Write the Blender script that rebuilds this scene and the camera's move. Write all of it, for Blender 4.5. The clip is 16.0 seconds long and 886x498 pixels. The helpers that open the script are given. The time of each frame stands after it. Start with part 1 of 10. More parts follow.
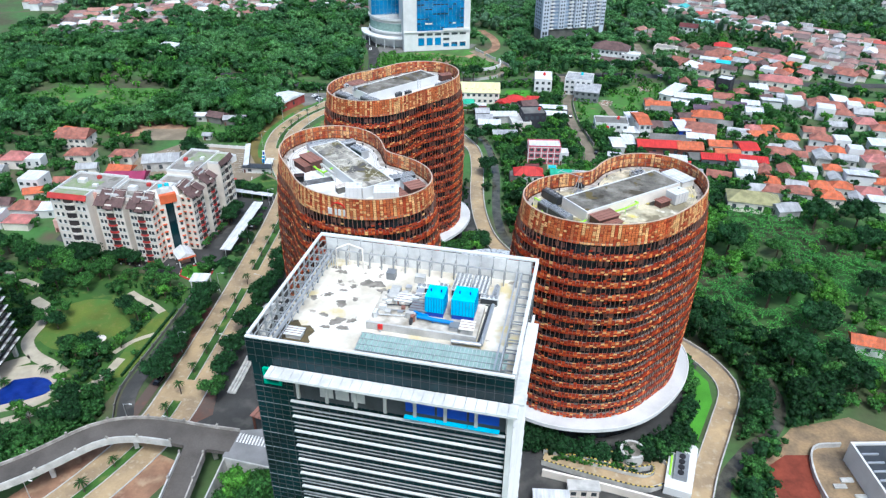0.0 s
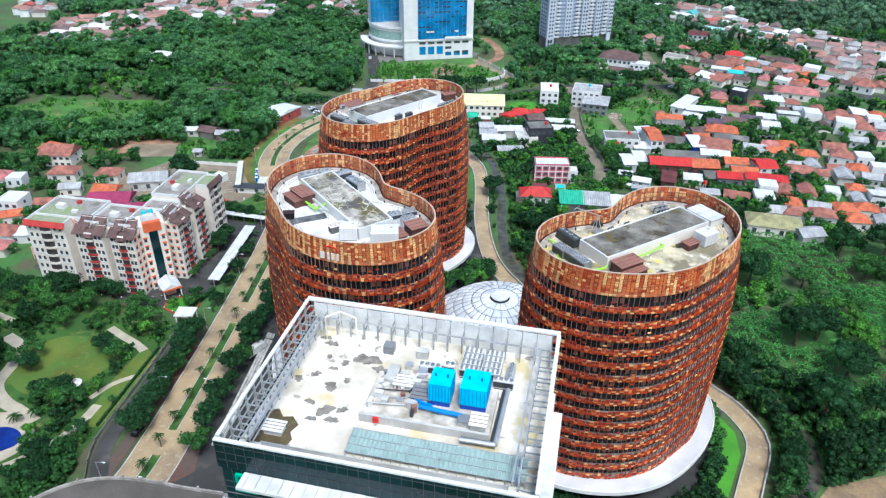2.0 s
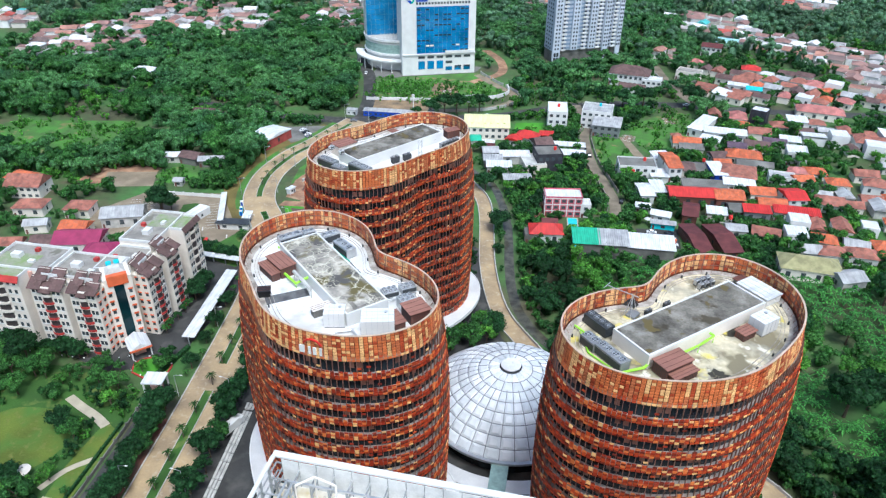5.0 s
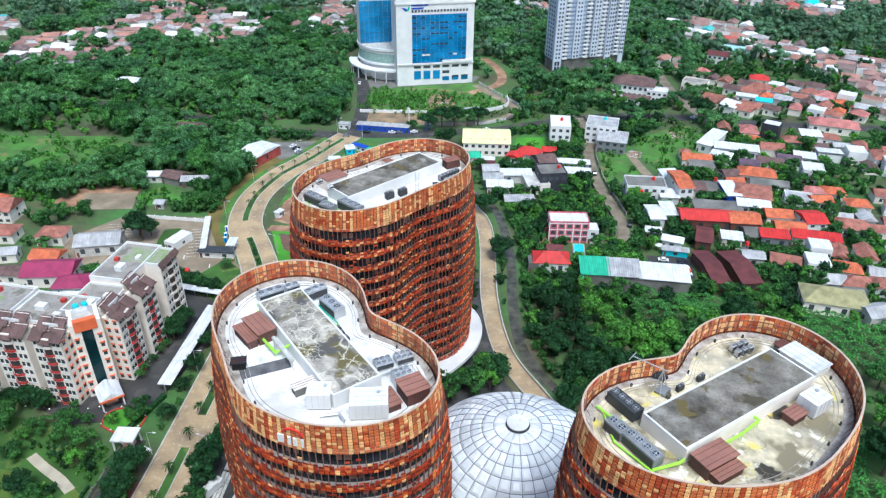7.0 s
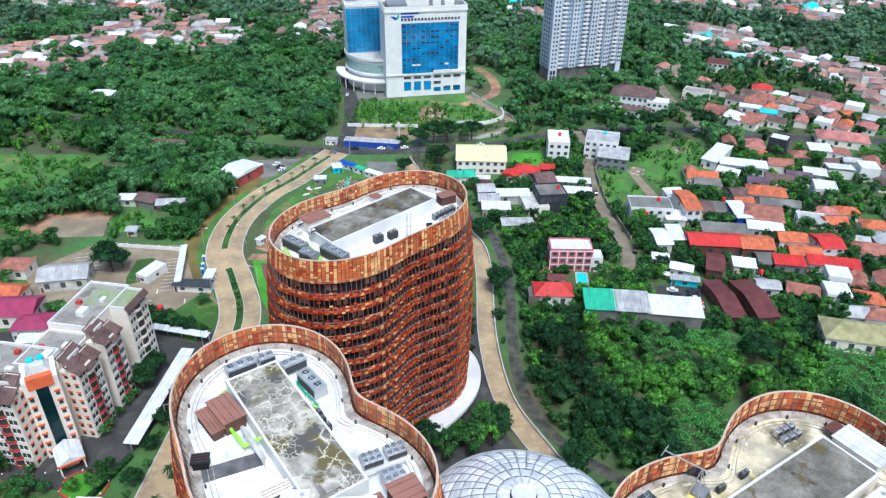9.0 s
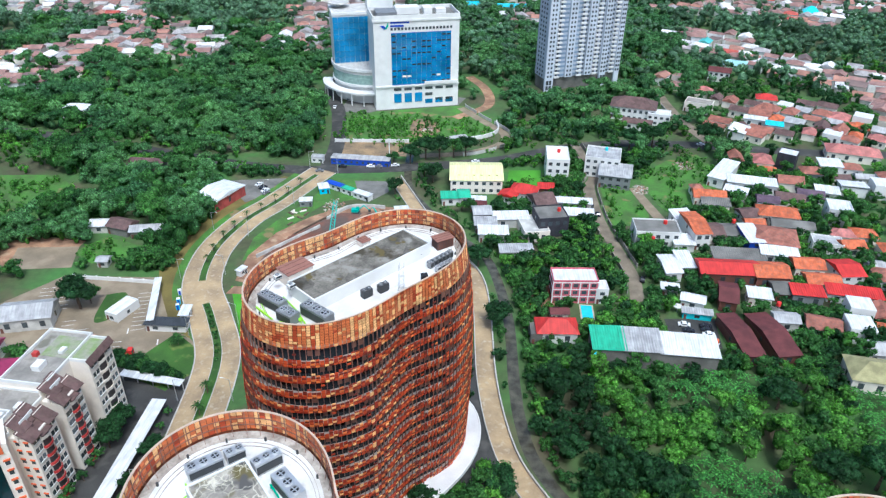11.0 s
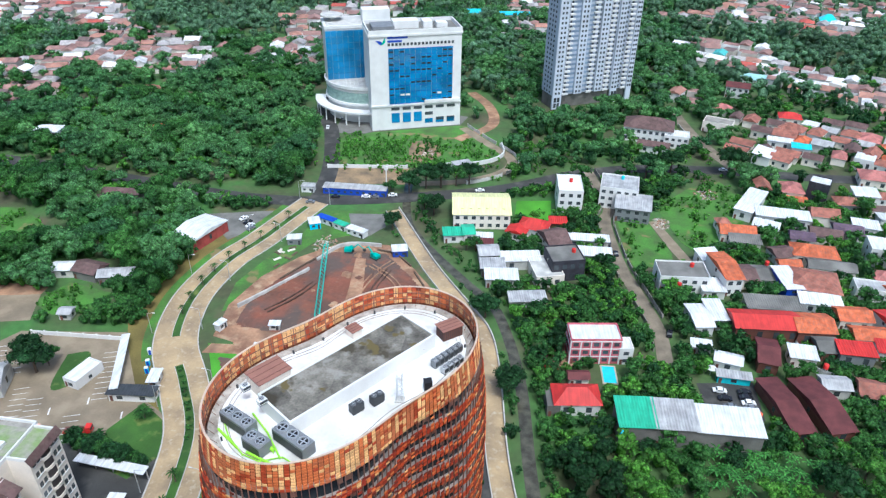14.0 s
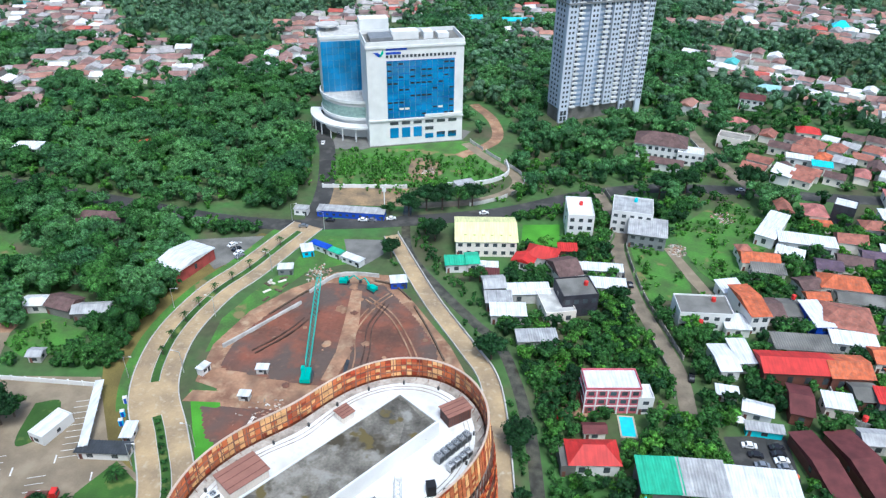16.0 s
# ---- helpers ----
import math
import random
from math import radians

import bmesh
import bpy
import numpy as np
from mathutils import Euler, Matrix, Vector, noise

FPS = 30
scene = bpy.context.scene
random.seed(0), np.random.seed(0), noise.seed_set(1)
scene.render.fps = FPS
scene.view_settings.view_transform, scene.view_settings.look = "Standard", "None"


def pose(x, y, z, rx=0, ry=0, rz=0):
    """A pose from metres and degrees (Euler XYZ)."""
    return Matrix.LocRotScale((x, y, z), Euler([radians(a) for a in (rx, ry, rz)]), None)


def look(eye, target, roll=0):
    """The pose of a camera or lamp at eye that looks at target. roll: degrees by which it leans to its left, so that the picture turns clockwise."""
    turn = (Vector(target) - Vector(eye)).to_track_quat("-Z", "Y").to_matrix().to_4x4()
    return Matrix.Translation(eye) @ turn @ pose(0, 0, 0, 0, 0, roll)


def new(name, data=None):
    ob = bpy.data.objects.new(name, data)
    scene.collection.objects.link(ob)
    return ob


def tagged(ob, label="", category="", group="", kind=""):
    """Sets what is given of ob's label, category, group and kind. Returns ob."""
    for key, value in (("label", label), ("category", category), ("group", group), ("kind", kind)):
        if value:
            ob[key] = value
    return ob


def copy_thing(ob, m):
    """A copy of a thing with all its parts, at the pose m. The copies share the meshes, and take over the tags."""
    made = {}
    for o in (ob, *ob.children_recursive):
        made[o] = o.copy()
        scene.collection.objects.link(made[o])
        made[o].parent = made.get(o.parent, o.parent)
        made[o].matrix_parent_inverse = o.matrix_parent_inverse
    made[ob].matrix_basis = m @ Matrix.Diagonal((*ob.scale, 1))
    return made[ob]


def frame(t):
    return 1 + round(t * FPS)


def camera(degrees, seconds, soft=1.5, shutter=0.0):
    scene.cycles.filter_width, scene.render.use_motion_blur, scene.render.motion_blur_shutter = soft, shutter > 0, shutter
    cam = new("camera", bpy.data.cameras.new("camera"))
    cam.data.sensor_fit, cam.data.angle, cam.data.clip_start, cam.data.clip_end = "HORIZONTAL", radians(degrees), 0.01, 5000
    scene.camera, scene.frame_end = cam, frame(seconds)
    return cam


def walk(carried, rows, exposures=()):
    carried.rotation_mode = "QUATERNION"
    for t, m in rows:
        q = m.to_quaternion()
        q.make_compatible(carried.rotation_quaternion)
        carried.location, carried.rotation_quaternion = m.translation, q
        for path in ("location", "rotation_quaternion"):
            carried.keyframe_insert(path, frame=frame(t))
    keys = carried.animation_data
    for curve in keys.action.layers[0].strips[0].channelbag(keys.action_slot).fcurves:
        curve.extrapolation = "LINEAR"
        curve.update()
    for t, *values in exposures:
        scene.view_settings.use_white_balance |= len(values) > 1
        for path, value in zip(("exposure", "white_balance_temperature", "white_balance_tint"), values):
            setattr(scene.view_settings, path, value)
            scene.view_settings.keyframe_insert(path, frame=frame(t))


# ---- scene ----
from math import cos, pi, sin

cam = camera(63.9, 16.0, soft=1.3)
METRES, EYE, TILT, LEAN, TURN = 181.8, 153.0, 0.0, 0.0, 10.4
ROWS = [
    (0.0, 0.0, 0.0, 0.0, 0.31, -31.34, -0.51),
    (0.5, -0.0013, 0.0281, -0.0002, 0.33, -31.32, -0.51),
    (1.0, -0.0026, 0.0572, -0.0002, 0.34, -31.31, -0.51),
    (1.5, -0.004, 0.0868, 0.0, 0.35, -31.3, -0.51),
    (2.0, -0.0055, 0.1169, 0.0001, 0.37, -31.28, -0.51),
    (2.5, -0.0071, 0.1474, 0.0001, 0.36, -31.26, -0.52),
    (3.0, -0.0083, 0.1779, 0.0005, 0.38, -31.26, -0.51),
    (3.5, -0.0097, 0.2089, 0.0005, 0.38, -31.25, -0.52),
    (4.0, -0.0111, 0.2397, 0.0008, 0.39, -31.24, -0.52),
    (4.5, -0.0125, 0.271, 0.0008, 0.37, -31.23, -0.52),
    (5.0, -0.0135, 0.3024, 0.0011, 0.25, -31.23, -0.52),
    (7.5, -0.0207, 0.4602, 0.0032, -0.27, -31.3, -0.58),
    (8.0, -0.0219, 0.4921, 0.0029, -0.48, -31.3, -0.59),
    (8.5, -0.0233, 0.524, 0.0032, -0.72, -31.31, -0.6),
    (9.0, -0.0246, 0.556, 0.0031, -0.96, -31.32, -0.61),
    (11.5, -0.03, 0.7134, 0.0023, -1.87, -31.33, -0.66),
    (12.0, -0.0307, 0.7452, 0.0023, -1.89, -31.35, -0.66),
    (12.5, -0.0312, 0.7771, 0.0021, -1.9, -31.36, -0.67),
    (13.0, -0.0316, 0.8087, 0.0024, -1.91, -31.38, -0.67),
    (13.5, -0.0322, 0.8405, 0.0023, -1.92, -31.38, -0.67),
    (14.0, -0.0326, 0.8724, 0.0019, -1.94, -31.39, -0.68),
    (14.5, -0.0328, 0.9041, 0.0022, -1.95, -31.4, -0.69),
    (15.0, -0.0329, 0.9358, 0.0018, -1.96, -31.4, -0.69),
    (15.5, -0.0337, 0.9676, 0.0012, -1.98, -31.4, -0.71),
    (16.0, -0.0337, 0.9993, 0.0009, -1.98, -31.4, -0.71),
]
walk(cam, [(t, pose(0, 0, EYE, TILT, LEAN, TURN) @ pose(METRES * x, METRES * y, METRES * z, 90 + pitch, roll, yaw)) for t, x, y, z, yaw, pitch, roll in ROWS], [(0.0, 0.48, 5600, 4), (16.0, 0.48, 5600, 4)])

# ---- world, sun ----
world = bpy.data.worlds.new("world")
scene.world = world
world.use_nodes = True
wn = world.node_tree
sky = wn.nodes.new("ShaderNodeTexSky")
sky.sky_type, sky.sun_disc = "NISHITA", False
sky.sun_elevation, sky.sun_rotation = radians(58), radians(150)
sky.air_density, sky.dust_density, sky.ozone_density = 1.0, 4.0, 1.0
wn.nodes["Background"].inputs[1].default_value = 0.15
wn.links.new(sky.outputs[0], wn.nodes["Background"].inputs[0])
sun_data = bpy.data.lights.new("sun", "SUN")
sun_data.energy, sun_data.angle, sun_data.color = 1.9, radians(15), (1.0, 0.985, 0.96)
sun_ob = new("sun", sun_data)
sun_ob.matrix_world = look((60, -110, 260), (0, 0, 0))


# ---- materials ----
def mat(name, col, rough=0.75, metal=0.0, var=0.3, scale=0.35, fine=4.0, bump=0.25, tint=None, island=0.0, spec=0.4, obj=0.0):
    """A surface with broad stains, fine grain and relief; island / obj: brightness change from piece to piece."""
    m = bpy.data.materials.new(name)
    m.use_nodes = True
    nt = m.node_tree
    b = nt.nodes["Principled BSDF"]
    b.inputs["Roughness"].default_value, b.inputs["Metallic"].default_value = rough, metal
    b.inputs["Specular IOR Level"].default_value = spec
    geo = nt.nodes.new("ShaderNodeNewGeometry")
    big, small = nt.nodes.new("ShaderNodeTexNoise"), nt.nodes.new("ShaderNodeTexNoise")
    big.inputs["Scale"].default_value, big.inputs["Detail"].default_value = scale, 6
    small.inputs["Scale"].default_value, small.inputs["Detail"].default_value = fine, 4
    for n in (big, small):
        nt.links.new(geo.outputs["Position"], n.inputs["Vector"])
    low = tint or tuple(c * (1 - var) for c in col)
    high = tuple(min(1, c * (1 + var * 0.55)) for c in col)
    ramp = nt.nodes.new("ShaderNodeValToRGB")
    ramp.color_ramp.elements[0].position, ramp.color_ramp.elements[1].position = 0.34, 0.66
    ramp.color_ramp.elements[0].color, ramp.color_ramp.elements[1].color = (*low, 1), (*high, 1)
    nt.links.new(big.outputs[0], ramp.inputs[0])
    grain = nt.nodes.new("ShaderNodeMapRange")
    grain.inputs["To Min"].default_value, grain.inputs["To Max"].default_value = 1 - var * 0.7, 1 + var * 0.7
    nt.links.new(small.outputs[0], grain.inputs["Value"])
    last = grain.outputs[0]
    if island or obj:
        spread = nt.nodes.new("ShaderNodeMapRange")
        amount = island or obj
        spread.inputs["To Min"].default_value, spread.inputs["To Max"].default_value = 1 - amount, 1 + amount
        src = geo.outputs["Random Per Island"] if island else nt.nodes.new("ShaderNodeObjectInfo").outputs["Random"]
        nt.links.new(src, spread.inputs["Value"])
        mul = nt.nodes.new("ShaderNodeMath")
        mul.operation = "MULTIPLY"
        nt.links.new(last, mul.inputs[0])
        nt.links.new(spread.outputs[0], mul.inputs[1])
        last = mul.outputs[0]
    sc = nt.nodes.new("ShaderNodeVectorMath")
    sc.operation = "SCALE"
    nt.links.new(ramp.outputs[0], sc.inputs[0])
    nt.links.new(last, sc.inputs["Scale"])
    nt.links.new(sc.outputs[0], b.inputs["Base Color"])
    if bump:
        bp = nt.nodes.new("ShaderNodeBump")
        bp.inputs["Strength"].default_value, bp.inputs["Distance"].default_value = bump, 0.08
        nt.links.new(small.outputs[0], bp.inputs["Height"])
        nt.links.new(bp.outputs[0], b.inputs["Normal"])
    return m


def palette_mat(name, cols, rough=0.6, by_object=False, grain=0.25, bump=0.2, scale=2.0):
    """Pieces of several fired or painted colours: each piece takes one of cols by chance."""
    m = mat(name, (0.5, 0.5, 0.5), rough, var=grain, scale=0.08, fine=scale, bump=bump)
    nt = m.node_tree
    ramp = nt.nodes.new("ShaderNodeValToRGB")
    ramp.color_ramp.interpolation = "CONSTANT"
    e = ramp.color_ramp.elements
    while len(e) < len(cols):
        e.new(0.5)
    total = sum(c[3] for c in cols)
    at = 0.0
    for el, c in zip(e, cols):
        el.position, el.color = at / total, (*c[:3], 1)
        at += c[3]
    src = nt.nodes.new("ShaderNodeObjectInfo").outputs["Random"] if by_object else nt.nodes.new("ShaderNodeNewGeometry").outputs["Random Per Island"]
    nt.links.new(src, ramp.inputs[0])
    mix = nt.nodes.new("ShaderNodeMix")
    mix.data_type, mix.blend_type = "RGBA", "MULTIPLY"
    mix.inputs[0].default_value = 1.0
    nt.links.new(ramp.outputs[0], mix.inputs[6])
    old = nt.nodes["Principled BSDF"].inputs["Base Color"].links[0].from_socket
    gain = nt.nodes.new("ShaderNodeVectorMath")
    gain.operation = "SCALE"
    gain.inputs["Scale"].default_value = 2.0
    nt.links.new(old, gain.inputs[0])
    nt.links.new(gain.outputs[0], mix.inputs[7])
    nt.links.new(mix.outputs[2], nt.nodes["Principled BSDF"].inputs["Base Color"])
    return m


def glass_mat(name, col, rough=0.08, metal=0.0, var=0.4, spec=0.6):
    """Coated facade glass, seen from outside over a dark interior."""
    return mat(name, col, rough, metal, var, 0.12, 1.2, 0.0, island=0.35, spec=spec)


TILES = ((0.15, 0.018, 0.008, 1.4), (0.29, 0.027, 0.008, 3.4), (0.44, 0.058, 0.012, 3.0), (0.64, 0.18, 0.045, 1.3), (0.78, 0.46, 0.18, 0.7))
M = {
    "tile": palette_mat("terracotta", TILES, 0.55),
    "crown_straw": mat("tile_straw", (0.78, 0.45, 0.19), 0.5, var=0.2, fine=3.0, island=0.16),
    "crown_orange": mat("tile_orange", (0.60, 0.16, 0.05), 0.5, var=0.2, fine=3.0, island=0.2),
    "crown_red": mat("tile_red", (0.40, 0.06, 0.02), 0.5, var=0.25, fine=3.0, island=0.4),
    "crown_brown": mat("tile_brown", (0.48, 0.14, 0.055), 0.5, var=0.2, fine=3.0, island=0.15),
    "fin": mat("rust_steel", (0.26, 0.13, 0.095), 0.5, 0.2, 0.3),
    "dark_glass": glass_mat("dark_glass", (0.02, 0.026, 0.032)),
    "slab": mat("slab_edge", (0.30, 0.26, 0.24), 0.8),
    "rim": mat("coping_metal", (0.66, 0.50, 0.38), 0.45, 0.3, 0.15),
    "deck_white": mat("white_deck", (0.75, 0.75, 0.74), 0.75, var=0.2, scale=0.12, fine=1.5),
    "deck_stained": mat("stained_deck", (0.68, 0.59, 0.40), 0.85, var=0.3, scale=0.16, fine=1.5, tint=(0.30, 0.28, 0.22)),
    "screed": mat("dark_screed", (0.165, 0.15, 0.125), 0.9, var=0.5, scale=0.3, fine=2.4, tint=(0.08, 0.072, 0.058)),
    "screed_cracked": mat("cracked_screed", (0.33, 0.30, 0.25), 0.9, var=0.4, scale=0.35, fine=2.2, tint=(0.15, 0.14, 0.125)),
    "white": mat("white_paint", (0.68, 0.68, 0.66), 0.6, var=0.08, scale=0.2),
    "cream": mat("cream_render", (0.76, 0.70, 0.62), 0.8, var=0.12, scale=0.2),
    "concrete": mat("concrete", (0.50, 0.49, 0.46), 0.85, var=0.25),
    "concrete_dark": mat("weathered_concrete", (0.17, 0.165, 0.15), 0.9, var=0.35, scale=0.15),
    "metal": mat("galvanised", (0.55, 0.56, 0.57), 0.4, 0.6, 0.15),
    "metal_dark": mat("dark_metal", (0.06, 0.065, 0.07), 0.5, 0.3, 0.2),
    "grey_unit": mat("grey_casing", (0.23, 0.24, 0.25), 0.5, 0.2, 0.15),
    "black": mat("black_plastic", (0.015, 0.015, 0.017), 0.6, var=0.2),
    "brown": mat("brown_cladding", (0.14, 0.055, 0.04), 0.6, var=0.2),
    "brown_roof": mat("brown_sheet", (0.28, 0.13, 0.095), 0.6, var=0.15),
    "lime": mat("lime_paint", (0.36, 0.78, 0.05), 0.5, var=0.1),
    "blue_box": mat("cooling_blue", (0.03, 0.55, 0.85), 0.45, var=0.15, scale=0.8),
    "blue_deep": mat("sign_blue", (0.01, 0.06, 0.42), 0.5, var=0.2),
    "blue_glass": glass_mat("blue_glass", (0.018, 0.19, 0.40), 0.1),
    "teal_glass": glass_mat("teal_glass", (0.005, 0.024, 0.03), 0.1, spec=0.3),
    "teal_panel": mat("teal_glass_roof", (0.30, 0.42, 0.38), 0.25, 0.0, 0.2, 0.6),
    "green_sign": mat("green_sign", (0.0, 0.42, 0.26), 0.4, var=0.1),
    "red": mat("red_paint", (0.62, 0.03, 0.025), 0.6, var=0.2),
    "orange": mat("orange_paint", (0.68, 0.14, 0.05), 0.7, var=0.15),
    "pink": mat("pink_render", (0.50, 0.10, 0.12), 0.8, var=0.15),
    "salmon": mat("salmon_render", (0.66, 0.40, 0.33), 0.8, var=0.15),
    "yellow_roof": mat("pale_yellow_sheet", (0.74, 0.72, 0.36), 0.6, var=0.08),
    "roof_red": mat("red_sheet", (0.52, 0.03, 0.025), 0.6, var=0.2, scale=0.3),
    "roof_orange": mat("clay_roof", (0.55, 0.13, 0.05), 0.8, var=0.3, scale=0.5, fine=5),
    "roof_rust": mat("old_clay_roof", (0.32, 0.12, 0.085), 0.85, var=0.35, scale=0.4, fine=5),
    "roof_brown": mat("brown_tile_roof", (0.12, 0.07, 0.065), 0.85, var=0.3, scale=0.5, fine=5),
    "roof_maroon": mat("maroon_roof", (0.115, 0.03, 0.03), 0.75, var=0.3, scale=0.3),
    "roof_grey": mat("grey_sheet", (0.40, 0.40, 0.40), 0.7, var=0.25, scale=0.3),
    "roof_white": mat("white_sheet", (0.66, 0.67, 0.68), 0.55, var=0.12, scale=0.3),
    "roof_green": mat("green_sheet", (0.05, 0.42, 0.25), 0.6, var=0.15),
    "roof_plum": mat("plum_sheet", (0.28, 0.03, 0.09), 0.6, var=0.2),
    "window": glass_mat("window_glass", (0.06, 0.072, 0.08), 0.12),
    "asphalt": mat("asphalt", (0.05, 0.049, 0.047), 0.9, var=0.3, scale=0.1, fine=3),
    "road_pale": mat("concrete_road", (0.40, 0.29, 0.16), 0.9, var=0.25, scale=0.09, fine=1.5, tint=(0.27, 0.20, 0.125)),
    "paving": mat("paving", (0.24, 0.19, 0.13), 0.9, var=0.25, scale=0.12, fine=2),
    "path": mat("cream_path", (0.44, 0.385, 0.29), 0.85, var=0.15, scale=0.3),
    "podium": mat("podium_slab", (0.62, 0.61, 0.60), 0.8, var=0.2, scale=0.1),
    "kerb": mat("kerb_stone", (0.46, 0.44, 0.41), 0.85, var=0.2),
    "marking": mat("road_marking", (0.70, 0.69, 0.66), 0.7, var=0.2),
    "soil": mat("red_soil", (0.19, 0.068, 0.042), 0.95, var=0.4, scale=0.07, fine=0.8, bump=0.8, tint=(0.10, 0.05, 0.035)),
    "soil_light": mat("clay_soil", (0.34, 0.195, 0.115), 0.95, var=0.4, scale=0.12, fine=1.0, bump=0.6, tint=(0.20, 0.105, 0.065)),
    "lawn": mat("lawn", (0.045, 0.112, 0.018), 0.95, var=0.35, scale=0.06, fine=2.5, bump=0.6),
    "lawn_bright": mat("turf", (0.075, 0.27, 0.02), 0.95, var=0.3, scale=0.08, fine=2.5, bump=0.4),
    "lawn_dry": mat("dry_lawn", (0.115, 0.155, 0.022), 0.95, var=0.35, scale=0.05, fine=2.0, bump=0.6),
    "verge": mat("verge_grass", (0.17, 0.135, 0.04), 0.95, var=0.4, scale=0.06, fine=2.0, bump=0.6),
    "hedge": mat("hedge_leaves", (0.035, 0.10, 0.018), 0.8, var=0.4, scale=0.5, fine=3, bump=0.9, island=0.35),
    "water": mat("murky_water", (0.085, 0.08, 0.058), 0.06, var=0.5, scale=0.3, bump=0.1),
    "pool": mat("pool_blue", (0.01, 0.03, 0.20), 0.08, var=0.25, bump=0.1),
    "pool_light": mat("pool_turquoise", (0.05, 0.55, 0.62), 0.1, var=0.15, bump=0.1),
    "bark": mat("bark", (0.12, 0.085, 0.06), 0.95, var=0.4, scale=1.5),
    "leaf_a": mat("leaf_mid", (0.075, 0.20, 0.046), 0.6, var=0.4, scale=0.07, fine=0.9, bump=0.0, island=0.45, tint=(0.032, 0.105, 0.032)),
    "leaf_b": mat("leaf_bright", (0.12, 0.305, 0.045), 0.6, var=0.4, scale=0.07, fine=0.9, bump=0.0, island=0.45, tint=(0.06, 0.17, 0.035)),
    "leaf_c": mat("leaf_dark", (0.030, 0.095, 0.032), 0.6, var=0.35, scale=0.05, fine=0.9, bump=0.0, island=0.45),
    "palm": mat("palm_leaf", (0.035, 0.10, 0.022), 0.55, var=0.3, scale=0.1, bump=0.0, island=0.4),
    "crane": mat("crane_teal", (0.02, 0.42, 0.34), 0.45, 0.1, 0.15),
    "dome": mat("dome_skin", (0.52, 0.54, 0.58), 0.35, 0.35, 0.2, 0.12, 1.5, 0.1, island=0.12),
    "dome_rib": mat("dome_rib", (0.20, 0.21, 0.23), 0.5, 0.3, 0.2),
    "tyre": mat("tyre", (0.02, 0.02, 0.02), 0.9, var=0.2),
    "car_white": mat("car_white", (0.78, 0.78, 0.78), 0.25, 0.0, 0.05, bump=0),
    "car_silver": mat("car_silver", (0.38, 0.39, 0.41), 0.25, 0.6, 0.05, bump=0),
    "car_black": mat("car_black", (0.02, 0.02, 0.025), 0.2, 0.0, 0.1, bump=0),
    "car_red": mat("car_red", (0.45, 0.03, 0.03), 0.25, 0.0, 0.1, bump=0),
    "deck_block": mat("bleached_deck", (0.74, 0.70, 0.61), 0.85, var=0.2, scale=0.14, fine=1.2, tint=(0.54, 0.48, 0.38)),
    "roof_old": mat("old_flat_roof", (0.30, 0.28, 0.25), 0.9, var=0.3, scale=0.2, fine=1.5, tint=(0.20, 0.185, 0.165)),
    "tower_grey": mat("grey_render", (0.38, 0.43, 0.51), 0.8, var=0.12, scale=0.1),
    "ground": mat("ground_green", (0.045, 0.125, 0.028), 0.95, var=0.5, scale=0.03, fine=0.35, bump=0.5, tint=(0.07, 0.072, 0.036)),
}


def add_cracks(m, scale, col, width, patch=0.2, low=-1.0, high=0.0):
    """Pale mended cracks in a cellular net."""
    nt = m.node_tree
    b = nt.nodes["Principled BSDF"]
    geo = nt.nodes.new("ShaderNodeNewGeometry")
    wob = nt.nodes.new("ShaderNodeTexNoise")
    wob.inputs["Scale"].default_value = 0.9
    push = nt.nodes.new("ShaderNodeVectorMath")
    push.operation = "MULTIPLY_ADD"
    push.inputs[1].default_value = (1.6, 1.6, 0.0)
    nt.links.new(geo.outputs["Position"], wob.inputs["Vector"])
    nt.links.new(wob.outputs["Color"], push.inputs[0])
    nt.links.new(geo.outputs["Position"], push.inputs[2])
    vor = nt.nodes.new("ShaderNodeTexVoronoi")
    vor.feature = "DISTANCE_TO_EDGE"
    vor.inputs["Scale"].default_value = scale
    nt.links.new(push.outputs[0], vor.inputs["Vector"])
    step = nt.nodes.new("ShaderNodeMapRange")
    step.inputs["From Min"].default_value, step.inputs["From Max"].default_value = 0.0, width
    step.inputs["To Min"].default_value, step.inputs["To Max"].default_value = 0.85, 0.0
    nt.links.new(vor.outputs["Distance"], step.inputs["Value"])
    where, gate, both = nt.nodes.new("ShaderNodeTexNoise"), nt.nodes.new("ShaderNodeMapRange"), nt.nodes.new("ShaderNodeMath")
    where.inputs["Scale"].default_value = patch
    gate.inputs["From Min"].default_value, gate.inputs["From Max"].default_value = low, high
    both.operation = "MULTIPLY"
    nt.links.new(geo.outputs["Position"], where.inputs["Vector"])
    nt.links.new(where.outputs[0], gate.inputs["Value"])
    nt.links.new(gate.outputs[0], both.inputs[0])
    nt.links.new(step.outputs[0], both.inputs[1])
    mix = nt.nodes.new("ShaderNodeMix")
    mix.data_type = "RGBA"
    mix.inputs[7].default_value = (*col, 1)
    nt.links.new(both.outputs[0], mix.inputs[0])
    nt.links.new(b.inputs["Base Color"].links[0].from_socket, mix.inputs[6])
    nt.links.new(mix.outputs[2], b.inputs["Base Color"])


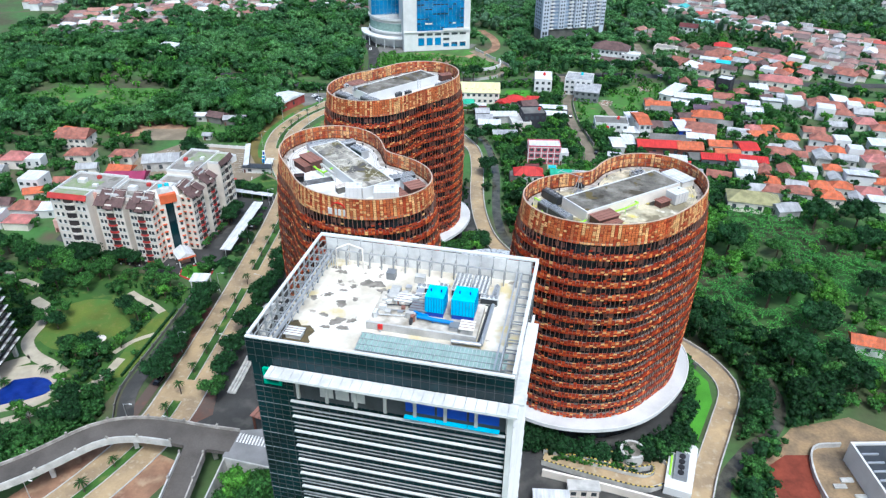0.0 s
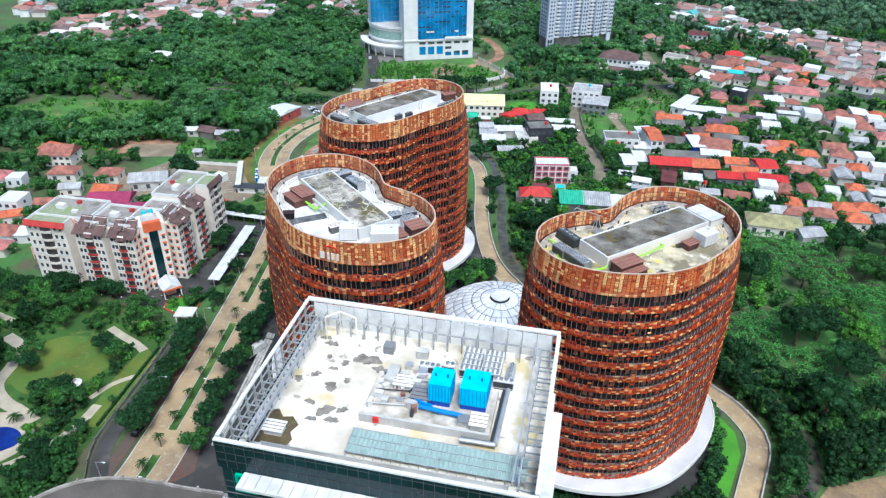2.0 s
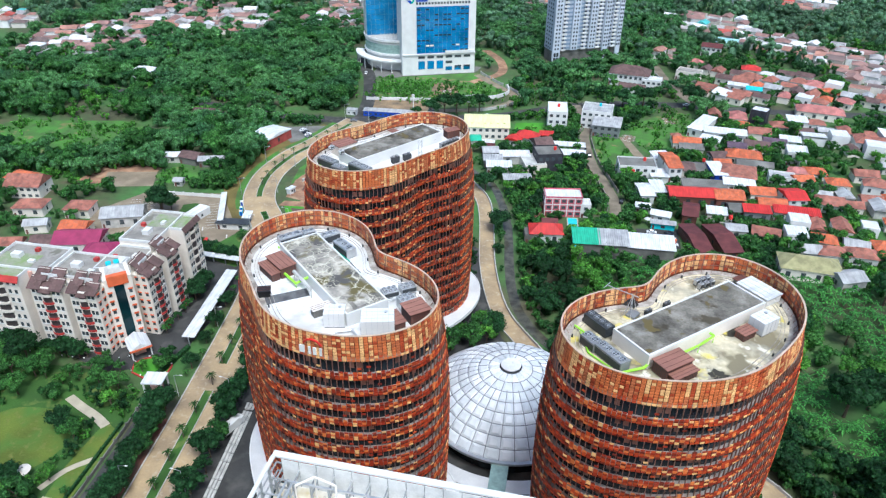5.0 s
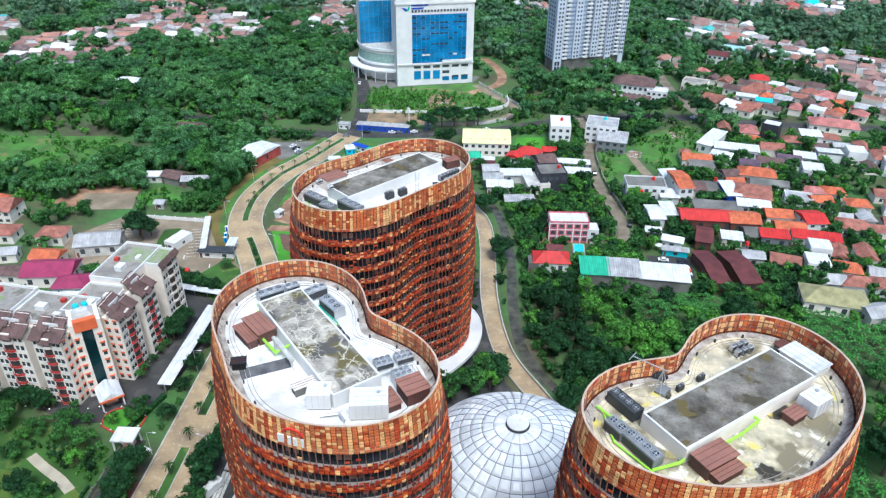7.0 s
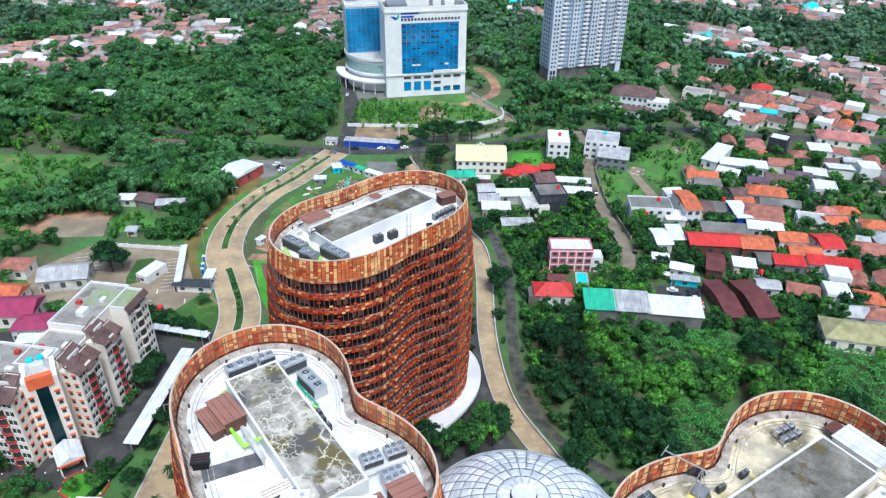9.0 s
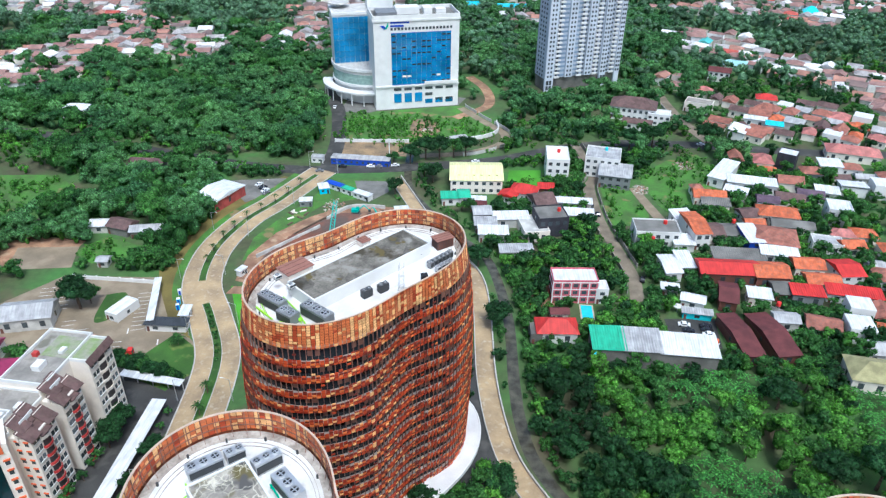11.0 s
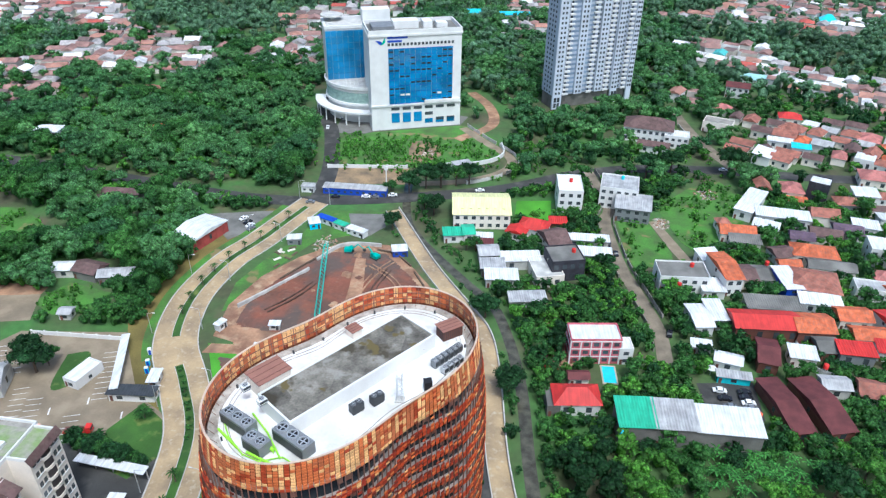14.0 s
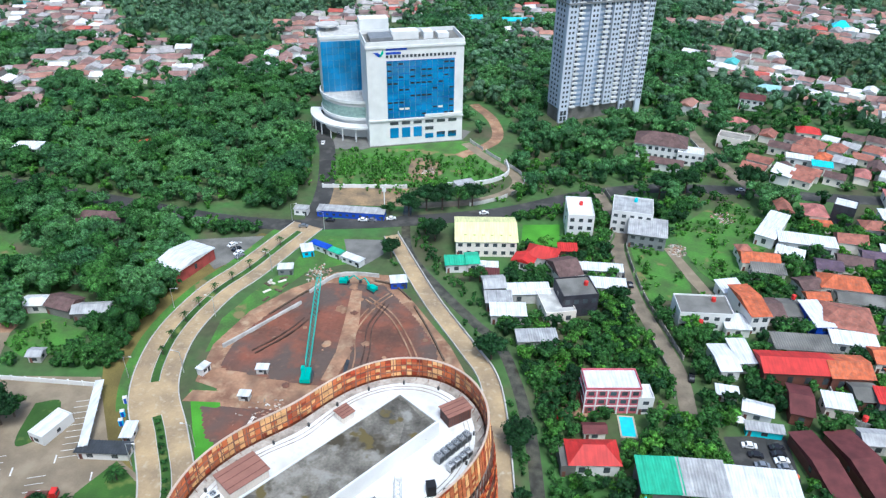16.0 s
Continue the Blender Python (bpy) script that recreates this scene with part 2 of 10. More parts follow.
def add_cells(m, scale, low, high):
    """Patches laid at different times, each of its own grey."""
    nt = m.node_tree
    b = nt.nodes["Principled BSDF"]
    geo, vor, sep = nt.nodes.new("ShaderNodeNewGeometry"), nt.nodes.new("ShaderNodeTexVoronoi"), nt.nodes.new("ShaderNodeSeparateColor")
    vor.distance = "CHEBYCHEV"
    vor.inputs["Scale"].default_value = scale
    turn = nt.nodes.new("ShaderNodeVectorRotate")
    turn.inputs["Angle"].default_value = radians(45)
    nt.links.new(geo.outputs["Position"], turn.inputs["Vector"])
    nt.links.new(turn.outputs[0], vor.inputs["Vector"])
    nt.links.new(vor.outputs["Color"], sep.inputs[0])
    amount = nt.nodes.new("ShaderNodeMapRange")
    amount.inputs["To Min"].default_value, amount.inputs["To Max"].default_value = low, high
    nt.links.new(sep.outputs[0], amount.inputs["Value"])
    sc = nt.nodes.new("ShaderNodeVectorMath")
    sc.operation = "SCALE"
    nt.links.new(b.inputs["Base Color"].links[0].from_socket, sc.inputs[0])
    nt.links.new(amount.outputs[0], sc.inputs["Scale"])
    nt.links.new(sc.outputs[0], b.inputs["Base Color"])


def add_streaks(m):
    """Sheets of slightly different age and long dirt runs."""
    nt = m.node_tree
    b = nt.nodes["Principled BSDF"]
    tex, put, n = nt.nodes.new("ShaderNodeTexCoord"), nt.nodes.new("ShaderNodeMapping"), nt.nodes.new("ShaderNodeTexNoise")
    put.inputs["Scale"].default_value = (1.4, 0.12, 0.12)
    n.inputs["Scale"].default_value, n.inputs["Detail"].default_value = 1.2, 3
    nt.links.new(tex.outputs["Object"], put.inputs[0])
    nt.links.new(put.outputs[0], n.inputs["Vector"])
    amount = nt.nodes.new("ShaderNodeMapRange")
    amount.inputs["From Min"].default_value, amount.inputs["From Max"].default_value = 0.35, 0.65
    amount.inputs["To Min"].default_value, amount.inputs["To Max"].default_value = 0.80, 1.06
    nt.links.new(n.outputs[0], amount.inputs["Value"])
    sc = nt.nodes.new("ShaderNodeVectorMath")
    sc.operation = "SCALE"
    nt.links.new(b.inputs["Base Color"].links[0].from_socket, sc.inputs[0])
    nt.links.new(amount.outputs[0], sc.inputs["Scale"])
    nt.links.new(sc.outputs[0], b.inputs["Base Color"])


def add_blots(m, scale, col, low, high):
    """Dark damp blots with soft edges."""
    nt = m.node_tree
    b = nt.nodes["Principled BSDF"]
    geo = nt.nodes.new("ShaderNodeNewGeometry")
    n = nt.nodes.new("ShaderNodeTexNoise")
    n.inputs["Scale"].default_value, n.inputs["Detail"].default_value = scale, 3
    nt.links.new(geo.outputs["Position"], n.inputs["Vector"])
    step = nt.nodes.new("ShaderNodeMapRange")
    step.inputs["From Min"].default_value, step.inputs["From Max"].default_value = low, high
    nt.links.new(n.outputs[0], step.inputs["Value"])
    mix = nt.nodes.new("ShaderNodeMix")
    mix.data_type = "RGBA"
    mix.inputs[7].default_value = (*col, 1)
    nt.links.new(step.outputs[0], mix.inputs[0])
    nt.links.new(b.inputs["Base Color"].links[0].from_socket, mix.inputs[6])
    nt.links.new(mix.outputs[2], b.inputs["Base Color"])


def leafy(m, share=0.4, warm=(1.2, 1.4, 0.6)):
    """Lets light through the leaves."""
    nt = m.node_tree
    b, out = nt.nodes["Principled BSDF"], nt.nodes["Material Output"]
    b.inputs["Specular IOR Level"].default_value = 0.2
    geo, tuft, relief = nt.nodes.new("ShaderNodeNewGeometry"), nt.nodes.new("ShaderNodeTexNoise"), nt.nodes.new("ShaderNodeBump")
    tuft.inputs["Scale"].default_value, tuft.inputs["Detail"].default_value = 1.5, 5
    nt.links.new(geo.outputs["Position"], tuft.inputs["Vector"])
    relief.inputs["Strength"].default_value, relief.inputs["Distance"].default_value = 0.9, 0.7
    nt.links.new(tuft.outputs[0], relief.inputs["Height"])
    nt.links.new(relief.outputs[0], b.inputs["Normal"])
    spots = nt.nodes.new("ShaderNodeMapRange")
    spots.inputs["From Min"].default_value, spots.inputs["From Max"].default_value = 0.36, 0.66
    spots.inputs["To Min"].default_value, spots.inputs["To Max"].default_value = 0.45, 1.4
    nt.links.new(tuft.outputs[0], spots.inputs["Value"])
    dapple = nt.nodes.new("ShaderNodeVectorMath")
    dapple.operation = "SCALE"
    nt.links.new(b.inputs["Base Color"].links[0].from_socket, dapple.inputs[0])
    nt.links.new(spots.outputs[0], dapple.inputs["Scale"])
    nt.links.new(dapple.outputs[0], b.inputs["Base Color"])
    tr = nt.nodes.new("ShaderNodeBsdfTranslucent")
    mul = nt.nodes.new("ShaderNodeVectorMath")
    mul.operation = "MULTIPLY"
    mul.inputs[1].default_value = warm
    nt.links.new(b.inputs["Base Color"].links[0].from_socket, mul.inputs[0])
    nt.links.new(mul.outputs[0], tr.inputs["Color"])
    mix = nt.nodes.new("ShaderNodeMixShader")
    mix.inputs[0].default_value = share
    nt.links.new(b.outputs[0], mix.inputs[1])
    nt.links.new(tr.outputs[0], mix.inputs[2])
    nt.links.new(mix.outputs[0], out.inputs["Surface"])


add_cells(M["screed_cracked"], 0.24, 0.55, 1.5)
add_blots(M["screed_cracked"], 0.13, (0.12, 0.10, 0.04), 0.54, 0.60)
add_blots(M["screed_cracked"], 0.11, (0.085, 0.08, 0.075), 0.60, 0.63)
add_cracks(M["screed_cracked"], 0.34, (0.66, 0.62, 0.50), 0.05, 0.15, 0.38, 0.52)
add_cracks(M["screed_cracked"], 0.85, (0.62, 0.58, 0.44), 0.07, 0.2, 0.50, 0.60)
add_blots(M["deck_block"], 0.22, (0.60, 0.50, 0.28), 0.56, 0.66)
add_blots(M["deck_block"], 0.5, (0.34, 0.30, 0.25), 0.64, 0.70)
add_blots(M["roof_old"], 0.2, (0.16, 0.15, 0.12), 0.56, 0.66)
add_blots(M["screed"], 0.17, (0.055, 0.045, 0.028), 0.58, 0.64)
add_cells(M["screed"], 0.16, 0.7, 1.35)
add_blots(M["screed"], 0.3, (0.26, 0.25, 0.22), 0.60, 0.72)
add_blots(M["screed"], 0.22, (0.11, 0.085, 0.03), 0.62, 0.66)
add_blots(M["deck_stained"], 0.13, (0.22, 0.19, 0.12), 0.52, 0.62)
add_blots(M["deck_stained"], 0.4, (0.74, 0.70, 0.58), 0.56, 0.66)
add_blots(M["deck_stained"], 0.19, (0.045, 0.04, 0.03), 0.64, 0.67)
add_cracks(M["deck_stained"], 0.3, (0.20, 0.17, 0.11), 0.03, 0.2, 0.42, 0.6)
add_blots(M["deck_white"], 0.3, (0.46, 0.45, 0.42), 0.56, 0.74)
add_blots(M["deck_white"], 1.1, (0.50, 0.49, 0.47), 0.60, 0.78)
add_blots(M["deck_white"], 0.11, (0.55, 0.53, 0.49), 0.50, 0.72)
for key in ("roof_white", "roof_grey", "roof_red", "roof_green", "yellow_roof", "roof_orange"):
    add_streaks(M[key])
add_blots(M["deck_stained"], 0.2, (0.62, 0.52, 0.12), 0.62, 0.70)
add_blots(M["soil"], 0.045, (0.105, 0.075, 0.062), 0.40, 0.58)
add_blots(M["soil"], 0.13, (0.25, 0.085, 0.048), 0.52, 0.76)
add_blots(M["soil"], 0.4, (0.24, 0.14, 0.09), 0.60, 0.90)
add_blots(M["soil_light"], 0.25, (0.42, 0.30, 0.19), 0.50, 0.75)
add_blots(M["soil_light"], 0.09, (0.17, 0.10, 0.065), 0.48, 0.70)
add_blots(M["lawn"], 0.09, (0.035, 0.085, 0.018), 0.46, 0.68)
add_blots(M["lawn"], 0.22, (0.17, 0.20, 0.05), 0.56, 0.76)
add_blots(M["lawn_dry"], 0.12, (0.075, 0.155, 0.025), 0.44, 0.66)
add_blots(M["lawn_dry"], 0.5, (0.16, 0.165, 0.045), 0.55, 0.78)
add_blots(M["ground"], 0.05, (0.11, 0.09, 0.055), 0.56, 0.72)
add_blots(M["road_pale"], 0.13, (0.22, 0.165, 0.11), 0.54, 0.78)
add_blots(M["road_pale"], 0.6, (0.48, 0.41, 0.30), 0.56, 0.80)
add_blots(M["paving"], 0.12, (0.29, 0.24, 0.165), 0.50, 0.72)
add_blots(M["asphalt"], 0.16, (0.10, 0.095, 0.085), 0.52, 0.74)
for key in ("leaf_a", "leaf_b", "leaf_c", "palm"):
    leafy(M[key])


# ---- geometry helpers ----
def bake(name, verts, faces, material, parent=None, label=""):
    me = bpy.data.meshes.new(name)
    me.from_pydata(verts, [], faces)
    me.materials.append(material)
    me.update()
    ob = new(name, me)
    if parent is not None:
        ob.parent = parent
    if label:
        tagged(ob, label)
    return ob


class Geo:
    """Collects plain solids, and makes one mesh of them."""

    def __init__(self):
        self.v, self.f = [], []

    def add(self, verts, faces):
        n = len(self.v)
        self.v += [tuple(p) for p in verts]
        self.f += [tuple(i + n for i in f) for f in faces]
        return self

    def box(self, cx, cy, z0, sx, sy, h, rot=0.0, taper=1.0):
        c, s = cos(radians(rot)), sin(radians(rot))
        v = []
        for z, k in ((z0, 1.0), (z0 + h, taper)):
            for x, y in ((-sx, -sy), (sx, -sy), (sx, sy), (-sx, sy)):
                x, y = x / 2 * k, y / 2 * k
                v.append((cx + x * c - y * s, cy + x * s + y * c, z))
        return self.add(v, [(3, 2, 1, 0), (4, 5, 6, 7), (0, 1, 5, 4), (1, 2, 6, 5), (2, 3, 7, 6), (3, 0, 4, 7)])

    def prism(self, poly, z0, z1):
        n = len(poly)
        area = sum(poly[i][0] * poly[(i + 1) % n][1] - poly[(i + 1) % n][0] * poly[i][1] for i in range(n))
        if area < 0:
            poly = poly[::-1]
        v = [(x, y, z0) for x, y in poly] + [(x, y, z1) for x, y in poly]
        f = [tuple(range(n))[::-1], tuple(range(n, 2 * n))] + [(i, (i + 1) % n, n + (i + 1) % n, n + i) for i in range(n)]
        return self.add(v, f)

    def ring(self, inner, outer, z0, z1):
        n = len(inner)
        v = [(x, y, z) for loop, z in ((inner, z0), (outer, z0), (outer, z1), (inner, z1)) for x, y in loop]
        f = []
        for i in range(n):
            j = (i + 1) % n
            for a, b in ((0, 1), (1, 2), (2, 3), (3, 0)):
                f.append((a * n + j, a * n + i, b * n + i, b * n + j)[::-1])
        return self.add(v, f)

    def cyl(self, cx, cy, z0, r, h, n=12, r2=None):
        r2 = r if r2 is None else r2
        v = [(cx + q * cos(2 * pi * i / n), cy + q * sin(2 * pi * i / n), z) for q, z in ((r, z0), (r2, z0 + h)) for i in range(n)]
        return self.add(v, [tuple(range(n))[::-1], tuple(range(n, 2 * n))] + [(i, (i + 1) % n, n + (i + 1) % n, n + i) for i in range(n)])

    def bar(self, a, b, w, n=4):
        """A straight bar from a to b."""
        a, b = Vector(a), Vector(b)
        d = (b - a).normalized()
        u = d.cross(Vector((0, 0, 1)))
        u = Vector((1, 0, 0)) if u.length < 1e-4 else u.normalized()
        q = d.cross(u)
        v = [p + (u * cos(2 * pi * (i + 0.5) / n) + q * sin(2 * pi * (i + 0.5) / n)) * w * 0.7 for p in (a, b) for i in range(n)]
        return self.add(v, [tuple(range(n))[::-1], tuple(range(n, 2 * n))] + [(i, (i + 1) % n, n + (i + 1) % n, n + i) for i in range(n)])

    def part(self, name, material, parent=None, label=""):
        return bake(name, self.v, self.f, M[material] if isinstance(material, str) else material, parent, label)


def thing(name, label, category, at=(0, 0, 0), rot=0.0, group="", kind=""):
    ob = new(name)
    ob.empty_display_size = 0.5
    ob.matrix_world = pose(at[0], at[1], at[2], 0, 0, rot)
    return tagged(ob, label, category, group, kind)


def setting(ob, label, category):
    return tagged(ob, label, category, "", "structure")


def smooth(points, step=3.0):
    """A soft curve through the points, in even steps."""
    p = [Vector((*q, 0)) for q in points]
    p = [2 * p[0] - p[1]] + p + [2 * p[-1] - p[-2]]
    out = []
    for i in range(1, len(p) - 2):
        n = max(2, int((p[i + 1] - p[i]).length / step))
        for k in range(n):
            t = k / n
            a, b, c, d = p[i - 1], p[i], p[i + 1], p[i + 2]
            q = 0.5 * ((2 * b) + (c - a) * t + (2 * a - 5 * b + 4 * c - d) * t * t + (3 * b - a - 3 * c + d) * t ** 3)
            out.append((q.x, q.y))
    out.append((p[-2].x, p[-2].y))
    return out


def offset(line, d):
    """The line moved d to its left."""
    out = []
    for i, (x, y) in enumerate(line):
        a, b = line[max(0, i - 1)], line[min(len(line) - 1, i + 1)]
        tx, ty = b[0] - a[0], b[1] - a[1]
        n = math.hypot(tx, ty) or 1
        out.append((x - ty / n * d, y + tx / n * d))
    return out


def band(geo, line, d0, d1, z0, z1):
    """A solid strip along a line, from d0 to d1 at its left; z may be a function of the place."""
    a, b = offset(line, d0), offset(line, d1)
    n = len(line)
    up = z1 if callable(z1) else (lambda x, y: z1)
    dn = z0 if callable(z0) else (lambda x, y: z0)
    v = [(x, y, dn(x, y)) for x, y in a] + [(x, y, dn(x, y)) for x, y in b] + [(x, y, up(x, y)) for x, y in b] + [(x, y, up(x, y)) for x, y in a]
    f = [(0, n, 2 * n, 3 * n), (n - 1, 4 * n - 1, 3 * n - 1, 2 * n - 1)]
    for i in range(n - 1):
        for p, q in ((0, 1), (1, 2), (2, 3), (3, 0)):
            f.append((p * n + i, p * n + i + 1, q * n + i + 1, q * n + i))
    return geo.add(v, f)


def inside(x, y, poly):
    hit, n = False, len(poly)
    for i in range(n):
        (x1, y1), (x2, y2) = poly[i], poly[i - 1]
        if (y1 > y) != (y2 > y) and x < (x2 - x1) * (y - y1) / (y2 - y1) + x1:
            hit = not hit
    return hit


CELLS = {}


def occupy(x, y, r):
    for i in range(int((x - r) // 10), int((x + r) // 10) + 1):
        for j in range(int((y - r) // 10), int((y + r) // 10) + 1):
            CELLS.setdefault((i, j), []).append((x, y, r))


def occupy_line(line, r):
    for x, y in line:
        occupy(x, y, r)


def free(x, y, r):
    for i in range(int((x - r) // 10), int((x + r) // 10) + 1):
        for j in range(int((y - r) // 10), int((y + r) // 10) + 1):
            for a, b, q in CELLS.get((i, j), ()):
                if (a - x) ** 2 + (b - y) ** 2 < (q + r) ** 2:
                    return False
    return True


def rect(cx, cy, sx, sy, rot=0.0):
    c, s = cos(radians(rot)), sin(radians(rot))
    return [(cx + x * c - y * s, cy + x * s + y * c) for x, y in ((-sx / 2, -sy / 2), (sx / 2, -sy / 2), (sx / 2, sy / 2), (-sx / 2, sy / 2))]


def occupy_poly(poly, r=3.0):
    xs, ys = [p[0] for p in poly], [p[1] for p in poly]
    x = min(xs)
    while x <= max(xs):
        y = min(ys)
        while y <= max(ys):
            if inside(x, y, poly):
                occupy(x, y, r)
            y += r * 1.2
        x += r * 1.2
    occupy_line(poly, r * 0.6)


def slab(name, poly, z, material, label, category, keep=True, low=-0.5):
    if keep:
        occupy_poly(poly)
    return setting(Geo().prism(poly, low, z).part(name, material), label, category)


rng = random.Random(7)


# ---- ground, roads, water ----
def build_ground():
    v, f = [], []
    cuts_x = [-2600, -1500, -900, -600, -400, -300, -200, -120, -60, 0, 60, 120, 200, 300, 420, 620, 950, 1500, 2600]
    cuts_y = [-500, -200, 0, 80, 160, 240, 320, 400, 480, 560, 660, 800, 1000, 1400, 2000, 3000, 4200]
    for y in cuts_y:
        for x in cuts_x:
            v.append((x, y, 0.0))
    n = len(cuts_x)
    for j in range(len(cuts_y) - 1):
        for i in range(n - 1):
            f.append((j * n + i, j * n + i + 1, (j + 1) * n + i + 1, (j + 1) * n + i))
    return setting(bake("ground", v, f, M["ground"]), "green and earthy suburban ground with scrub grass", "ground")


build_ground()

BOULEVARD = smooth([(-128, 80), (-116, 104), (-108.5, 130), (-108.5, 150), (-110.5, 175), (-112.7, 198), (-116.5, 232), (-119.5, 255),
                    (-126, 288), (-137.5, 309), (-148.5, 325.5), (-154, 341), (-156, 359), (-152.8, 381), (-146.2, 398), (-139.5, 420), (-134.5, 436)])
CANAL_ROAD = smooth([(-97, 433), (-74, 391), (-56.5, 364), (-48, 350), (-43.2, 330), (-37.6, 292), (-29.6, 263.5), (-19, 246.5), (-8, 233.5),
                     (10, 221), (32, 210), (46.5, 200), (54.5, 191), (58, 180), (53, 163), (46, 142), (41, 118), (40, 85)])
RIVER = smooth([(-96, 470), (-92, 440), (-86, 419), (-71.5, 398), (-56, 379), (-44, 364), (-34, 330), (-29, 293), (-26, 276), (-20.8, 261), (-9, 246),
                (12, 234), (40, 221), (62, 205), (72, 185), (70, 168), (59, 155), (51, 140), (48, 110), (50, 60)])
LANE = smooth([(-8, 490), (0, 453), (-2, 438), (2, 405), (8, 382), (13, 362), (13.5, 344)])
MAIN_ROAD = smooth([(-420, 470), (-260, 448), (-185, 436), (-150, 434.5), (-128, 438), (-96, 446), (-50, 463), (-8, 489), (40, 502), (140, 505), (300, 530)])
HOSPITAL_ROAD = smooth([(-133, 436), (-138, 474), (-150, 518), (-161, 545), (-168, 580), (-166, 640)])
SERVICE_ROAD = smooth([(-119, 132), (-124.5, 145), (-125.5, 165), (-126.5, 185), (-128, 204)])
EAST_ROAD = smooth([(-80, 128), (-84, 150), (-90, 175), (-98, 205), (-104, 235), (-106, 262)])
SIDE_STREET = smooth([(46, 585), (50, 560), (57, 532), (67, 505)])
BEND_ROAD = smooth([(-79, 520), (-62, 545), (-66, 575), (-80, 600)])
SITE_LOOP = smooth([(-78, 538), (-64, 520), (-48, 500), (-50, 484), (-66, 470), (-90, 462)])


def road(name, line, half, z, material, label, category="road", keep=1.0):
    g = Geo()
    band(g, line, -half, half, -0.4, z)
    occupy_line(line, half + keep)
    return setting(g.part(name, material), label, category)


def kerbs(line, at, label):
    g = Geo()
    for d in at:
        band(g, line, d - 0.18, d + 0.18, -0.3, 0.26)
    return setting(g.part("kerb", "kerb"), label, "kerb")


road("road_boulevard", BOULEVARD, 7.2, 0.10, "road_pale", "pale concrete boulevard with two carriageways")
kerbs(BOULEVARD, (-7.3, 7.3), "weathered pale kerb along the boulevard")
road("road_canal", CANAL_ROAD, 2.9, 0.30, "road_pale", "pale concrete lane beside the river wall")
road("river", RIVER, 1.9, 0.05, "water", "murky brown river between green banks", "water", 0.5)
M["lane_earth"] = mat("lane_earth", (0.20, 0.165, 0.12), 0.9, var=0.35, scale=0.15, fine=1.5)
road("road_lane", LANE, 2.6, 0.08, "lane_earth", "grey-brown village lane")
road("road_main", MAIN_ROAD, 4.6, 0.07, "asphalt", "dark asphalt street crossing the suburb")
road("road_hospital", HOSPITAL_ROAD, 4.2, 0.09, "asphalt", "grey asphalt road climbing to the hospital")
road("road_service", SERVICE_ROAD, 2.4, 0.12, "asphalt", "dark asphalt service road beside the garden")
road("road_east", EAST_ROAD, 3.2, 0.12, "asphalt", "dark asphalt drive along the office podium")
road("road_side", SIDE_STREET, 3.4, 0.08, "lane_earth", "grey-brown side street between village houses")
road("road_bend", BEND_ROAD, 3.2, 0.09, "soil_light", "reddish earth track beside the hospital")
road("road_loop", SITE_LOOP, 2.6, 0.10, "paving", "curved brown paved track")


def walls():
    g = Geo()
    band(g, CANAL_ROAD, 2.9, 3.3, -0.3, 1.25)
    band(g, CANAL_ROAD, -3.2, -2.9, -0.3, 0.6)
    setting(g.part("wall_canal", "kerb"), "low weathered concrete parapet along the lane", "wall")
    posts = Geo()
    line = offset(CANAL_ROAD, 3.1)
    for x, y in line[::2]:
        posts.box(x, y, 1.2, 0.35, 0.35, 0.35)
    setting(posts.part("wall_posts", "kerb"), "short concrete posts on the lane parapet", "wall")
    g = Geo()
    line = offset(SERVICE_ROAD, 3.2)
    band(g, line, -0.12, 0.12, 0, 1.3)
    for x, y in line[::2]:
        g.box(x, y, 0, 0.4, 0.4, 1.9)
    setting(g.part("fence_garden", "concrete_dark"), "dark fence along the garden edge", "fence")


walls()


def revetment():
    """A pale strip of stacked concrete planks along the drive."""
    g = Geo()
    for (x, y), (x2, y2) in zip(REVET, REVET[1:]):
        a = math.degrees(math.atan2(y2 - y, x2 - x))
        for k in (-0.9, 0.0, 0.9):
            g.box(x - sin(radians(a)) * k, y + cos(radians(a)) * k, 0, math.dist((x, y), (x2, y2)) * 0.9, 0.75, 0.55 + 0.25 * k, a)
    setting(g.part("wall_revetment", "concrete"), "pale concrete plank revetment along the drive", "wall")


REVET = [p for p in offset(BOULEVARD, -15.0) if 148 < p[1] < 205]
revetment()


def bare_strips():
    g = Geo()
    line = [p for p in BOULEVARD if p[1] < 127]
    band(g, line, 7.5, 15, -0.3, 0.07)
    band(g, line, -16, -7.5, -0.3, 0.07)
    setting(g.part("earth_strips", "soil_light"), "bare brown earth beside the boulevard", "earth")


bare_strips()


def median():
    """Planted strips between the carriageways."""
    for low, high in ((86, 126), (133, 146), (152, 204), (216, 318), (331, 430)):
        line = [p for p in BOULEVARD if low < p[1] < high]
        g = Geo()
        band(g, line, -1.25, 1.25, 0, 0.28)
        setting(g.part("median", "lawn"), "grass median with pale kerbs", "median")
        k = Geo()
        band(k, line, -1.45, -1.25, 0, 0.34)
        band(k, line, 1.25, 1.45, 0, 0.34)
        setting(k.part("kerb_median", "kerb"), "pale kerb round the median", "kerb")


median()

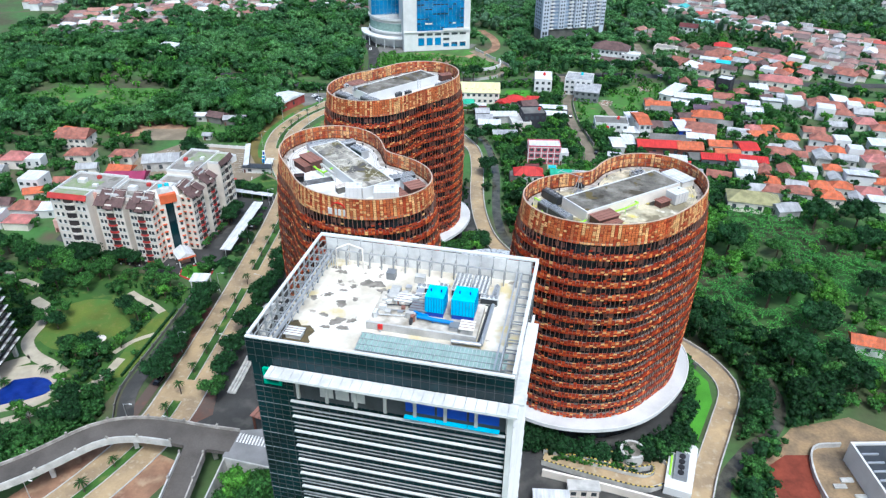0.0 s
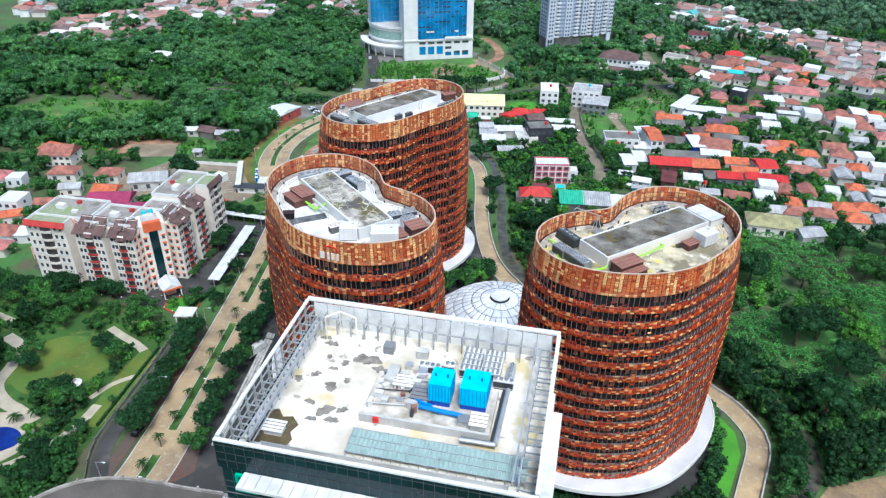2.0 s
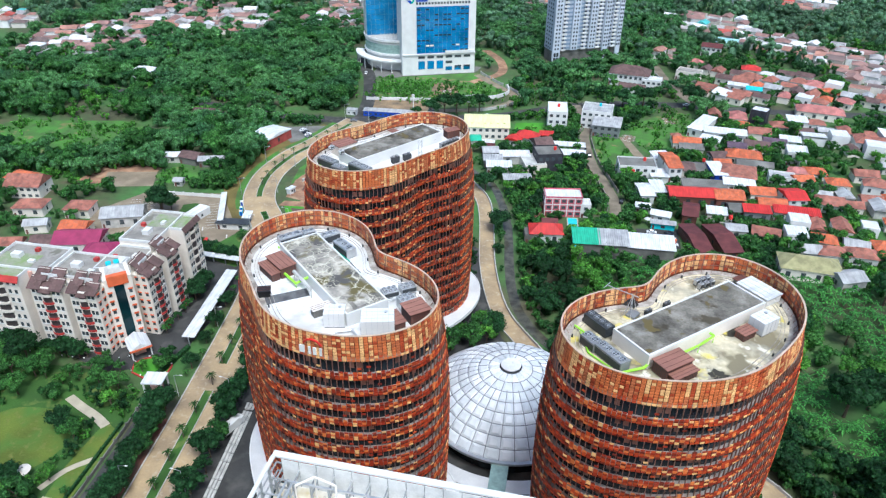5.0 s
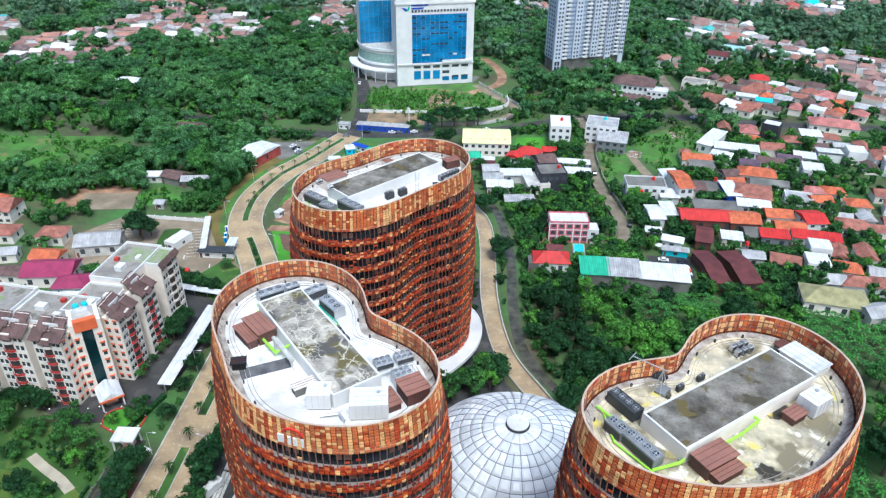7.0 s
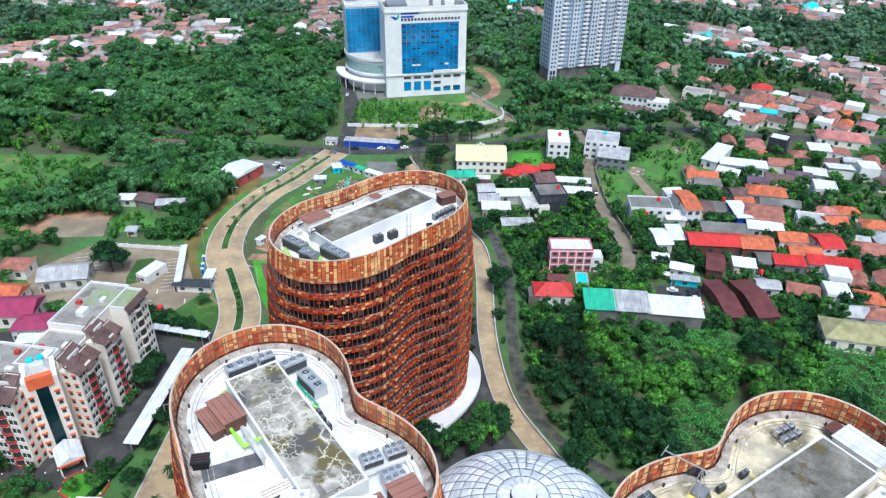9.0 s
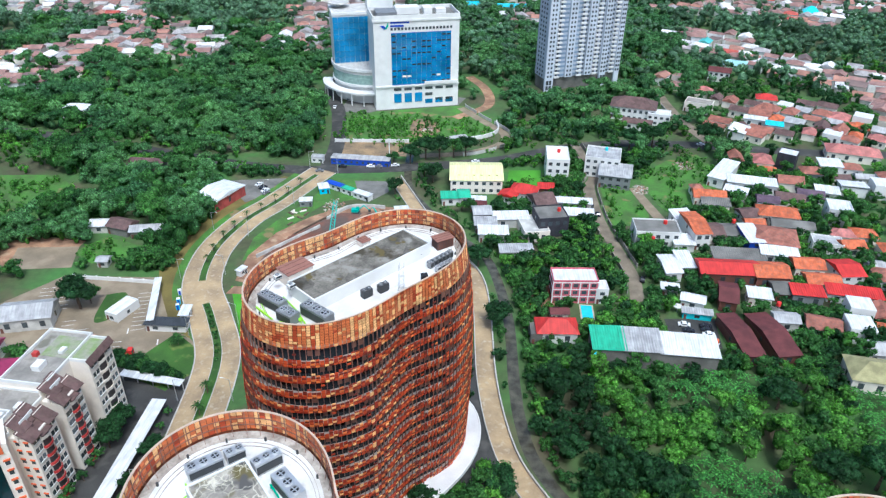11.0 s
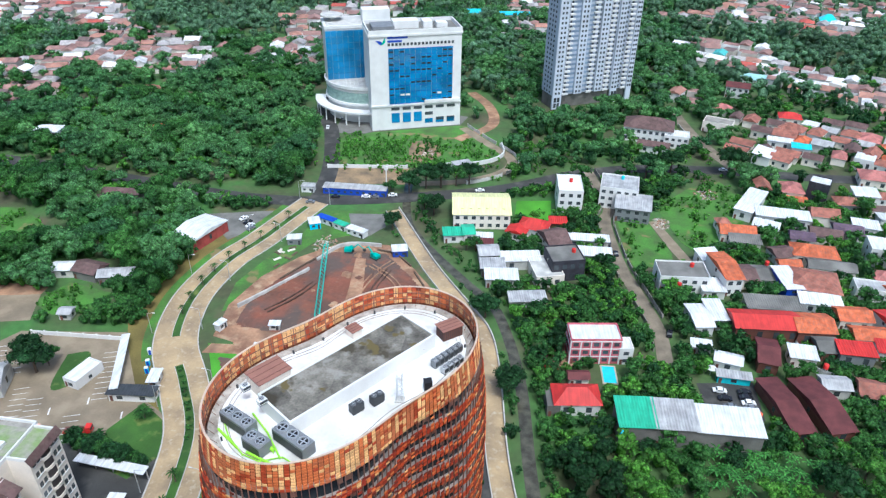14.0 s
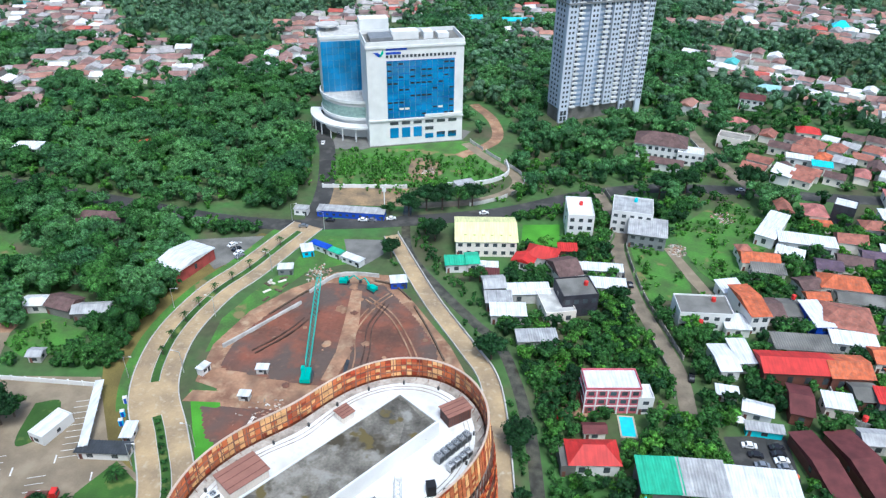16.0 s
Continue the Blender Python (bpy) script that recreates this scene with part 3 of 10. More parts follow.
M["meadow"] = mat("rank_grass", (0.06, 0.175, 0.024), 0.95, var=0.45, scale=0.12, fine=1.2, bump=0.8, tint=(0.06, 0.11, 0.03))
add_blots(M["meadow"], 0.11, (0.20, 0.16, 0.07), 0.60, 0.68)
M["sand_yard"] = mat("sandy_yard", (0.27, 0.185, 0.10), 0.95, var=0.4, scale=0.15, fine=1.2, bump=0.6, tint=(0.14, 0.105, 0.07))
M["soil_red"] = mat("raw_red_soil", (0.20, 0.042, 0.022), 0.95, var=0.35, scale=0.2, fine=1.2, bump=0.8)
# lawns, yards and bare earth
slab("verge_west", [(-136, 292), (-150, 312), (-162, 335), (-165, 360), (-161, 384), (-150, 406), (-143, 424), (-152, 426), (-168, 400), (-176, 372), (-176, 345), (-166, 326), (-158, 308)], 0.05, "verge", "sloping rough grass verge", "verge", keep=False)
def grass_strip():
    g = Geo()
    band(g, [p for p in BOULEVARD if 322 < p[1] < 428], 7.6, 10.8, -0.3, 0.075)
    setting(g.part("verge_strip", "meadow"), "green grass strip along the boulevard kerb", "verge")


grass_strip()
slab("lawn_site", [(-139, 330), (-123, 300), (-116, 292), (-112, 304), (-122, 316), (-130, 331)], 0.08, "lawn_bright", "bright green lawn by the building site", "lawn")
slab("verge_site", [(-142, 348), (-144, 366), (-139, 384), (-131, 404), (-128, 428), (-100, 431), (-96, 420), (-104, 412), (-124, 400), (-132, 380), (-136, 352)], 0.06, "meadow", "grass verge round the building site", "lawn")
slab("gravel_site", [(-116, 427), (-100, 429), (-97, 418), (-104, 406), (-110, 411)], 0.09, "concrete_dark", "grey gravel patch with a red soil edge", "gravel")
slab("earth_site", [(-139, 334), (-141, 352), (-136, 372), (-126, 388), (-112, 402), (-92, 403), (-78, 386), (-62, 364), (-52, 345), (-50, 320), (-62, 296), (-90, 290), (-112, 300), (-125, 318), (-131, 332)], 0.07, "soil_light", "orange-brown earth of a building site", "earth")
PIT = [(-134, 341), (-135, 356), (-128, 374), (-114, 394), (-92, 396), (-78, 380), (-66, 362), (-64, 346), (-84, 338), (-110, 338)]


def rough_earth(name, poly, material, label, lift, height, step=0.9, scale=0.16):
    """A patch of churned ground whose edge sinks into its surroundings."""
    xs, ys = [p[0] for p in poly], [p[1] for p in poly]
    rim = smooth(poly + poly[:1], 2.0)
    nx, ny = int((max(xs) - min(xs)) / step) + 2, int((max(ys) - min(ys)) / step) + 2
    v, f = [], []
    for b in range(ny):
        for a in range(nx):
            x, y = min(xs) + a * step, min(ys) + b * step
            r = noise.fractal(Vector((x * scale, y * scale, 4.4)), 0.7, 2.1, 5)
            edge = min(1.0, min(math.dist((x, y), p) for p in rim) / 4.0)
            v.append((x, y, lift + edge * max(0.0, height * (0.5 + 0.6 * r)) if inside(x, y, poly) else -0.12))
    for b in range(ny - 1):
        for a in range(nx - 1):
            k = b * nx + a
            if any(v[q][2] > 0 for q in (k, k + 1, k + nx, k + nx + 1)):
                f.append((k, k + 1, k + nx + 1, k + nx))
    occupy_poly(poly)
    return setting(bake(name, v, f, M[material]), label, "earth")


rough_earth("pit_floor", PIT, "soil", "dark red excavated earth, churned and damp", 0.10, 0.7)
rough_earth("pit_south", [(-133, 324), (-126, 312), (-112, 303), (-92, 293), (-66, 299), (-54, 320), (-66, 327), (-100, 327)], "soil", "dark churned earth south of the haul road", 0.10, 0.6)
slab("haul_road", [(-138, 330), (-100, 334), (-70, 334), (-70, 328), (-100, 329), (-139, 325)], 0.13, "soil_light", "trodden orange clay track", "track")
slab("earth_strip", [(-100, 340), (-95.5, 340), (-94, 356), (-95.5, 372), (-99, 390), (-103, 390), (-100.5, 370), (-99, 354)], 0.75, "soil_light", "reddish clay ramp through the pit", "track")
slab("turf_office", [(47.3, 192), (52.4, 184), (52.6, 175), (45.5, 155), (41.6, 157), (46.3, 170), (47.4, 180)], 0.10, "lawn_bright", "vivid green turf wedge", "lawn")
slab("yard_office", [(-2, 150), (40, 160), (44, 138), (36, 120), (0, 118), (-60, 118), (-78, 126), (-72, 150)], 0.06, "asphalt", "dark asphalt forecourt", "yard")
slab("yard_parking", [(-205, 326), (-169, 331), (-166, 326), (-150, 303), (-139, 297), (-134, 291), (-147, 285), (-200, 282), (-220, 300)], 0.06, "paving", "brown paved car park with white bay lines", "car park")
slab("yard_far_parking", [(-236, 342), (-212, 347), (-206, 332), (-230, 326)], 0.07, "paving", "empty paved parking court", "car park")
slab("lawn_island", smooth([(-182, 317), (-176, 319.5), (-173, 315), (-171.5, 306), (-176, 300.5), (-179, 304), (-182, 317)], 1.5)[:-1], 0.09, "lawn", "kerbed grass island in the car park", "lawn", keep=False)
slab("lawn_corner", [(-146, 300), (-137, 294), (-131, 282), (-136, 272), (-149, 276), (-151, 288)], 0.08, "lawn", "corner lawn with a palm", "lawn")
slab("lawn_garden", [(-262, 118), (-129, 134), (-129.5, 180), (-132, 196), (-150, 206), (-215, 204), (-262, 200)], 0.05, "lawn", "landscaped garden lawn", "lawn", keep=False)
slab("lawn_garden_dry", smooth([(-172, 163), (-160, 158), (-148, 164), (-143, 176), (-150, 186), (-166, 186), (-174, 176), (-172, 163)], 2.0)[:-1], 0.07, "lawn_dry", "yellowish open lawn", "lawn")
slab("lawn_garden_edge", [(-136, 148), (-130, 150), (-130, 182), (-137, 186), (-138, 168)], 0.07, "lawn_dry", "yellowish lawn strip by the service road", "lawn")
slab("yard_apartment", [(-206, 222), (-150, 206), (-131, 212), (-127, 262), (-128, 280), (-146, 286), (-214, 262)], 0.06, "asphalt", "dark paved apartment yard", "yard")
slab("yard_drive", [(-103.5, 134), (-82, 127), (-84, 150), (-92, 180), (-100, 215), (-106.5, 215), (-104, 180), (-102, 150)], 0.045, "asphalt", "dark drive between the boulevard and the office block", "yard", keep=False)
slab("yard_podium", [(-98, 262), (-100, 215), (-92, 180), (-84, 150), (-60, 145), (-20, 150), (36, 152), (42, 168), (50, 192), (26, 208), (-8, 226), (-27, 248), (-36, 275), (-42, 305), (-56, 312), (-84, 290)], 0.04, "asphalt", "dark drives and beds round the round towers", "yard", keep=False)
slab("soil_strip", [(-120, 134), (-116.5, 134), (-118.5, 190), (-121.5, 190)], 0.08, "soil", "bare red soil strip", "earth")
slab("soil_corner", [(-100, 134), (-95, 140), (-100, 156), (-104, 154)], 0.09, "soil", "bare red soil corner", "earth")
slab("hospital_field", [(-142, 478), (-141, 473.5), (-99, 479.5), (-62, 488), (-54, 502), (-57, 524), (-72, 541), (-80, 541), (-127, 522.5), (-131, 518.5), (-142, 514)], 0.06, "meadow", "weedy field below the hospital", "field", keep=False)
slab("hospital_yard", [(-150, 518), (-131, 520), (-127.5, 523.6), (-80, 542.4), (-77, 556), (-150, 575)], 0.06, "concrete_dark", "grey hospital forecourt", "yard")
slab("street_court", [(-140.5, 472.5), (-98, 478.5), (-97, 460), (-139.5, 455)], 0.066, "sand_yard", "brown trodden court between the wall and the street", "yard", keep=False)
slab("field_bare", [(-104, 512), (-96, 516), (-88, 511), (-84, 498), (-92, 486), (-101, 492)], 0.075, "sand_yard", "bare reddish patch in the hospital field", "earth", keep=False)
slab("gravel_east", [(74, 168), (65, 156), (62, 146), (60, 120), (110, 120), (110, 168), (92, 176)], 0.05, "sand_yard", "sandy orange yard beside the river", "earth")
slab("field_a", [(3.4, 440), (17, 440), (24, 416), (24, 406), (8, 402), (5, 412)], 0.06, "meadow", "overgrown bright green plot", "field")
slab("field_b", [(22, 456), (40, 480), (56, 490), (66, 462), (58, 446), (46, 426), (36, 416), (29, 426)], 0.06, "meadow", "weedy green plot with rubble", "field")
slab("plot_pink_house", [(-27, 362), (-18, 361), (-16, 338), (-28, 336)], 0.05, "soil_light", "bare earth and rubble beside the pink house", "earth", keep=False)
slab("soil_east_red", [(64, 151), (69.9, 156.5), (77.2, 158), (76.4, 146), (75, 132), (66, 132)], 0.09, "soil_red", "heap of raw red soil in the yard", "earth")
slab("field_yellow_house", [(-42, 452), (-26, 455), (-26, 436), (-42, 434)], 0.06, "lawn_bright", "green grass court", "field")
slab("field_west", [(-330, 395), (-262, 408), (-236, 390), (-244, 365), (-300, 352), (-340, 365)], 0.06, "meadow", "bright green open meadow", "field")
slab("field_farm", [(-206, 356), (-186, 352), (-184, 340), (-200, 336), (-212, 342)], 0.06, "meadow", "bright green farm plot", "field")
slab("yard_farm", [(-240, 352), (-212, 352), (-212, 336), (-226, 328), (-246, 330)], 0.05, "soil_light", "bare brown farm yard", "earth", keep=False)
slab("track_field", [(17, 442), (21, 443), (30, 416), (35, 402), (31, 400), (24, 418)], 0.09, "paving", "brown earth track between the plots", "track")
slab("yard_cars", [(22, 336), (40, 339), (40, 322), (24, 321)], 0.07, "asphalt", "dark parking yard between sheds", "yard")
slab("yard_shed_west", [(-178, 416), (-150, 424), (-147, 414), (-160, 396), (-168, 404)], 0.07, "concrete_dark", "grey yard beside the white shed", "yard")


def bay_lines():
    g = Geo()
    rot = 21
    for cx, cy, n, step in ((-164.8, 311, 10, 2.5), (-197, 314, 7, 2.5), (-203.5, 311.5, 7, 2.5), (-184, 294, 7, 2.5), (-177.5, 291.5, 6, 2.5), (-163, 288, 5, 2.5)):
        for k in range(n):
            a = radians(rot + 90)
            g.box(cx + cos(a) * step * (k - n / 2) * 1.0, cy + sin(a) * step * (k - n / 2), 0.062, 4.6, 0.16, 0.006, rot)
    for x, y in ((-176, 318), (-163, 298), (-172, 292), (-150, 294), (-143, 296)):
        g.box(x, y, 0.062, 0.4, 3.0, 0.006, rot)
    setting(g.part("road_marking_bays", "marking"), "white parking bay lines and arrows", "road marking")
    g = Geo()
    for k in range(10):
        g.box(-126 + 0.25 * k, 198 + 1.0 * k * 0.4, 0.14, 0.5, 3.2, 0.01, 75)
    setting(g.part("road_marking_crossing", "marking"), "worn white zebra crossing bars", "road marking")


bay_lines()


# ---- elevated road ----
M["parapet_old"] = mat("weathered_parapet", (0.36, 0.335, 0.30), 0.9, var=0.35, scale=0.4, fine=2.0, tint=(0.22, 0.20, 0.175))
M["plaza_grey"] = mat("plaza_grey", (0.24, 0.235, 0.23), 0.9, var=0.25, scale=0.15)
M["deck_asphalt"] = mat("deck_asphalt", (0.105, 0.092, 0.08), 0.9, var=0.3, scale=0.12, fine=2.0)

def flyover():
    deck = smooth([(-178, 62), (-150, 88), (-131, 105), (-119, 119.5), (-110, 124), (-100, 125), (-90, 124.8), (-80, 125)])
    ramp = smooth([(-90, 124), (-88.5, 115), (-86, 100), (-82, 75)])
    ob = thing("flyover", "grey concrete elevated road with railings over the boulevard", "bridge", kind="structure")
    g = Geo()
    band(g, deck, -3.8, 3.8, 6.2, 7.4)
    band(g, ramp, -3.2, 3.2, 6.2, 7.38)
    g.part("deck", "deck_asphalt", ob)
    south = [p for p in deck if p[0] < -94]
    below = [p for p in ramp if p[1] < 120.6]
    for line, d in ((deck, 3.8), (south, -3.8), (below, 3.2), (below, -3.2)):
        g = Geo()
        band(g, line, d - 0.2, d + 0.2, 6.0, 8.3)
        g.part("parapet", "concrete" if d < 0 else "parapet_old", ob)
        g = Geo()
        for x, y in offset(line, d)[::3]:
            g.box(x, y, 8.3, 0.5, 0.5, 0.7)
        g.part("parapet_post", "parapet_old", ob)
    for x, y in deck[1::7] + ramp[3::7]:
        Geo().box(x, y, 0, 1.2, 1.6, 6.2, 40).part("pier", "concrete", ob)
    Geo().prism([(-81, 119.5), (-47, 117.5), (-47, 128.5), (-72, 131.5), (-81, 129)], 0, 7.36).part("plaza", "plaza_grey", ob, "grey paved plaza before the block")
    for k in range(12):
        Geo().box(-79.5 + k * 0.9, 126.6 - k * 0.03, 7.36, 0.45, 3.2, 0.012, 4).part("crossing_bar", "marking", ob)
    g = Geo()
    band(g, [(-47.5, 116.8), (-80.0, 118.8), (-77.0, 84.0)], -0.25, 0.25, 0, 7.9)
    g.part("planter_wall", "concrete", ob, "pale kerb wall round the planted bed")
    occupy_line(deck, 5)
    occupy_line(ramp, 5)


flyover()


# ---- the three round office towers ----
TOP, DECK, BASE, STOREYS = 69.5, 65.4, 8.0, 15
SHAPE = {
    "west": ((-59.9, 176.7), (21.32, -0.4, -0.47, 0.03, -6.4, 1.49, -0.75, 0.18, -0.39), -45.0),
    "east": ((16.2, 175.0), (21.08, 0.47, -0.52, 0.42, 5.96, -1.5, -1.24, 0.19, 0.3), 42.0),
    "north": ((-64.5, 249.9), (21.05, -0.06, -0.12, -1.83, 6.0, -0.27, 0.01, -0.13, -0.34), 53.5),
}


def belly(z):
    """How far the skin stands out from the rim's outline at a height."""
    u = (TOP - z) / 60
    return 2.8 * (1 - abs(1 - 2 * u) ** 2.2) if u < 0.5 else 2.8 - 0.8 * (2 * u - 1) ** 2


def outline(c, d, b=0.0, n=240):
    """The plan at distance d from the rim's line; b: the belly, which fades out in the hollows."""
    out = []
    for i in range(n):
        a = 2 * pi * i / n
        r = c[0] + sum(c[2 * k - 1] * cos(k * a) + c[2 * k] * sin(k * a) for k in (1, 2, 3, 4))
        r += d + b * min(1.0, max(-0.15, (r - 15.0) / 4.0))
        out.append((r * cos(a), r * sin(a)))
    return out


def even(loop, step):
    """Places and directions at even steps round a loop."""
    n = len(loop)
    ds = [math.dist(loop[i], loop[(i + 1) % n]) for i in range(n)]
    total = sum(ds)
    count = int(total / step)
    gap, out, i, run = total / count, [], 0, 0.0
    for k in range(count):
        want = k * gap
        while run + ds[i] < want:
            run += ds[i]
            i += 1
        t = (want - run) / ds[i]
        (ax, ay), (bx, by) = loop[i], loop[(i + 1) % n]
        out.append((ax + (bx - ax) * t, ay + (by - ay) * t, math.atan2(by - ay, bx - ax)))
    return out, gap


def wall_sheet(g, loops):
    """A closed skin through loops of equal count, each with its height."""
    n = len(loops[0][0])
    v = [(x, y, z) for loop, z in loops for x, y in loop]
    f = [(k * n + i, k * n + (i + 1) % n, (k + 1) * n + (i + 1) % n, (k + 1) * n + i) for k in range(len(loops) - 1) for i in range(n)]
    return g.add(v, f)


M["gutter"] = mat("gutter_concrete", (0.40, 0.37, 0.33), 0.9, var=0.35, scale=0.5, fine=2.0, tint=(0.24, 0.21, 0.18))
# Dark rust tone of the sheet added behind the crown tiles.
M["backing"] = mat("gap_backing", (0.16, 0.045, 0.02), 0.7, var=0.3)


def tower(key):
    (cx, cy), c, axis = SHAPE[key]
    words = {"west": "with a white sign near its rim", "east": "with a stained roof by the forest", "north": "with a clean white roof"}[key]
    ob = thing("office_tower", "round terracotta-screened office tower " + words, "office tower", (cx, cy, 0), group="round terracotta towers")
    step = (64.2 - BASE) / STOREYS
    # glazed body, slab edges and mullions
    g = Geo()
    wall_sheet(g, [(outline(c, -1.5, belly(z)), z) for z in np.linspace(BASE - 7.9, 64.5, 18)])
    g.part("glazing", "dark_glass", ob, "dark glazed inner wall")
    for s in range(STOREYS + 1):
        z = BASE + s * step
        Geo().ring(outline(c, -1.6, belly(z)), outline(c, -0.25, belly(z)), z - 0.22, z + 0.12).part("floor_edge", "slab", ob)
    g = Geo()
    for s in range(STOREYS):
        z0, z1 = BASE + s * step, BASE + (s + 1) * step
        mid = belly((z0 + z1) / 2)
        for x, y, a in even(outline(c, -0.12, mid), 1.18)[0]:
            g.box(x, y, z0, 0.10, 0.26, z1 - z0, math.degrees(a))
        for k, (x, y, a) in enumerate(even(outline(c, -1.46, mid), 1.5)[0]):
            if (s * 3 + k * 7) % 6 < 2:
                g.box(x, y, z0 + 0.9, 1.0, 0.10, 1.6, math.degrees(a))
    tagged(g.part("sunscreen_frame", "fin", ob, "thin rust-red steel posts"), kind="stuff")
    # bands of fired tiles, one a storey, in upright columns
    cols = even(outline(c, 0.16), 0.86)[0]
    width = 0.75
    def at(col, z, d=0.16):
        x, y, a = col
        r = math.hypot(x, y)
        k = (r + d - 0.16 + belly(z) * min(1.0, max(-0.15, (r - 15.16) / 4.0))) / r
        return x * k, y * k, a, k
    local = random.Random(key)
    for s in range(STOREYS):
        g = Geo()
        z0 = BASE + s * step - 0.45
        for up, h in ((0.0, 0.46), (0.50, 0.46), (1.00, 0.46), (1.50, 0.34)):
            for col in cols:
                if up > 1.2 and local.random() < 0.25 or s == 0 and local.random() < 0.15:
                    continue
                x, y, a, k = at(col, z0 + up)
                lean = local.uniform(-0.06, 0.06)
                g.box(x + sin(a) * lean, y - cos(a) * lean, z0 + up, width * k, 0.10, h, math.degrees(a))
        tagged(g.part("tile_band", "tile", ob, "band of brown and orange fired tiles"), kind="stuff")
    # loose infill tiles that close the screen here and there
    g = Geo()
    for s in range(STOREYS):
        z = BASE + s * step + 1.45
        for col in cols:
            if local.random() < 0.20:
                x, y, a, k = at(col, z, 0.12)
                g.box(x, y, z + local.choice((0, 0.5, 1.0)), width * k, 0.09, 0.44, math.degrees(a))
    tagged(g.part("infill_tiles", "tile", ob, "scattered fired tiles between the bands"), kind="stuff")
    # crown: columns of one colour each
    crown = new("crown")
    crown.parent = ob
    tagged(crown, "tall crown screen of orange and straw-coloured tiles")
    tones = ("crown_straw", "crown_orange", "crown_red", "crown_brown")
    rest = {t: Geo() for t in tones}
    shared, loose = {}, 0
    order = sorted(range(len(cols)), key=lambda i: cols[i][1])
    near = set(order[:22])
    for i, col in enumerate(cols):
        tone = local.choices(tones, (7.0, 2.0, 0.4, 0.6) if i % 2 else (0.8, 3.4, 1.4, 2.4))[0]
        for r in range(9):
            z = 63.9 + r * 0.622
            x, y, a, k = at(col, z)
            x, y = cols[i][0] + (x - cols[i][0]) * 0.6, cols[i][1] + (y - cols[i][1]) * 0.6
            t = tone if local.random() < 0.72 else local.choice(tones)
            if i in near:
                if t not in shared:
                    tile = Geo().box(0, 0, 0, 0.73, 0.10, 0.52)
                    me = bpy.data.meshes.new("tile")
                    me.from_pydata(tile.v, [], tile.f)
                    me.materials.append(M[t])
                    me.update()
                    shared[t] = me
                p = new("tile", shared[t])
                p.parent = crown
                p.matrix_basis = pose(x, y, z, 0, 0, math.degrees(a))
            else:
                rest[t].box(x, y, z, 0.73, 0.10, 0.52, math.degrees(a))
    for t in tones:
        tagged(rest[t].part("crown_tiles", t, crown), kind="stuff")
    g = Geo()
    pts, _ = even(outline(c, -0.15), 2.36)
    for x, y, a in pts:
        g.box(x, y, DECK, 0.12, 0.25, TOP - DECK, math.degrees(a))
        g.bar((x * 0.945, y * 0.945, DECK + 0.2), (x, y, DECK + 2.6), 0.07)
    for z in (DECK + 1.3, DECK + 2.7):
        g.ring(outline(c, -0.3), outline(c, -0.15), z, z + 0.1)
    tagged(g.part("crown_frame", "fin", ob, "rust-red steel frame behind the crown"), kind="stuff")
    Geo().ring(outline(c, -0.12), outline(c, 0.26), TOP, TOP + 0.14).part("coping", "rim", ob, "pale metal coping")
    # roof deck with its curved kerbs
    Geo().prism(outline(c, -0.5, 0, 120), 64.3, DECK).part("roof_deck", "deck_stained" if key == "east" else "deck_white", ob)
    for d in (-3.1, -3.9):
        Geo().ring(outline(c, d - 0.10), outline(c, d), DECK, DECK + 0.12).part("roof_rail", "gutter", ob, "grey cradle rail")
    Geo().ring(outline(c, -2.2), outline(c, -0.5), DECK, DECK + 0.10).part("roof_gutter", "gutter", ob, "weathered concrete gutter")
    for x, y, a in even(outline(c, -2.45), 6.2)[0]:
        Geo().box(x, y, DECK, 0.3, 0.3, 0.75, math.degrees(a)).part("anchor_post", "metal_dark", ob)
    # Added sheet: it closes the open crown so that tile gaps look dark.
    Geo().ring(outline(c, -0.02), outline(c, 0.03), DECK - 1.5, TOP).part("crown_backing", "backing", ob, "dark rust-toned sheet added behind the tile gaps")
    inner = {t: Geo() for t in tones}
    for i, (x, y, a) in enumerate(even(outline(c, -0.10), 0.95)[0]):
        col_tone = local.choices(tones, (7.0, 2.0, 0.3, 1.0) if i % 2 else (1.4, 3.6, 0.8, 2.4))[0]
        for r in range(5):
            t = col_tone if local.random() < 0.6 else local.choice(tones)
            inner[t].box(x, y, DECK + 0.3 + r * 0.76, 0.84, 0.08, 0.68, math.degrees(a))
    for t in tones:
        tagged(inner[t].part("inner_tiles", t, ob), kind="stuff")
    # machine room
    room = Geo().box(0, 0.8, DECK, 33.2, 9.6, 2.9, axis).part("machine_room", "cream" if key == "east" else "white", ob)
    Geo().box(0, 0.8, DECK + 2.88, 32.4, 8.8, 0.16, axis).part("machine_room_roof", "screed_cracked" if key == "west" else "screed", ob)
    g = Geo()
    t, p = radians(axis), radians(axis + 90)
    for k in (-1, 1):
        g.box(cos(p) * 4.6 * k, 0.8 + sin(p) * 4.6 * k, DECK + 2.9, 33.2, 0.35, 0.3, axis)
        g.box(cos(t) * 16.45 * k, 0.8 + sin(t) * 16.45 * k, DECK + 2.9, 0.35, 8.9, 0.3, axis)
    g.part("machine_room_parapet", "white", ob)
    # podium slab and storey below
    Geo().prism(outline(c, belly(BASE) + 4.4, 0, 96), BASE - 1.3, BASE - 0.55).part("podium_slab", "podium", ob, "pale grey podium ledge")
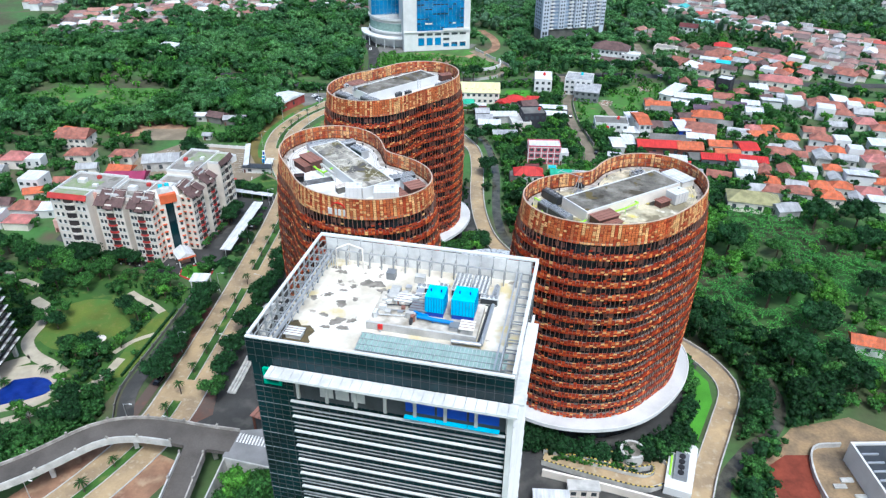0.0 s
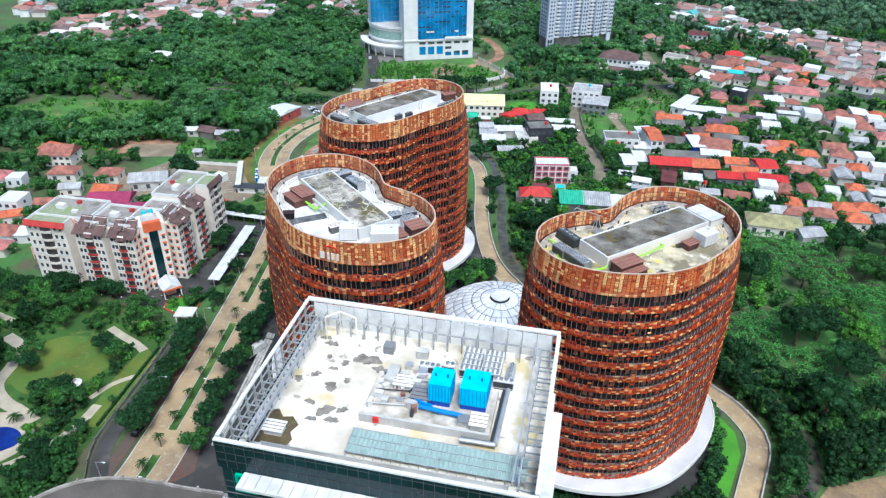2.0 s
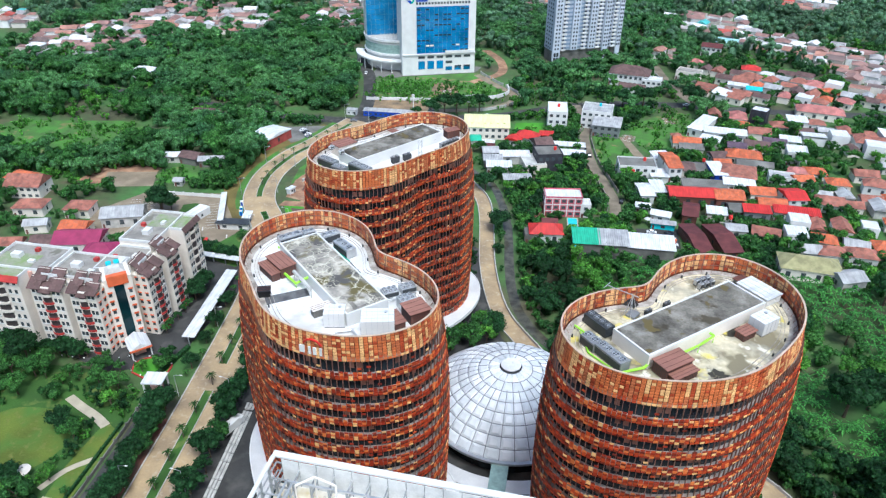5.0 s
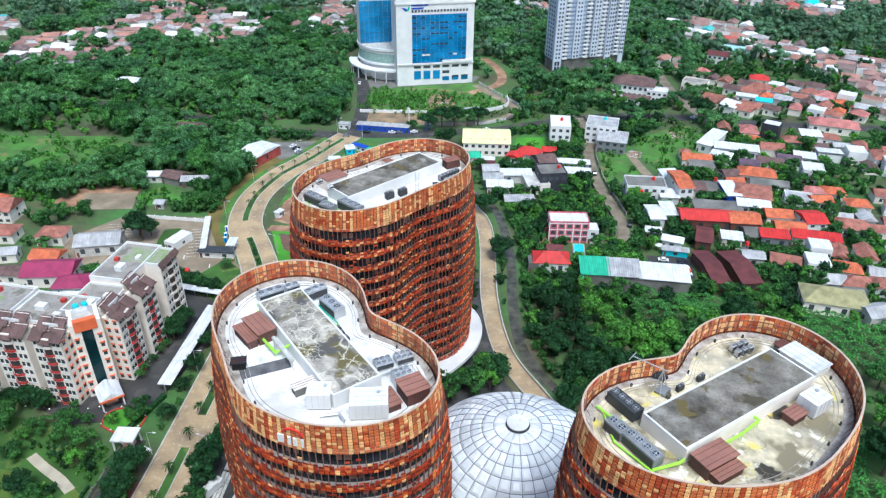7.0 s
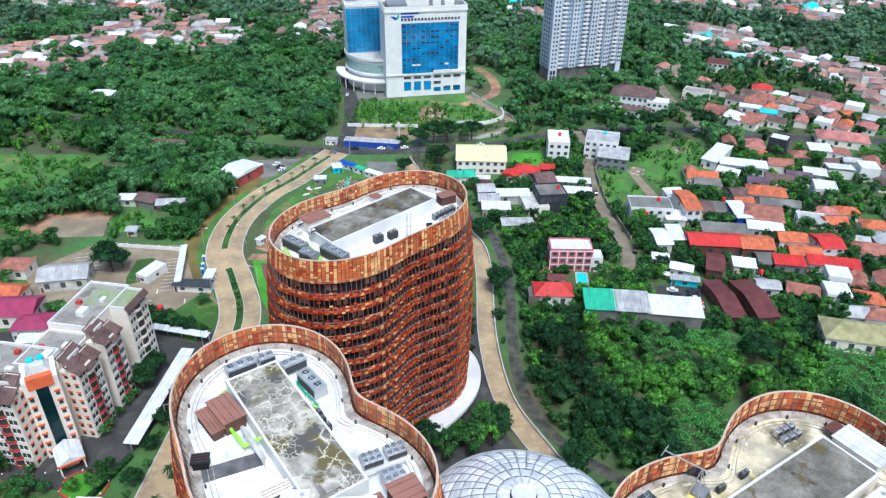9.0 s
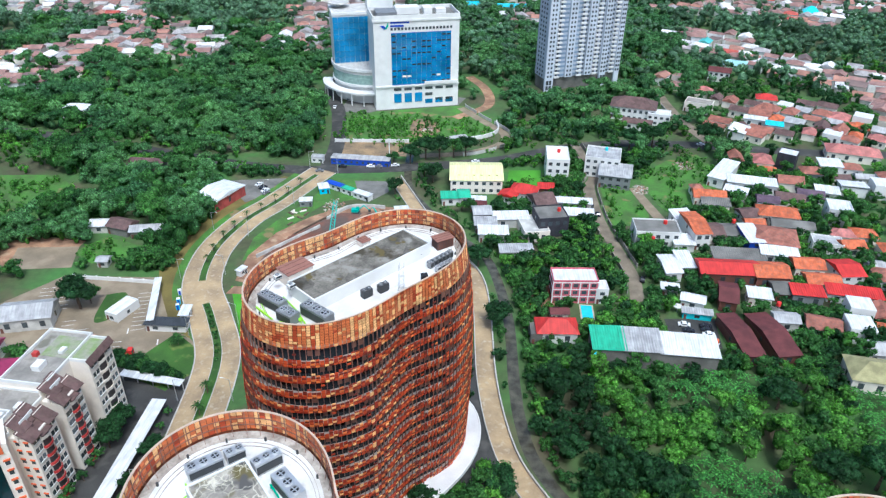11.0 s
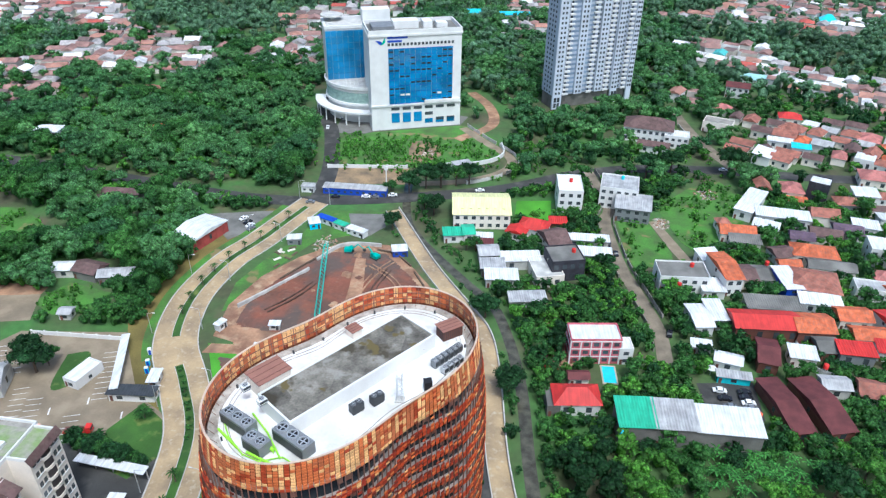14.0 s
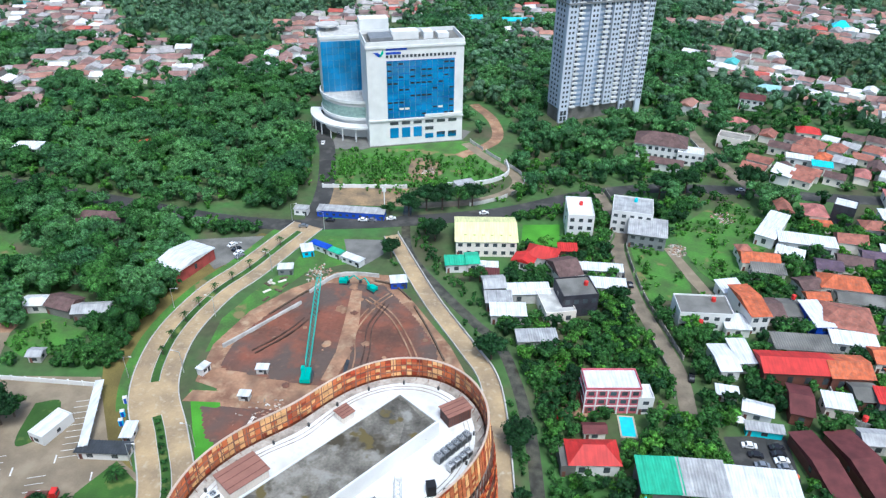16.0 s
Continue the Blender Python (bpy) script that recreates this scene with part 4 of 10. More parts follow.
    Geo().ring(outline(c, belly(BASE) + 4.4), outline(c, belly(BASE) + 4.7), BASE - 1.5, BASE - 0.3).part("podium_edge", "white", ob)
    Geo().prism(outline(c, belly(BASE) + 0.6, 0, 96), 0, BASE - 1.3).part("podium_wall", "dark_glass", ob)
    occupy_poly([(x + cx, y + cy) for x, y in outline(c, 9, 0, 40)], 4)
    return ob


for key in SHAPE:
    tower(key)


# ---- roof plant ----
def condenser(name, x, y, z, sx, sy, h, rot, fans, label, group="roof condensers", body="grey_unit", rows=1):
    ob = thing(name, label, "condenser", (x, y, z), rot, group)
    Geo().box(0, 0, 0.25, sx, sy, h).part("casing", body, ob)
    Geo().box(0, 0, 0, sx * 0.9, sy * 0.86, 0.25).part("plinth", "metal_dark", ob)
    for s in (-1, 1):
        Geo().box(0, s * (sy / 2 + 0.01), 0.45, sx * 0.94, 0.05, h * 0.72).part("coil_grille", "metal_dark", ob)
    rad = min(sx / fans, sy / rows) * 0.40
    for i in range(fans):
        for j in range(rows):
            fx, fy = -sx / 2 + sx * (i + 0.5) / fans, -sy / 2 + sy * (j + 0.5) / rows
            loop = lambda q: [(fx + q * cos(2 * pi * k / 16), fy + q * sin(2 * pi * k / 16)) for k in range(16)]
            fan = Geo().ring(loop(rad * 0.84), loop(rad), 0.25 + h, 0.55 + h).part("fan_collar", "grey_unit" if body == "metal_dark" else "metal", ob)
            Geo().cyl(fx, fy, 0.25 + h, rad * 0.84, 0.04, 16).part("fan_well", "black", fan)
            star = [(fx + q * rad * cos(2 * pi * k / 20), fy + q * rad * sin(2 * pi * k / 20)) for k, q in enumerate((0.80, 0.78, 0.24, 0.20, 0.22) * 4)]
            Geo().prism(star, 0.42 + h, 0.46 + h).part("fan_rotor", "metal", fan)
    return ob


def plant_hut(x, y, z, sx, sy, h, rot, label, roof="brown_roof", wall="brown", group="roof huts"):
    ob = thing("plant_hut", label, "plant hut", (x, y, z), rot, group)
    Geo().box(0, 0, 0, sx, sy, h).part("wall", wall, ob)
    if sx < 2.0:
        Geo().box(0, 0, h, sx + 0.1, sy + 0.1, 0.08).part("lid", roof, ob)
        return ob
    g = Geo()
    for k in range(int(sx / 0.45)):
        px = -sx / 2 + 0.45 * (k + 0.5)
        for s in (-1, 1):
            g.box(px, s * (sy / 2 + 0.03), 0.1, 0.08, 0.06, h - 0.2)
    for k in range(int(sy / 0.45)):
        py = -sy / 2 + 0.45 * (k + 0.5)
        for s in (-1, 1):
            g.box(s * (sx / 2 + 0.03), py, 0.1, 0.06, 0.08, h - 0.2)
    g.part("louvres", "metal_dark" if wall == "brown" else wall, ob)
    Geo().box(0, 0, h, sx + 0.5, sy + 0.5, 0.14).part("roof", roof, ob)
    g = Geo()
    for k in range(3):
        g.box(0, -sy / 2 + sy * (k + 0.5) / 3, h + 0.14, sx + 0.5, 0.07, 0.05)
    g.part("roof_seam", "brown" if roof != "roof_white" else "metal", ob)
    return ob


def tank(x, y, z, sx, sy, h, rot, label):
    ob = thing("water_tank", label, "water tank", (x, y, z), rot, "white roof tanks")
    Geo().box(0, 0, 0.2, sx, sy, h).part("shell", "white", ob)
    g = Geo()
    for k in range(1, int(sx)):
        g.box(-sx / 2 + k * sx / int(sx), 0, 0.2, 0.06, sy + 0.1, h + 0.03)
    for k in range(1, int(sy)):
        g.box(0, -sy / 2 + k * sy / int(sy), 0.2, sx + 0.1, 0.06, h + 0.03)
    g.part("panel_ribs", "metal", ob)
    Geo().box(0, 0, 0, sx * 0.96, sy * 0.96, 0.2).part("base", "metal_dark", ob)
    Geo().cyl(sx * 0.25, sy * 0.2, h + 0.2, 0.35, 0.2).part("hatch", "metal", ob)
    return ob


def pipe_run(pts, w, material, label, supports=True):
    x0, y0, z0 = pts[0]
    ob = thing("pipe_run", label, "pipe", (x0, y0, DECK), 0, "roof pipes")
    for (a, b) in zip(pts, pts[1:]):
        Geo().bar((a[0] - x0, a[1] - y0, a[2] - DECK), (b[0] - x0, b[1] - y0, b[2] - DECK), w, 8).part("pipe", material, ob)
    for a in pts:
        if supports and a[2] - DECK > 0.3:
            Geo().bar((a[0] - x0, a[1] - y0, 0), (a[0] - x0, a[1] - y0, a[2] - DECK), 0.12).part("support", material, ob)
    return ob


def mast(x, y, z, h):
    ob = thing("lattice_mast", "grey steel lattice aerial mast on the roof", "mast", (x, y, z))
    g = Geo()
    for a, b in ((-0.5, -0.5), (0.5, -0.5), (0.5, 0.5), (-0.5, 0.5)):
        g.bar((a, b, 0), (a, b, h), 0.08)
    g.part("uprights", "metal", ob)
    g = Geo()
    for k in range(int(h)):
        g.bar((-0.5, -0.5, k), (0.5, -0.5, k + 1), 0.05)
        g.bar((0.5, 0.5, k), (-0.5, 0.5, k + 1), 0.05)
        g.bar((-0.5, -0.5, k), (-0.5, 0.5, k + 1), 0.05)
    g.part("bracing", "metal", ob)
    Geo().box(0, 0, 0, 1.6, 1.6, 0.2).part("base", "concrete", ob)


def cradle(x, y, z, rot):
    """The roof arm from which the window cleaners' cradle hangs."""
    ob = thing("cradle_arm", "grey steel window-cleaning arm standing at the rim", "davit arm", (x, y, z), rot)
    g = Geo()
    for s in (-0.8, 0.8):
        g.bar((s, -1.4, 0), (0, 0, 4.8), 0.12)
        g.bar((s, 1.4, 0), (0, 0, 4.8), 0.12)
    g.part("frame", "metal", ob)
    Geo().bar((-1.2, 0, 4.8), (6.0, 0, 4.6), 0.16).part("jib", "metal", ob)
    Geo().bar((6.0, -1.4, 4.6), (6.0, 1.4, 4.6), 0.12).part("spreader", "metal", ob)
    Geo().box(-0.6, 0, 0, 2.0, 2.6, 0.5).part("trolley", "grey_unit", ob)


M["patch_bitumen"] = mat("bitumen_sheet", (0.12, 0.12, 0.125), 0.9, var=0.35, scale=0.6, fine=2.5, tint=(0.07, 0.07, 0.075))


def tarp(x, y, z, r):
    """A crumpled black sheet thrown over loose roof gear."""
    ob = thing("tarpaulin", "crumpled black tarpaulin over gear on the stained deck", "tarpaulin", (x, y, z))
    local = random.Random(4)
    n = 14
    rings = [[(q * r * local.uniform(0.75, 1.2) * cos(2 * pi * k / n), q * r * local.uniform(0.75, 1.2) * sin(2 * pi * k / n), h * local.uniform(0.7, 1.2)) for k in range(n)] for q, h in ((1.0, 0.0), (0.72, 0.7), (0.35, 1.1))]
    v = rings[0] + rings[1] + rings[2] + [(0, 0, 1.25)]
    f = [(a * n + k, a * n + (k + 1) % n, (a + 1) * n + (k + 1) % n, (a + 1) * n + k) for a in (0, 1) for k in range(n)] + [(2 * n + k, 2 * n + (k + 1) % n, 3 * n) for k in range(n)]
    Geo().add(v, f).part("sheet", "black", ob)


D = DECK
tarp(4.7, 182.4, D, 1.9)
for k in range(6):
    condenser("condenser", 19.4 + (k % 3) * 1.25 + (k // 3) * 0.7, 192.2 + (k % 3) * 0.9 - (k // 3) * 1.5, D, 1.1, 0.9, 1.2, 40, 1, "small grey split condenser in a cluster", "split condensers", "metal")
# east roof
condenser("condenser", -1.9, 171.8, D, 6.4, 2.4, 2.1, -47, 4, "black finned roof condenser with four fans", body="metal_dark")
condenser("condenser", -3.4, 165.8, D, 3.8, 2.4, 2.0, -47, 2, "grey roof condenser with two fans")
condenser("condenser", 0.5, 162.0, D, 7.0, 2.4, 2.1, -47, 4, "grey finned roof condenser with four fans")
plant_hut(11.5, 161.6, D, 6.4, 3.6, 2.6, 40, "brown louvred plant hut with a ribbed roof")
plant_hut(13.2, 159.8, D, 5.6, 2.2, 1.6, 40, "low brown louvred annex of the plant hut")
plant_hut(26.8, 175.0, D, 3.4, 2.2, 1.6, 42, "small brown louvred plant box")
tank(30.6, 178.2, D, 4.6, 3.6, 3.0, 42, "white panelled water tank on a dark base")
plant_hut(32.0, 190.5, D, 7.6, 4.6, 1.9, -48, "low white roof room with a panelled top", roof="roof_white", wall="white")
plant_hut(29.5, 193.8, D, 3.4, 2.6, 1.4, -48, "flat brown-topped plant box", roof="brown", wall="concrete_dark")
for a, b in ((8.2, 178.7), (12.2, 182.2)):
    condenser("condenser", a, b, D, 1.6, 0.7, 1.0, 42, 2, "small black split condenser on the deck", "split condensers", "metal_dark")
pipe_run([(2.0, 158.4, D + 0.5), (6.5, 160.8, D + 0.5), (8.2, 162.6, D + 1.4)], 0.38, "lime", "lime-green painted roof pipes")
pipe_run([(13.6, 165.0, D + 1.8), (17.0, 168.0, D + 1.8), (20.2, 171.6, D + 1.8), (18.6, 173.4, D + 1.8)], 0.34, "lime", "lime-green pipe loop on supports")
pipe_run([(-5.4, 169.6, D + 0.4), (-3.8, 163.4, D + 0.4), (2.6, 157.6, D + 0.4)], 0.24, "lime", "lime-green ground pipe round the condensers")
pipe_run([(-6.6, 171.0, D + 0.8), (-4.6, 169.0, D + 0.8), (-2.4, 168.2, D + 0.8)], 0.32, "lime", "lime-green bent pipe beside the condensers")
cradle(4.6, 178.2, D, 150)
# west roof
plant_hut(-72.3, 179.7, D, 6.6, 3.6, 2.7, -40, "brown louvred plant hut with a broad brown roof")
plant_hut(-74.2, 177.4, D, 6.2, 1.9, 1.9, -40, "brown louvred lean-to beside the hut")
condenser("condenser", -60.6, 189.7, D, 6.0, 2.6, 2.2, -40, 3, "grey roof condenser with three big fans", body="metal")
condenser("condenser", -65.6, 194.0, D, 4.6, 2.0, 2.2, 47, 3, "grey roof condenser with three fans by the rim", body="metal")
condenser("condenser", -74.9, 191.7, D, 5.6, 2.2, 1.9, 43, 3, "grey roof condenser with three black fans by the rim", body="metal")
condenser("condenser", -71.3, 194.9, D, 3.0, 1.9, 1.7, 43, 2, "grey twin-fan condenser close to the rim", body="metal")
pipe_run([(-63.6, 190.0, D + 1.0), (-61.2, 187.6, D + 1.0), (-58.0, 185.0, D + 1.0)], 0.22, "green_sign", "dark green pipes below the big condenser")
pipe_run([(-64.4, 189.0, D + 0.5), (-62.0, 186.4, D + 0.5), (-57.6, 184.6, D + 0.5)], 0.22, "lime", "lime-green pipes below the big condenser")
pipe_run([(-76.6, 188.4, D + 0.6), (-75.0, 187.2, D + 0.6), (-76.0, 184.8, D + 0.6)], 0.18, "lime", "thin lime-green pipes at the machine room end")
pipe_run([(-44.6, 172.4, D + 1.2), (-41.0, 174.8, D + 1.2)], 0.22, "metal", "grey pipe rack beside the condensers")
pipe_run([(-46.4, 171.0, D + 1.0), (-40.4, 175.4, D + 1.0)], 0.22, "metal", "grey pipe rack beside the condensers")
mat_ob = thing("roof_mat", "dark grey bitumen walkway strip on the white deck", "roof mat", (-68.0, 169.8, D), 33)
Geo().box(0, 0, 0, 10.6, 3.0, 0.06).part("sheet", "patch_bitumen", mat_ob)
for a, b in ((-45.9, 174.8), (-42.6, 177.2)):
    condenser("condenser", a, b, D, 3.4, 2.4, 1.3, 35, 3, "grey six-fan condenser on steel feet", body="metal", rows=2)
condenser("condenser", -41.4, 171.2, D, 3.4, 2.6, 2.5, 40, 3, "grey six-fan condenser beside the brown hut", body="metal", rows=2)
plant_hut(-38.8, 168.4, D, 4.4, 4.4, 2.7, 40, "brown louvred plant hut with a seamed roof")
plant_hut(-42.4, 165.6, D, 2.4, 4.4, 1.5, 40, "low brown louvred plant box")
tank(-54.4, 163.4, D, 4.2, 3.6, 3.2, 12, "white panelled water tank by the rim")
tank(-45.4, 163.2, D, 6.6, 4.6, 3.2, 14, "large white panelled water tank by the rim")
plant_hut(-58.0, 166.0, D, 4.4, 1.8, 1.8, 42, "tan metal duct box beside the machine room", roof="cream", wall="concrete_dark")
plant_hut(-72.2, 169.6, D, 2.4, 1.8, 1.6, 20, "small black roof cabinet", roof="black", wall="black")
pipe_run([(-71.0, 177.4, D + 1.2), (-66.6, 173.6, D + 1.2), (-63.6, 175.6, D + 2.4)], 0.42, "lime", "lime-green painted roof pipes on trestles")
pipe_run([(-68.0, 176.4, D + 2.4), (-62.0, 170.6, D + 2.4)], 0.6, "concrete", "grey insulated duct along the machine room")
pipe_run([(-53.2, 159.8, D + 0.6), (-50.2, 161.0, D + 0.6), (-48.8, 159.4, D + 0.6)], 0.4, "metal", "bundle of grey valves and pipes")
for a, b in ((-57.2, 183.2), (-56.2, 182.0), (-54.8, 180.6)):
    condenser("condenser", a, b, D, 1.3, 0.8, 1.2, -45, 1, "small dark split condenser by the machine room", "split condensers", "metal_dark")
# north roof
plant_hut(-78.4, 246.0, D, 6.4, 4.4, 3.3, 53, "flat pinkish-brown canopy roof by the rim", roof="brown_roof", wall="cream")
condenser("condenser", -79.8, 235.2, D, 6.6, 2.4, 2.3, -28, 3, "dark finned roof condenser with three fans", body="grey_unit")
condenser("condenser", -75.0, 231.0, D, 4.2, 2.6, 2.3, -28, 2, "grey finned roof condenser with small fans", body="grey_unit")
condenser("condenser", -69.4, 232.6, D, 7.4, 2.6, 2.4, -30, 3, "grey finned roof condenser with three fans", body="grey_unit")
for a, b in ((-61.4, 242.0), (-58.4, 244.6)):
    condenser("condenser", a, b, D, 2.4, 1.3, 1.7, 50, 2, "dark split condenser pair on the white deck", "split condensers", "metal_dark")
for k in range(6):
    condenser("condenser", -49.9 + k * 0.75, 255.6 + k * 1.05, D, 1.0, 1.3, 1.4, 54, 1, "grey split condenser in a row", "split condensers", "grey_unit")
for k in range(4):
    condenser("condenser", -47.9 + k * 0.8, 254.2 + k * 1.1, D, 1.0, 1.1, 1.2, 54, 1, "grey split condenser in a row", "split condensers", "metal")
plant_hut(-48.6, 265.6, D, 4.4, 2.8, 2.4, 40, "brown louvred plant hut on the white roof")
plant_hut(-54.2, 258.6, D, 2.4, 1.4, 1.2, 40, "grey pump box on the deck", roof="grey_unit", wall="grey_unit")
plant_hut(-67.2, 262.6, D, 2.2, 2.2, 1.6, 53, "small brown-topped vent housing", roof="brown_roof", wall="cream")
mast(-54.6, 245.9, D, 6.5)
plant_hut(-50.2, 249.4, D, 1.4, 1.4, 2.0, 20, "black covered roof equipment", roof="black", wall="black")
pipe_run([(-76.4, 229.8, D + 0.5), (-71.0, 227.8, D + 0.5), (-66.0, 229.0, D + 0.5)], 0.34, "lime", "lime-green painted roof pipes")
pipe_run([(-83.0, 234.0, D + 0.4), (-78.4, 230.6, D + 0.4)], 0.3, "lime", "lime-green ground pipe by the condensers")
pipe_run([(-84.0, 237.6, D + 0.4), (-80.6, 232.6, D + 0.4), (-77.0, 229.4, D + 0.4), (-73.4, 228.2, D + 0.4)], 0.16, "lime", "thin lime-green pipe round the condensers")
pipe_run([(-73.8, 228.4, D + 0.4), (-70.4, 229.8, D + 0.4), (-65.4, 227.4, D + 0.4), (-64.6, 230.6, D + 0.4)], 0.16, "lime", "thin lime-green pipe round the condensers")
pipe_run([(-78.6, 238.2, D + 0.5), (-74.6, 234.4, D + 0.5), (-70.8, 229.6, D + 0.5)], 0.22, "lime", "lime-green pipe between the condensers")
pipe_run([(-77.0, 234.4, D + 0.8), (-72.2, 230.6, D + 0.8)], 0.5, "lime", "lime-green double pipe between condensers")
for k in range(5):
    condenser("condenser", -80.6 + 0.1 * k + k * 1.9, 240.8 - k * 1.4 + 0.2, D + 3.1, 1.5, 1.2, 0.7, 53, 1, "white box fan on the machine room roof", "machine room fans", "white") if k in (0, 2) else None


# sign on the west tower: plain white strokes under a red arc
def tower_sign():
    (cx, cy), c, _ = SHAPE["west"]
    ob = thing("tower_sign", "white plain-shaped sign with a red arc on the crown", "sign", (cx, cy, 0))
    a0 = math.atan2(153.9 - cy, -56.2 - cx)
    def place(da):
        a = a0 + da
        x, y = outline(c, 0.75, 0, 720)[int(a / (2 * pi) * 720) % 720]
        return x, y
    for da, w in ((-0.085, 1.1), (-0.02, 0.5), (0.025, 0.7), (0.075, 0.5)):
        x, y = place(da)
        Geo().box(x, y, 64.6, w, 0.3, 1.7, -4).part("block", "white", ob)
    g = Geo()
    prev = None
    for k in range(9):
        u = -0.07 + 0.16 * k / 8
        x, y = place(u)
        p = (x, y, 67.0 + 1.2 * (1 - ((k - 4) / 4) ** 2))
        if prev:
            g.bar(prev, p, 0.3)
        prev = p
    g.part("arc", "red", ob, "red arc")


tower_sign()


# ---- glazed dome between the towers ----
def dome():
    ob = thing("dome", "silvery ribbed dome roof over the round atrium", "dome", (-21, 212, 0))
    R, z0, rise = 24.6, 6.2, 12.4
    radius = (R * R + rise * rise) / (2 * rise)
    top = math.asin(R / radius)
    def at(ring, k, n=36, lift=0.0):
        t = top * ring / 9
        a = 2 * pi * k / n
        q = radius + lift
        return (q * sin(t) * cos(a), q * sin(t) * sin(a), z0 + rise - radius + q * cos(t))
    for j in range(1, 9):
        n = 36 if j > 2 else 18
        for k in range(n):
            a, b, c, d = at(j, k, n), at(j, k + 1, n), at(j + 1, k + 1, n), at(j + 1, k, n)
            m = tuple(sum(p[i] for p in (a, b, c, d)) / 4 for i in range(3))
            q = [tuple(m[i] + (p[i] - m[i]) * 0.965 for i in range(3)) for p in (a, b, c, d)]
            up = Vector(m) - Vector((0, 0, z0 + rise - radius))
            up = up.normalized() * 0.12
            mid = [tuple(Vector(m) + (Vector(p) - Vector(m)) * 0.55 + up * 2.6) for p in (a, b, c, d)]
            v = q + mid
            bake("panel", v, [(0, 3, 7, 4), (3, 2, 6, 7), (2, 1, 5, 6), (1, 0, 4, 5), (4, 7, 6, 5)], M["dome_panel"], ob)
    g = Geo()
    for k in range(36):
        for j in range(2, 9):
            g.bar(at(j, k, 36, 0.03), at(j + 1, k, 36, 0.03), 0.16)
    for j in range(1, 10):
        for k in range(36):
            g.bar(at(j, k, 36, 0.03), at(j, k + 1, 36, 0.03), 0.14)
    tagged(g.part("rib_net", "dome_rib", ob, "grey ribs"), kind="stuff")
    skin = Geo()
    wall_sheet(skin, [([at(j, k, 36, -0.12)[:2] for k in range(36)], at(j, 0, 36, -0.12)[2]) for j in range(9, 0, -1)])
    skin.part("under_skin", "dome_rib", ob)
    Geo().cyl(0, 0, z0 + rise - 0.6, 2.7, 1.0, 24).part("lantern", "dome_rib", ob)
    Geo().cyl(0, 0, z0 + rise + 0.4, 2.9, 0.3, 24).part("lantern_cap", "deck_white", ob, "round white cap")
    circle = lambda r: [(r * cos(2 * pi * k / 72), r * sin(2 * pi * k / 72)) for k in range(72)]
    Geo().ring(circle(R - 0.3), circle(R + 0.9), z0 - 0.5, z0 + 0.25).part("gutter", "metal", ob)
    Geo().prism(circle(R - 2), 0, z0 - 0.4).part("drum", "dark_glass", ob, "dark glazed drum")
    arc = [((R + 7.5) * cos(radians(215 + 110 * k / 24)), (R + 7.5) * sin(radians(215 + 110 * k / 24))) for k in range(25)]
    g = Geo()
    band(g, arc, -2.2, 2.2, 4.6, 5.3)
    g.part("podium_arc", "podium", ob)
    Geo().box(0.5, -29, 5.35, 4.6, 13, 0.3).part("entrance_canopy", "teal_panel", ob, "pale glass entrance canopy")
    occupy(-21, 212, 38)


M["dome_panel"] = palette_mat("dome_panels", ((0.64, 0.66, 0.69, 1), (0.72, 0.74, 0.76, 1), (0.80, 0.81, 0.83, 1)), 0.3, True, 0.2, 0.1, 0.5)
dome()


# ---- the square office block in front ----
M["patch_grey"] = mat("bitumen_patch", (0.24, 0.215, 0.18), 0.9, var=0.4, scale=0.8, fine=3.0)
M["wet_brown"] = mat("wet_silt", (0.11, 0.085, 0.04), 0.35, var=0.45, scale=0.5, fine=2.0)
M["frame_grey"] = mat("weathered_steel", (0.36, 0.37, 0.37), 0.55, 0.2, 0.25, scale=0.5)


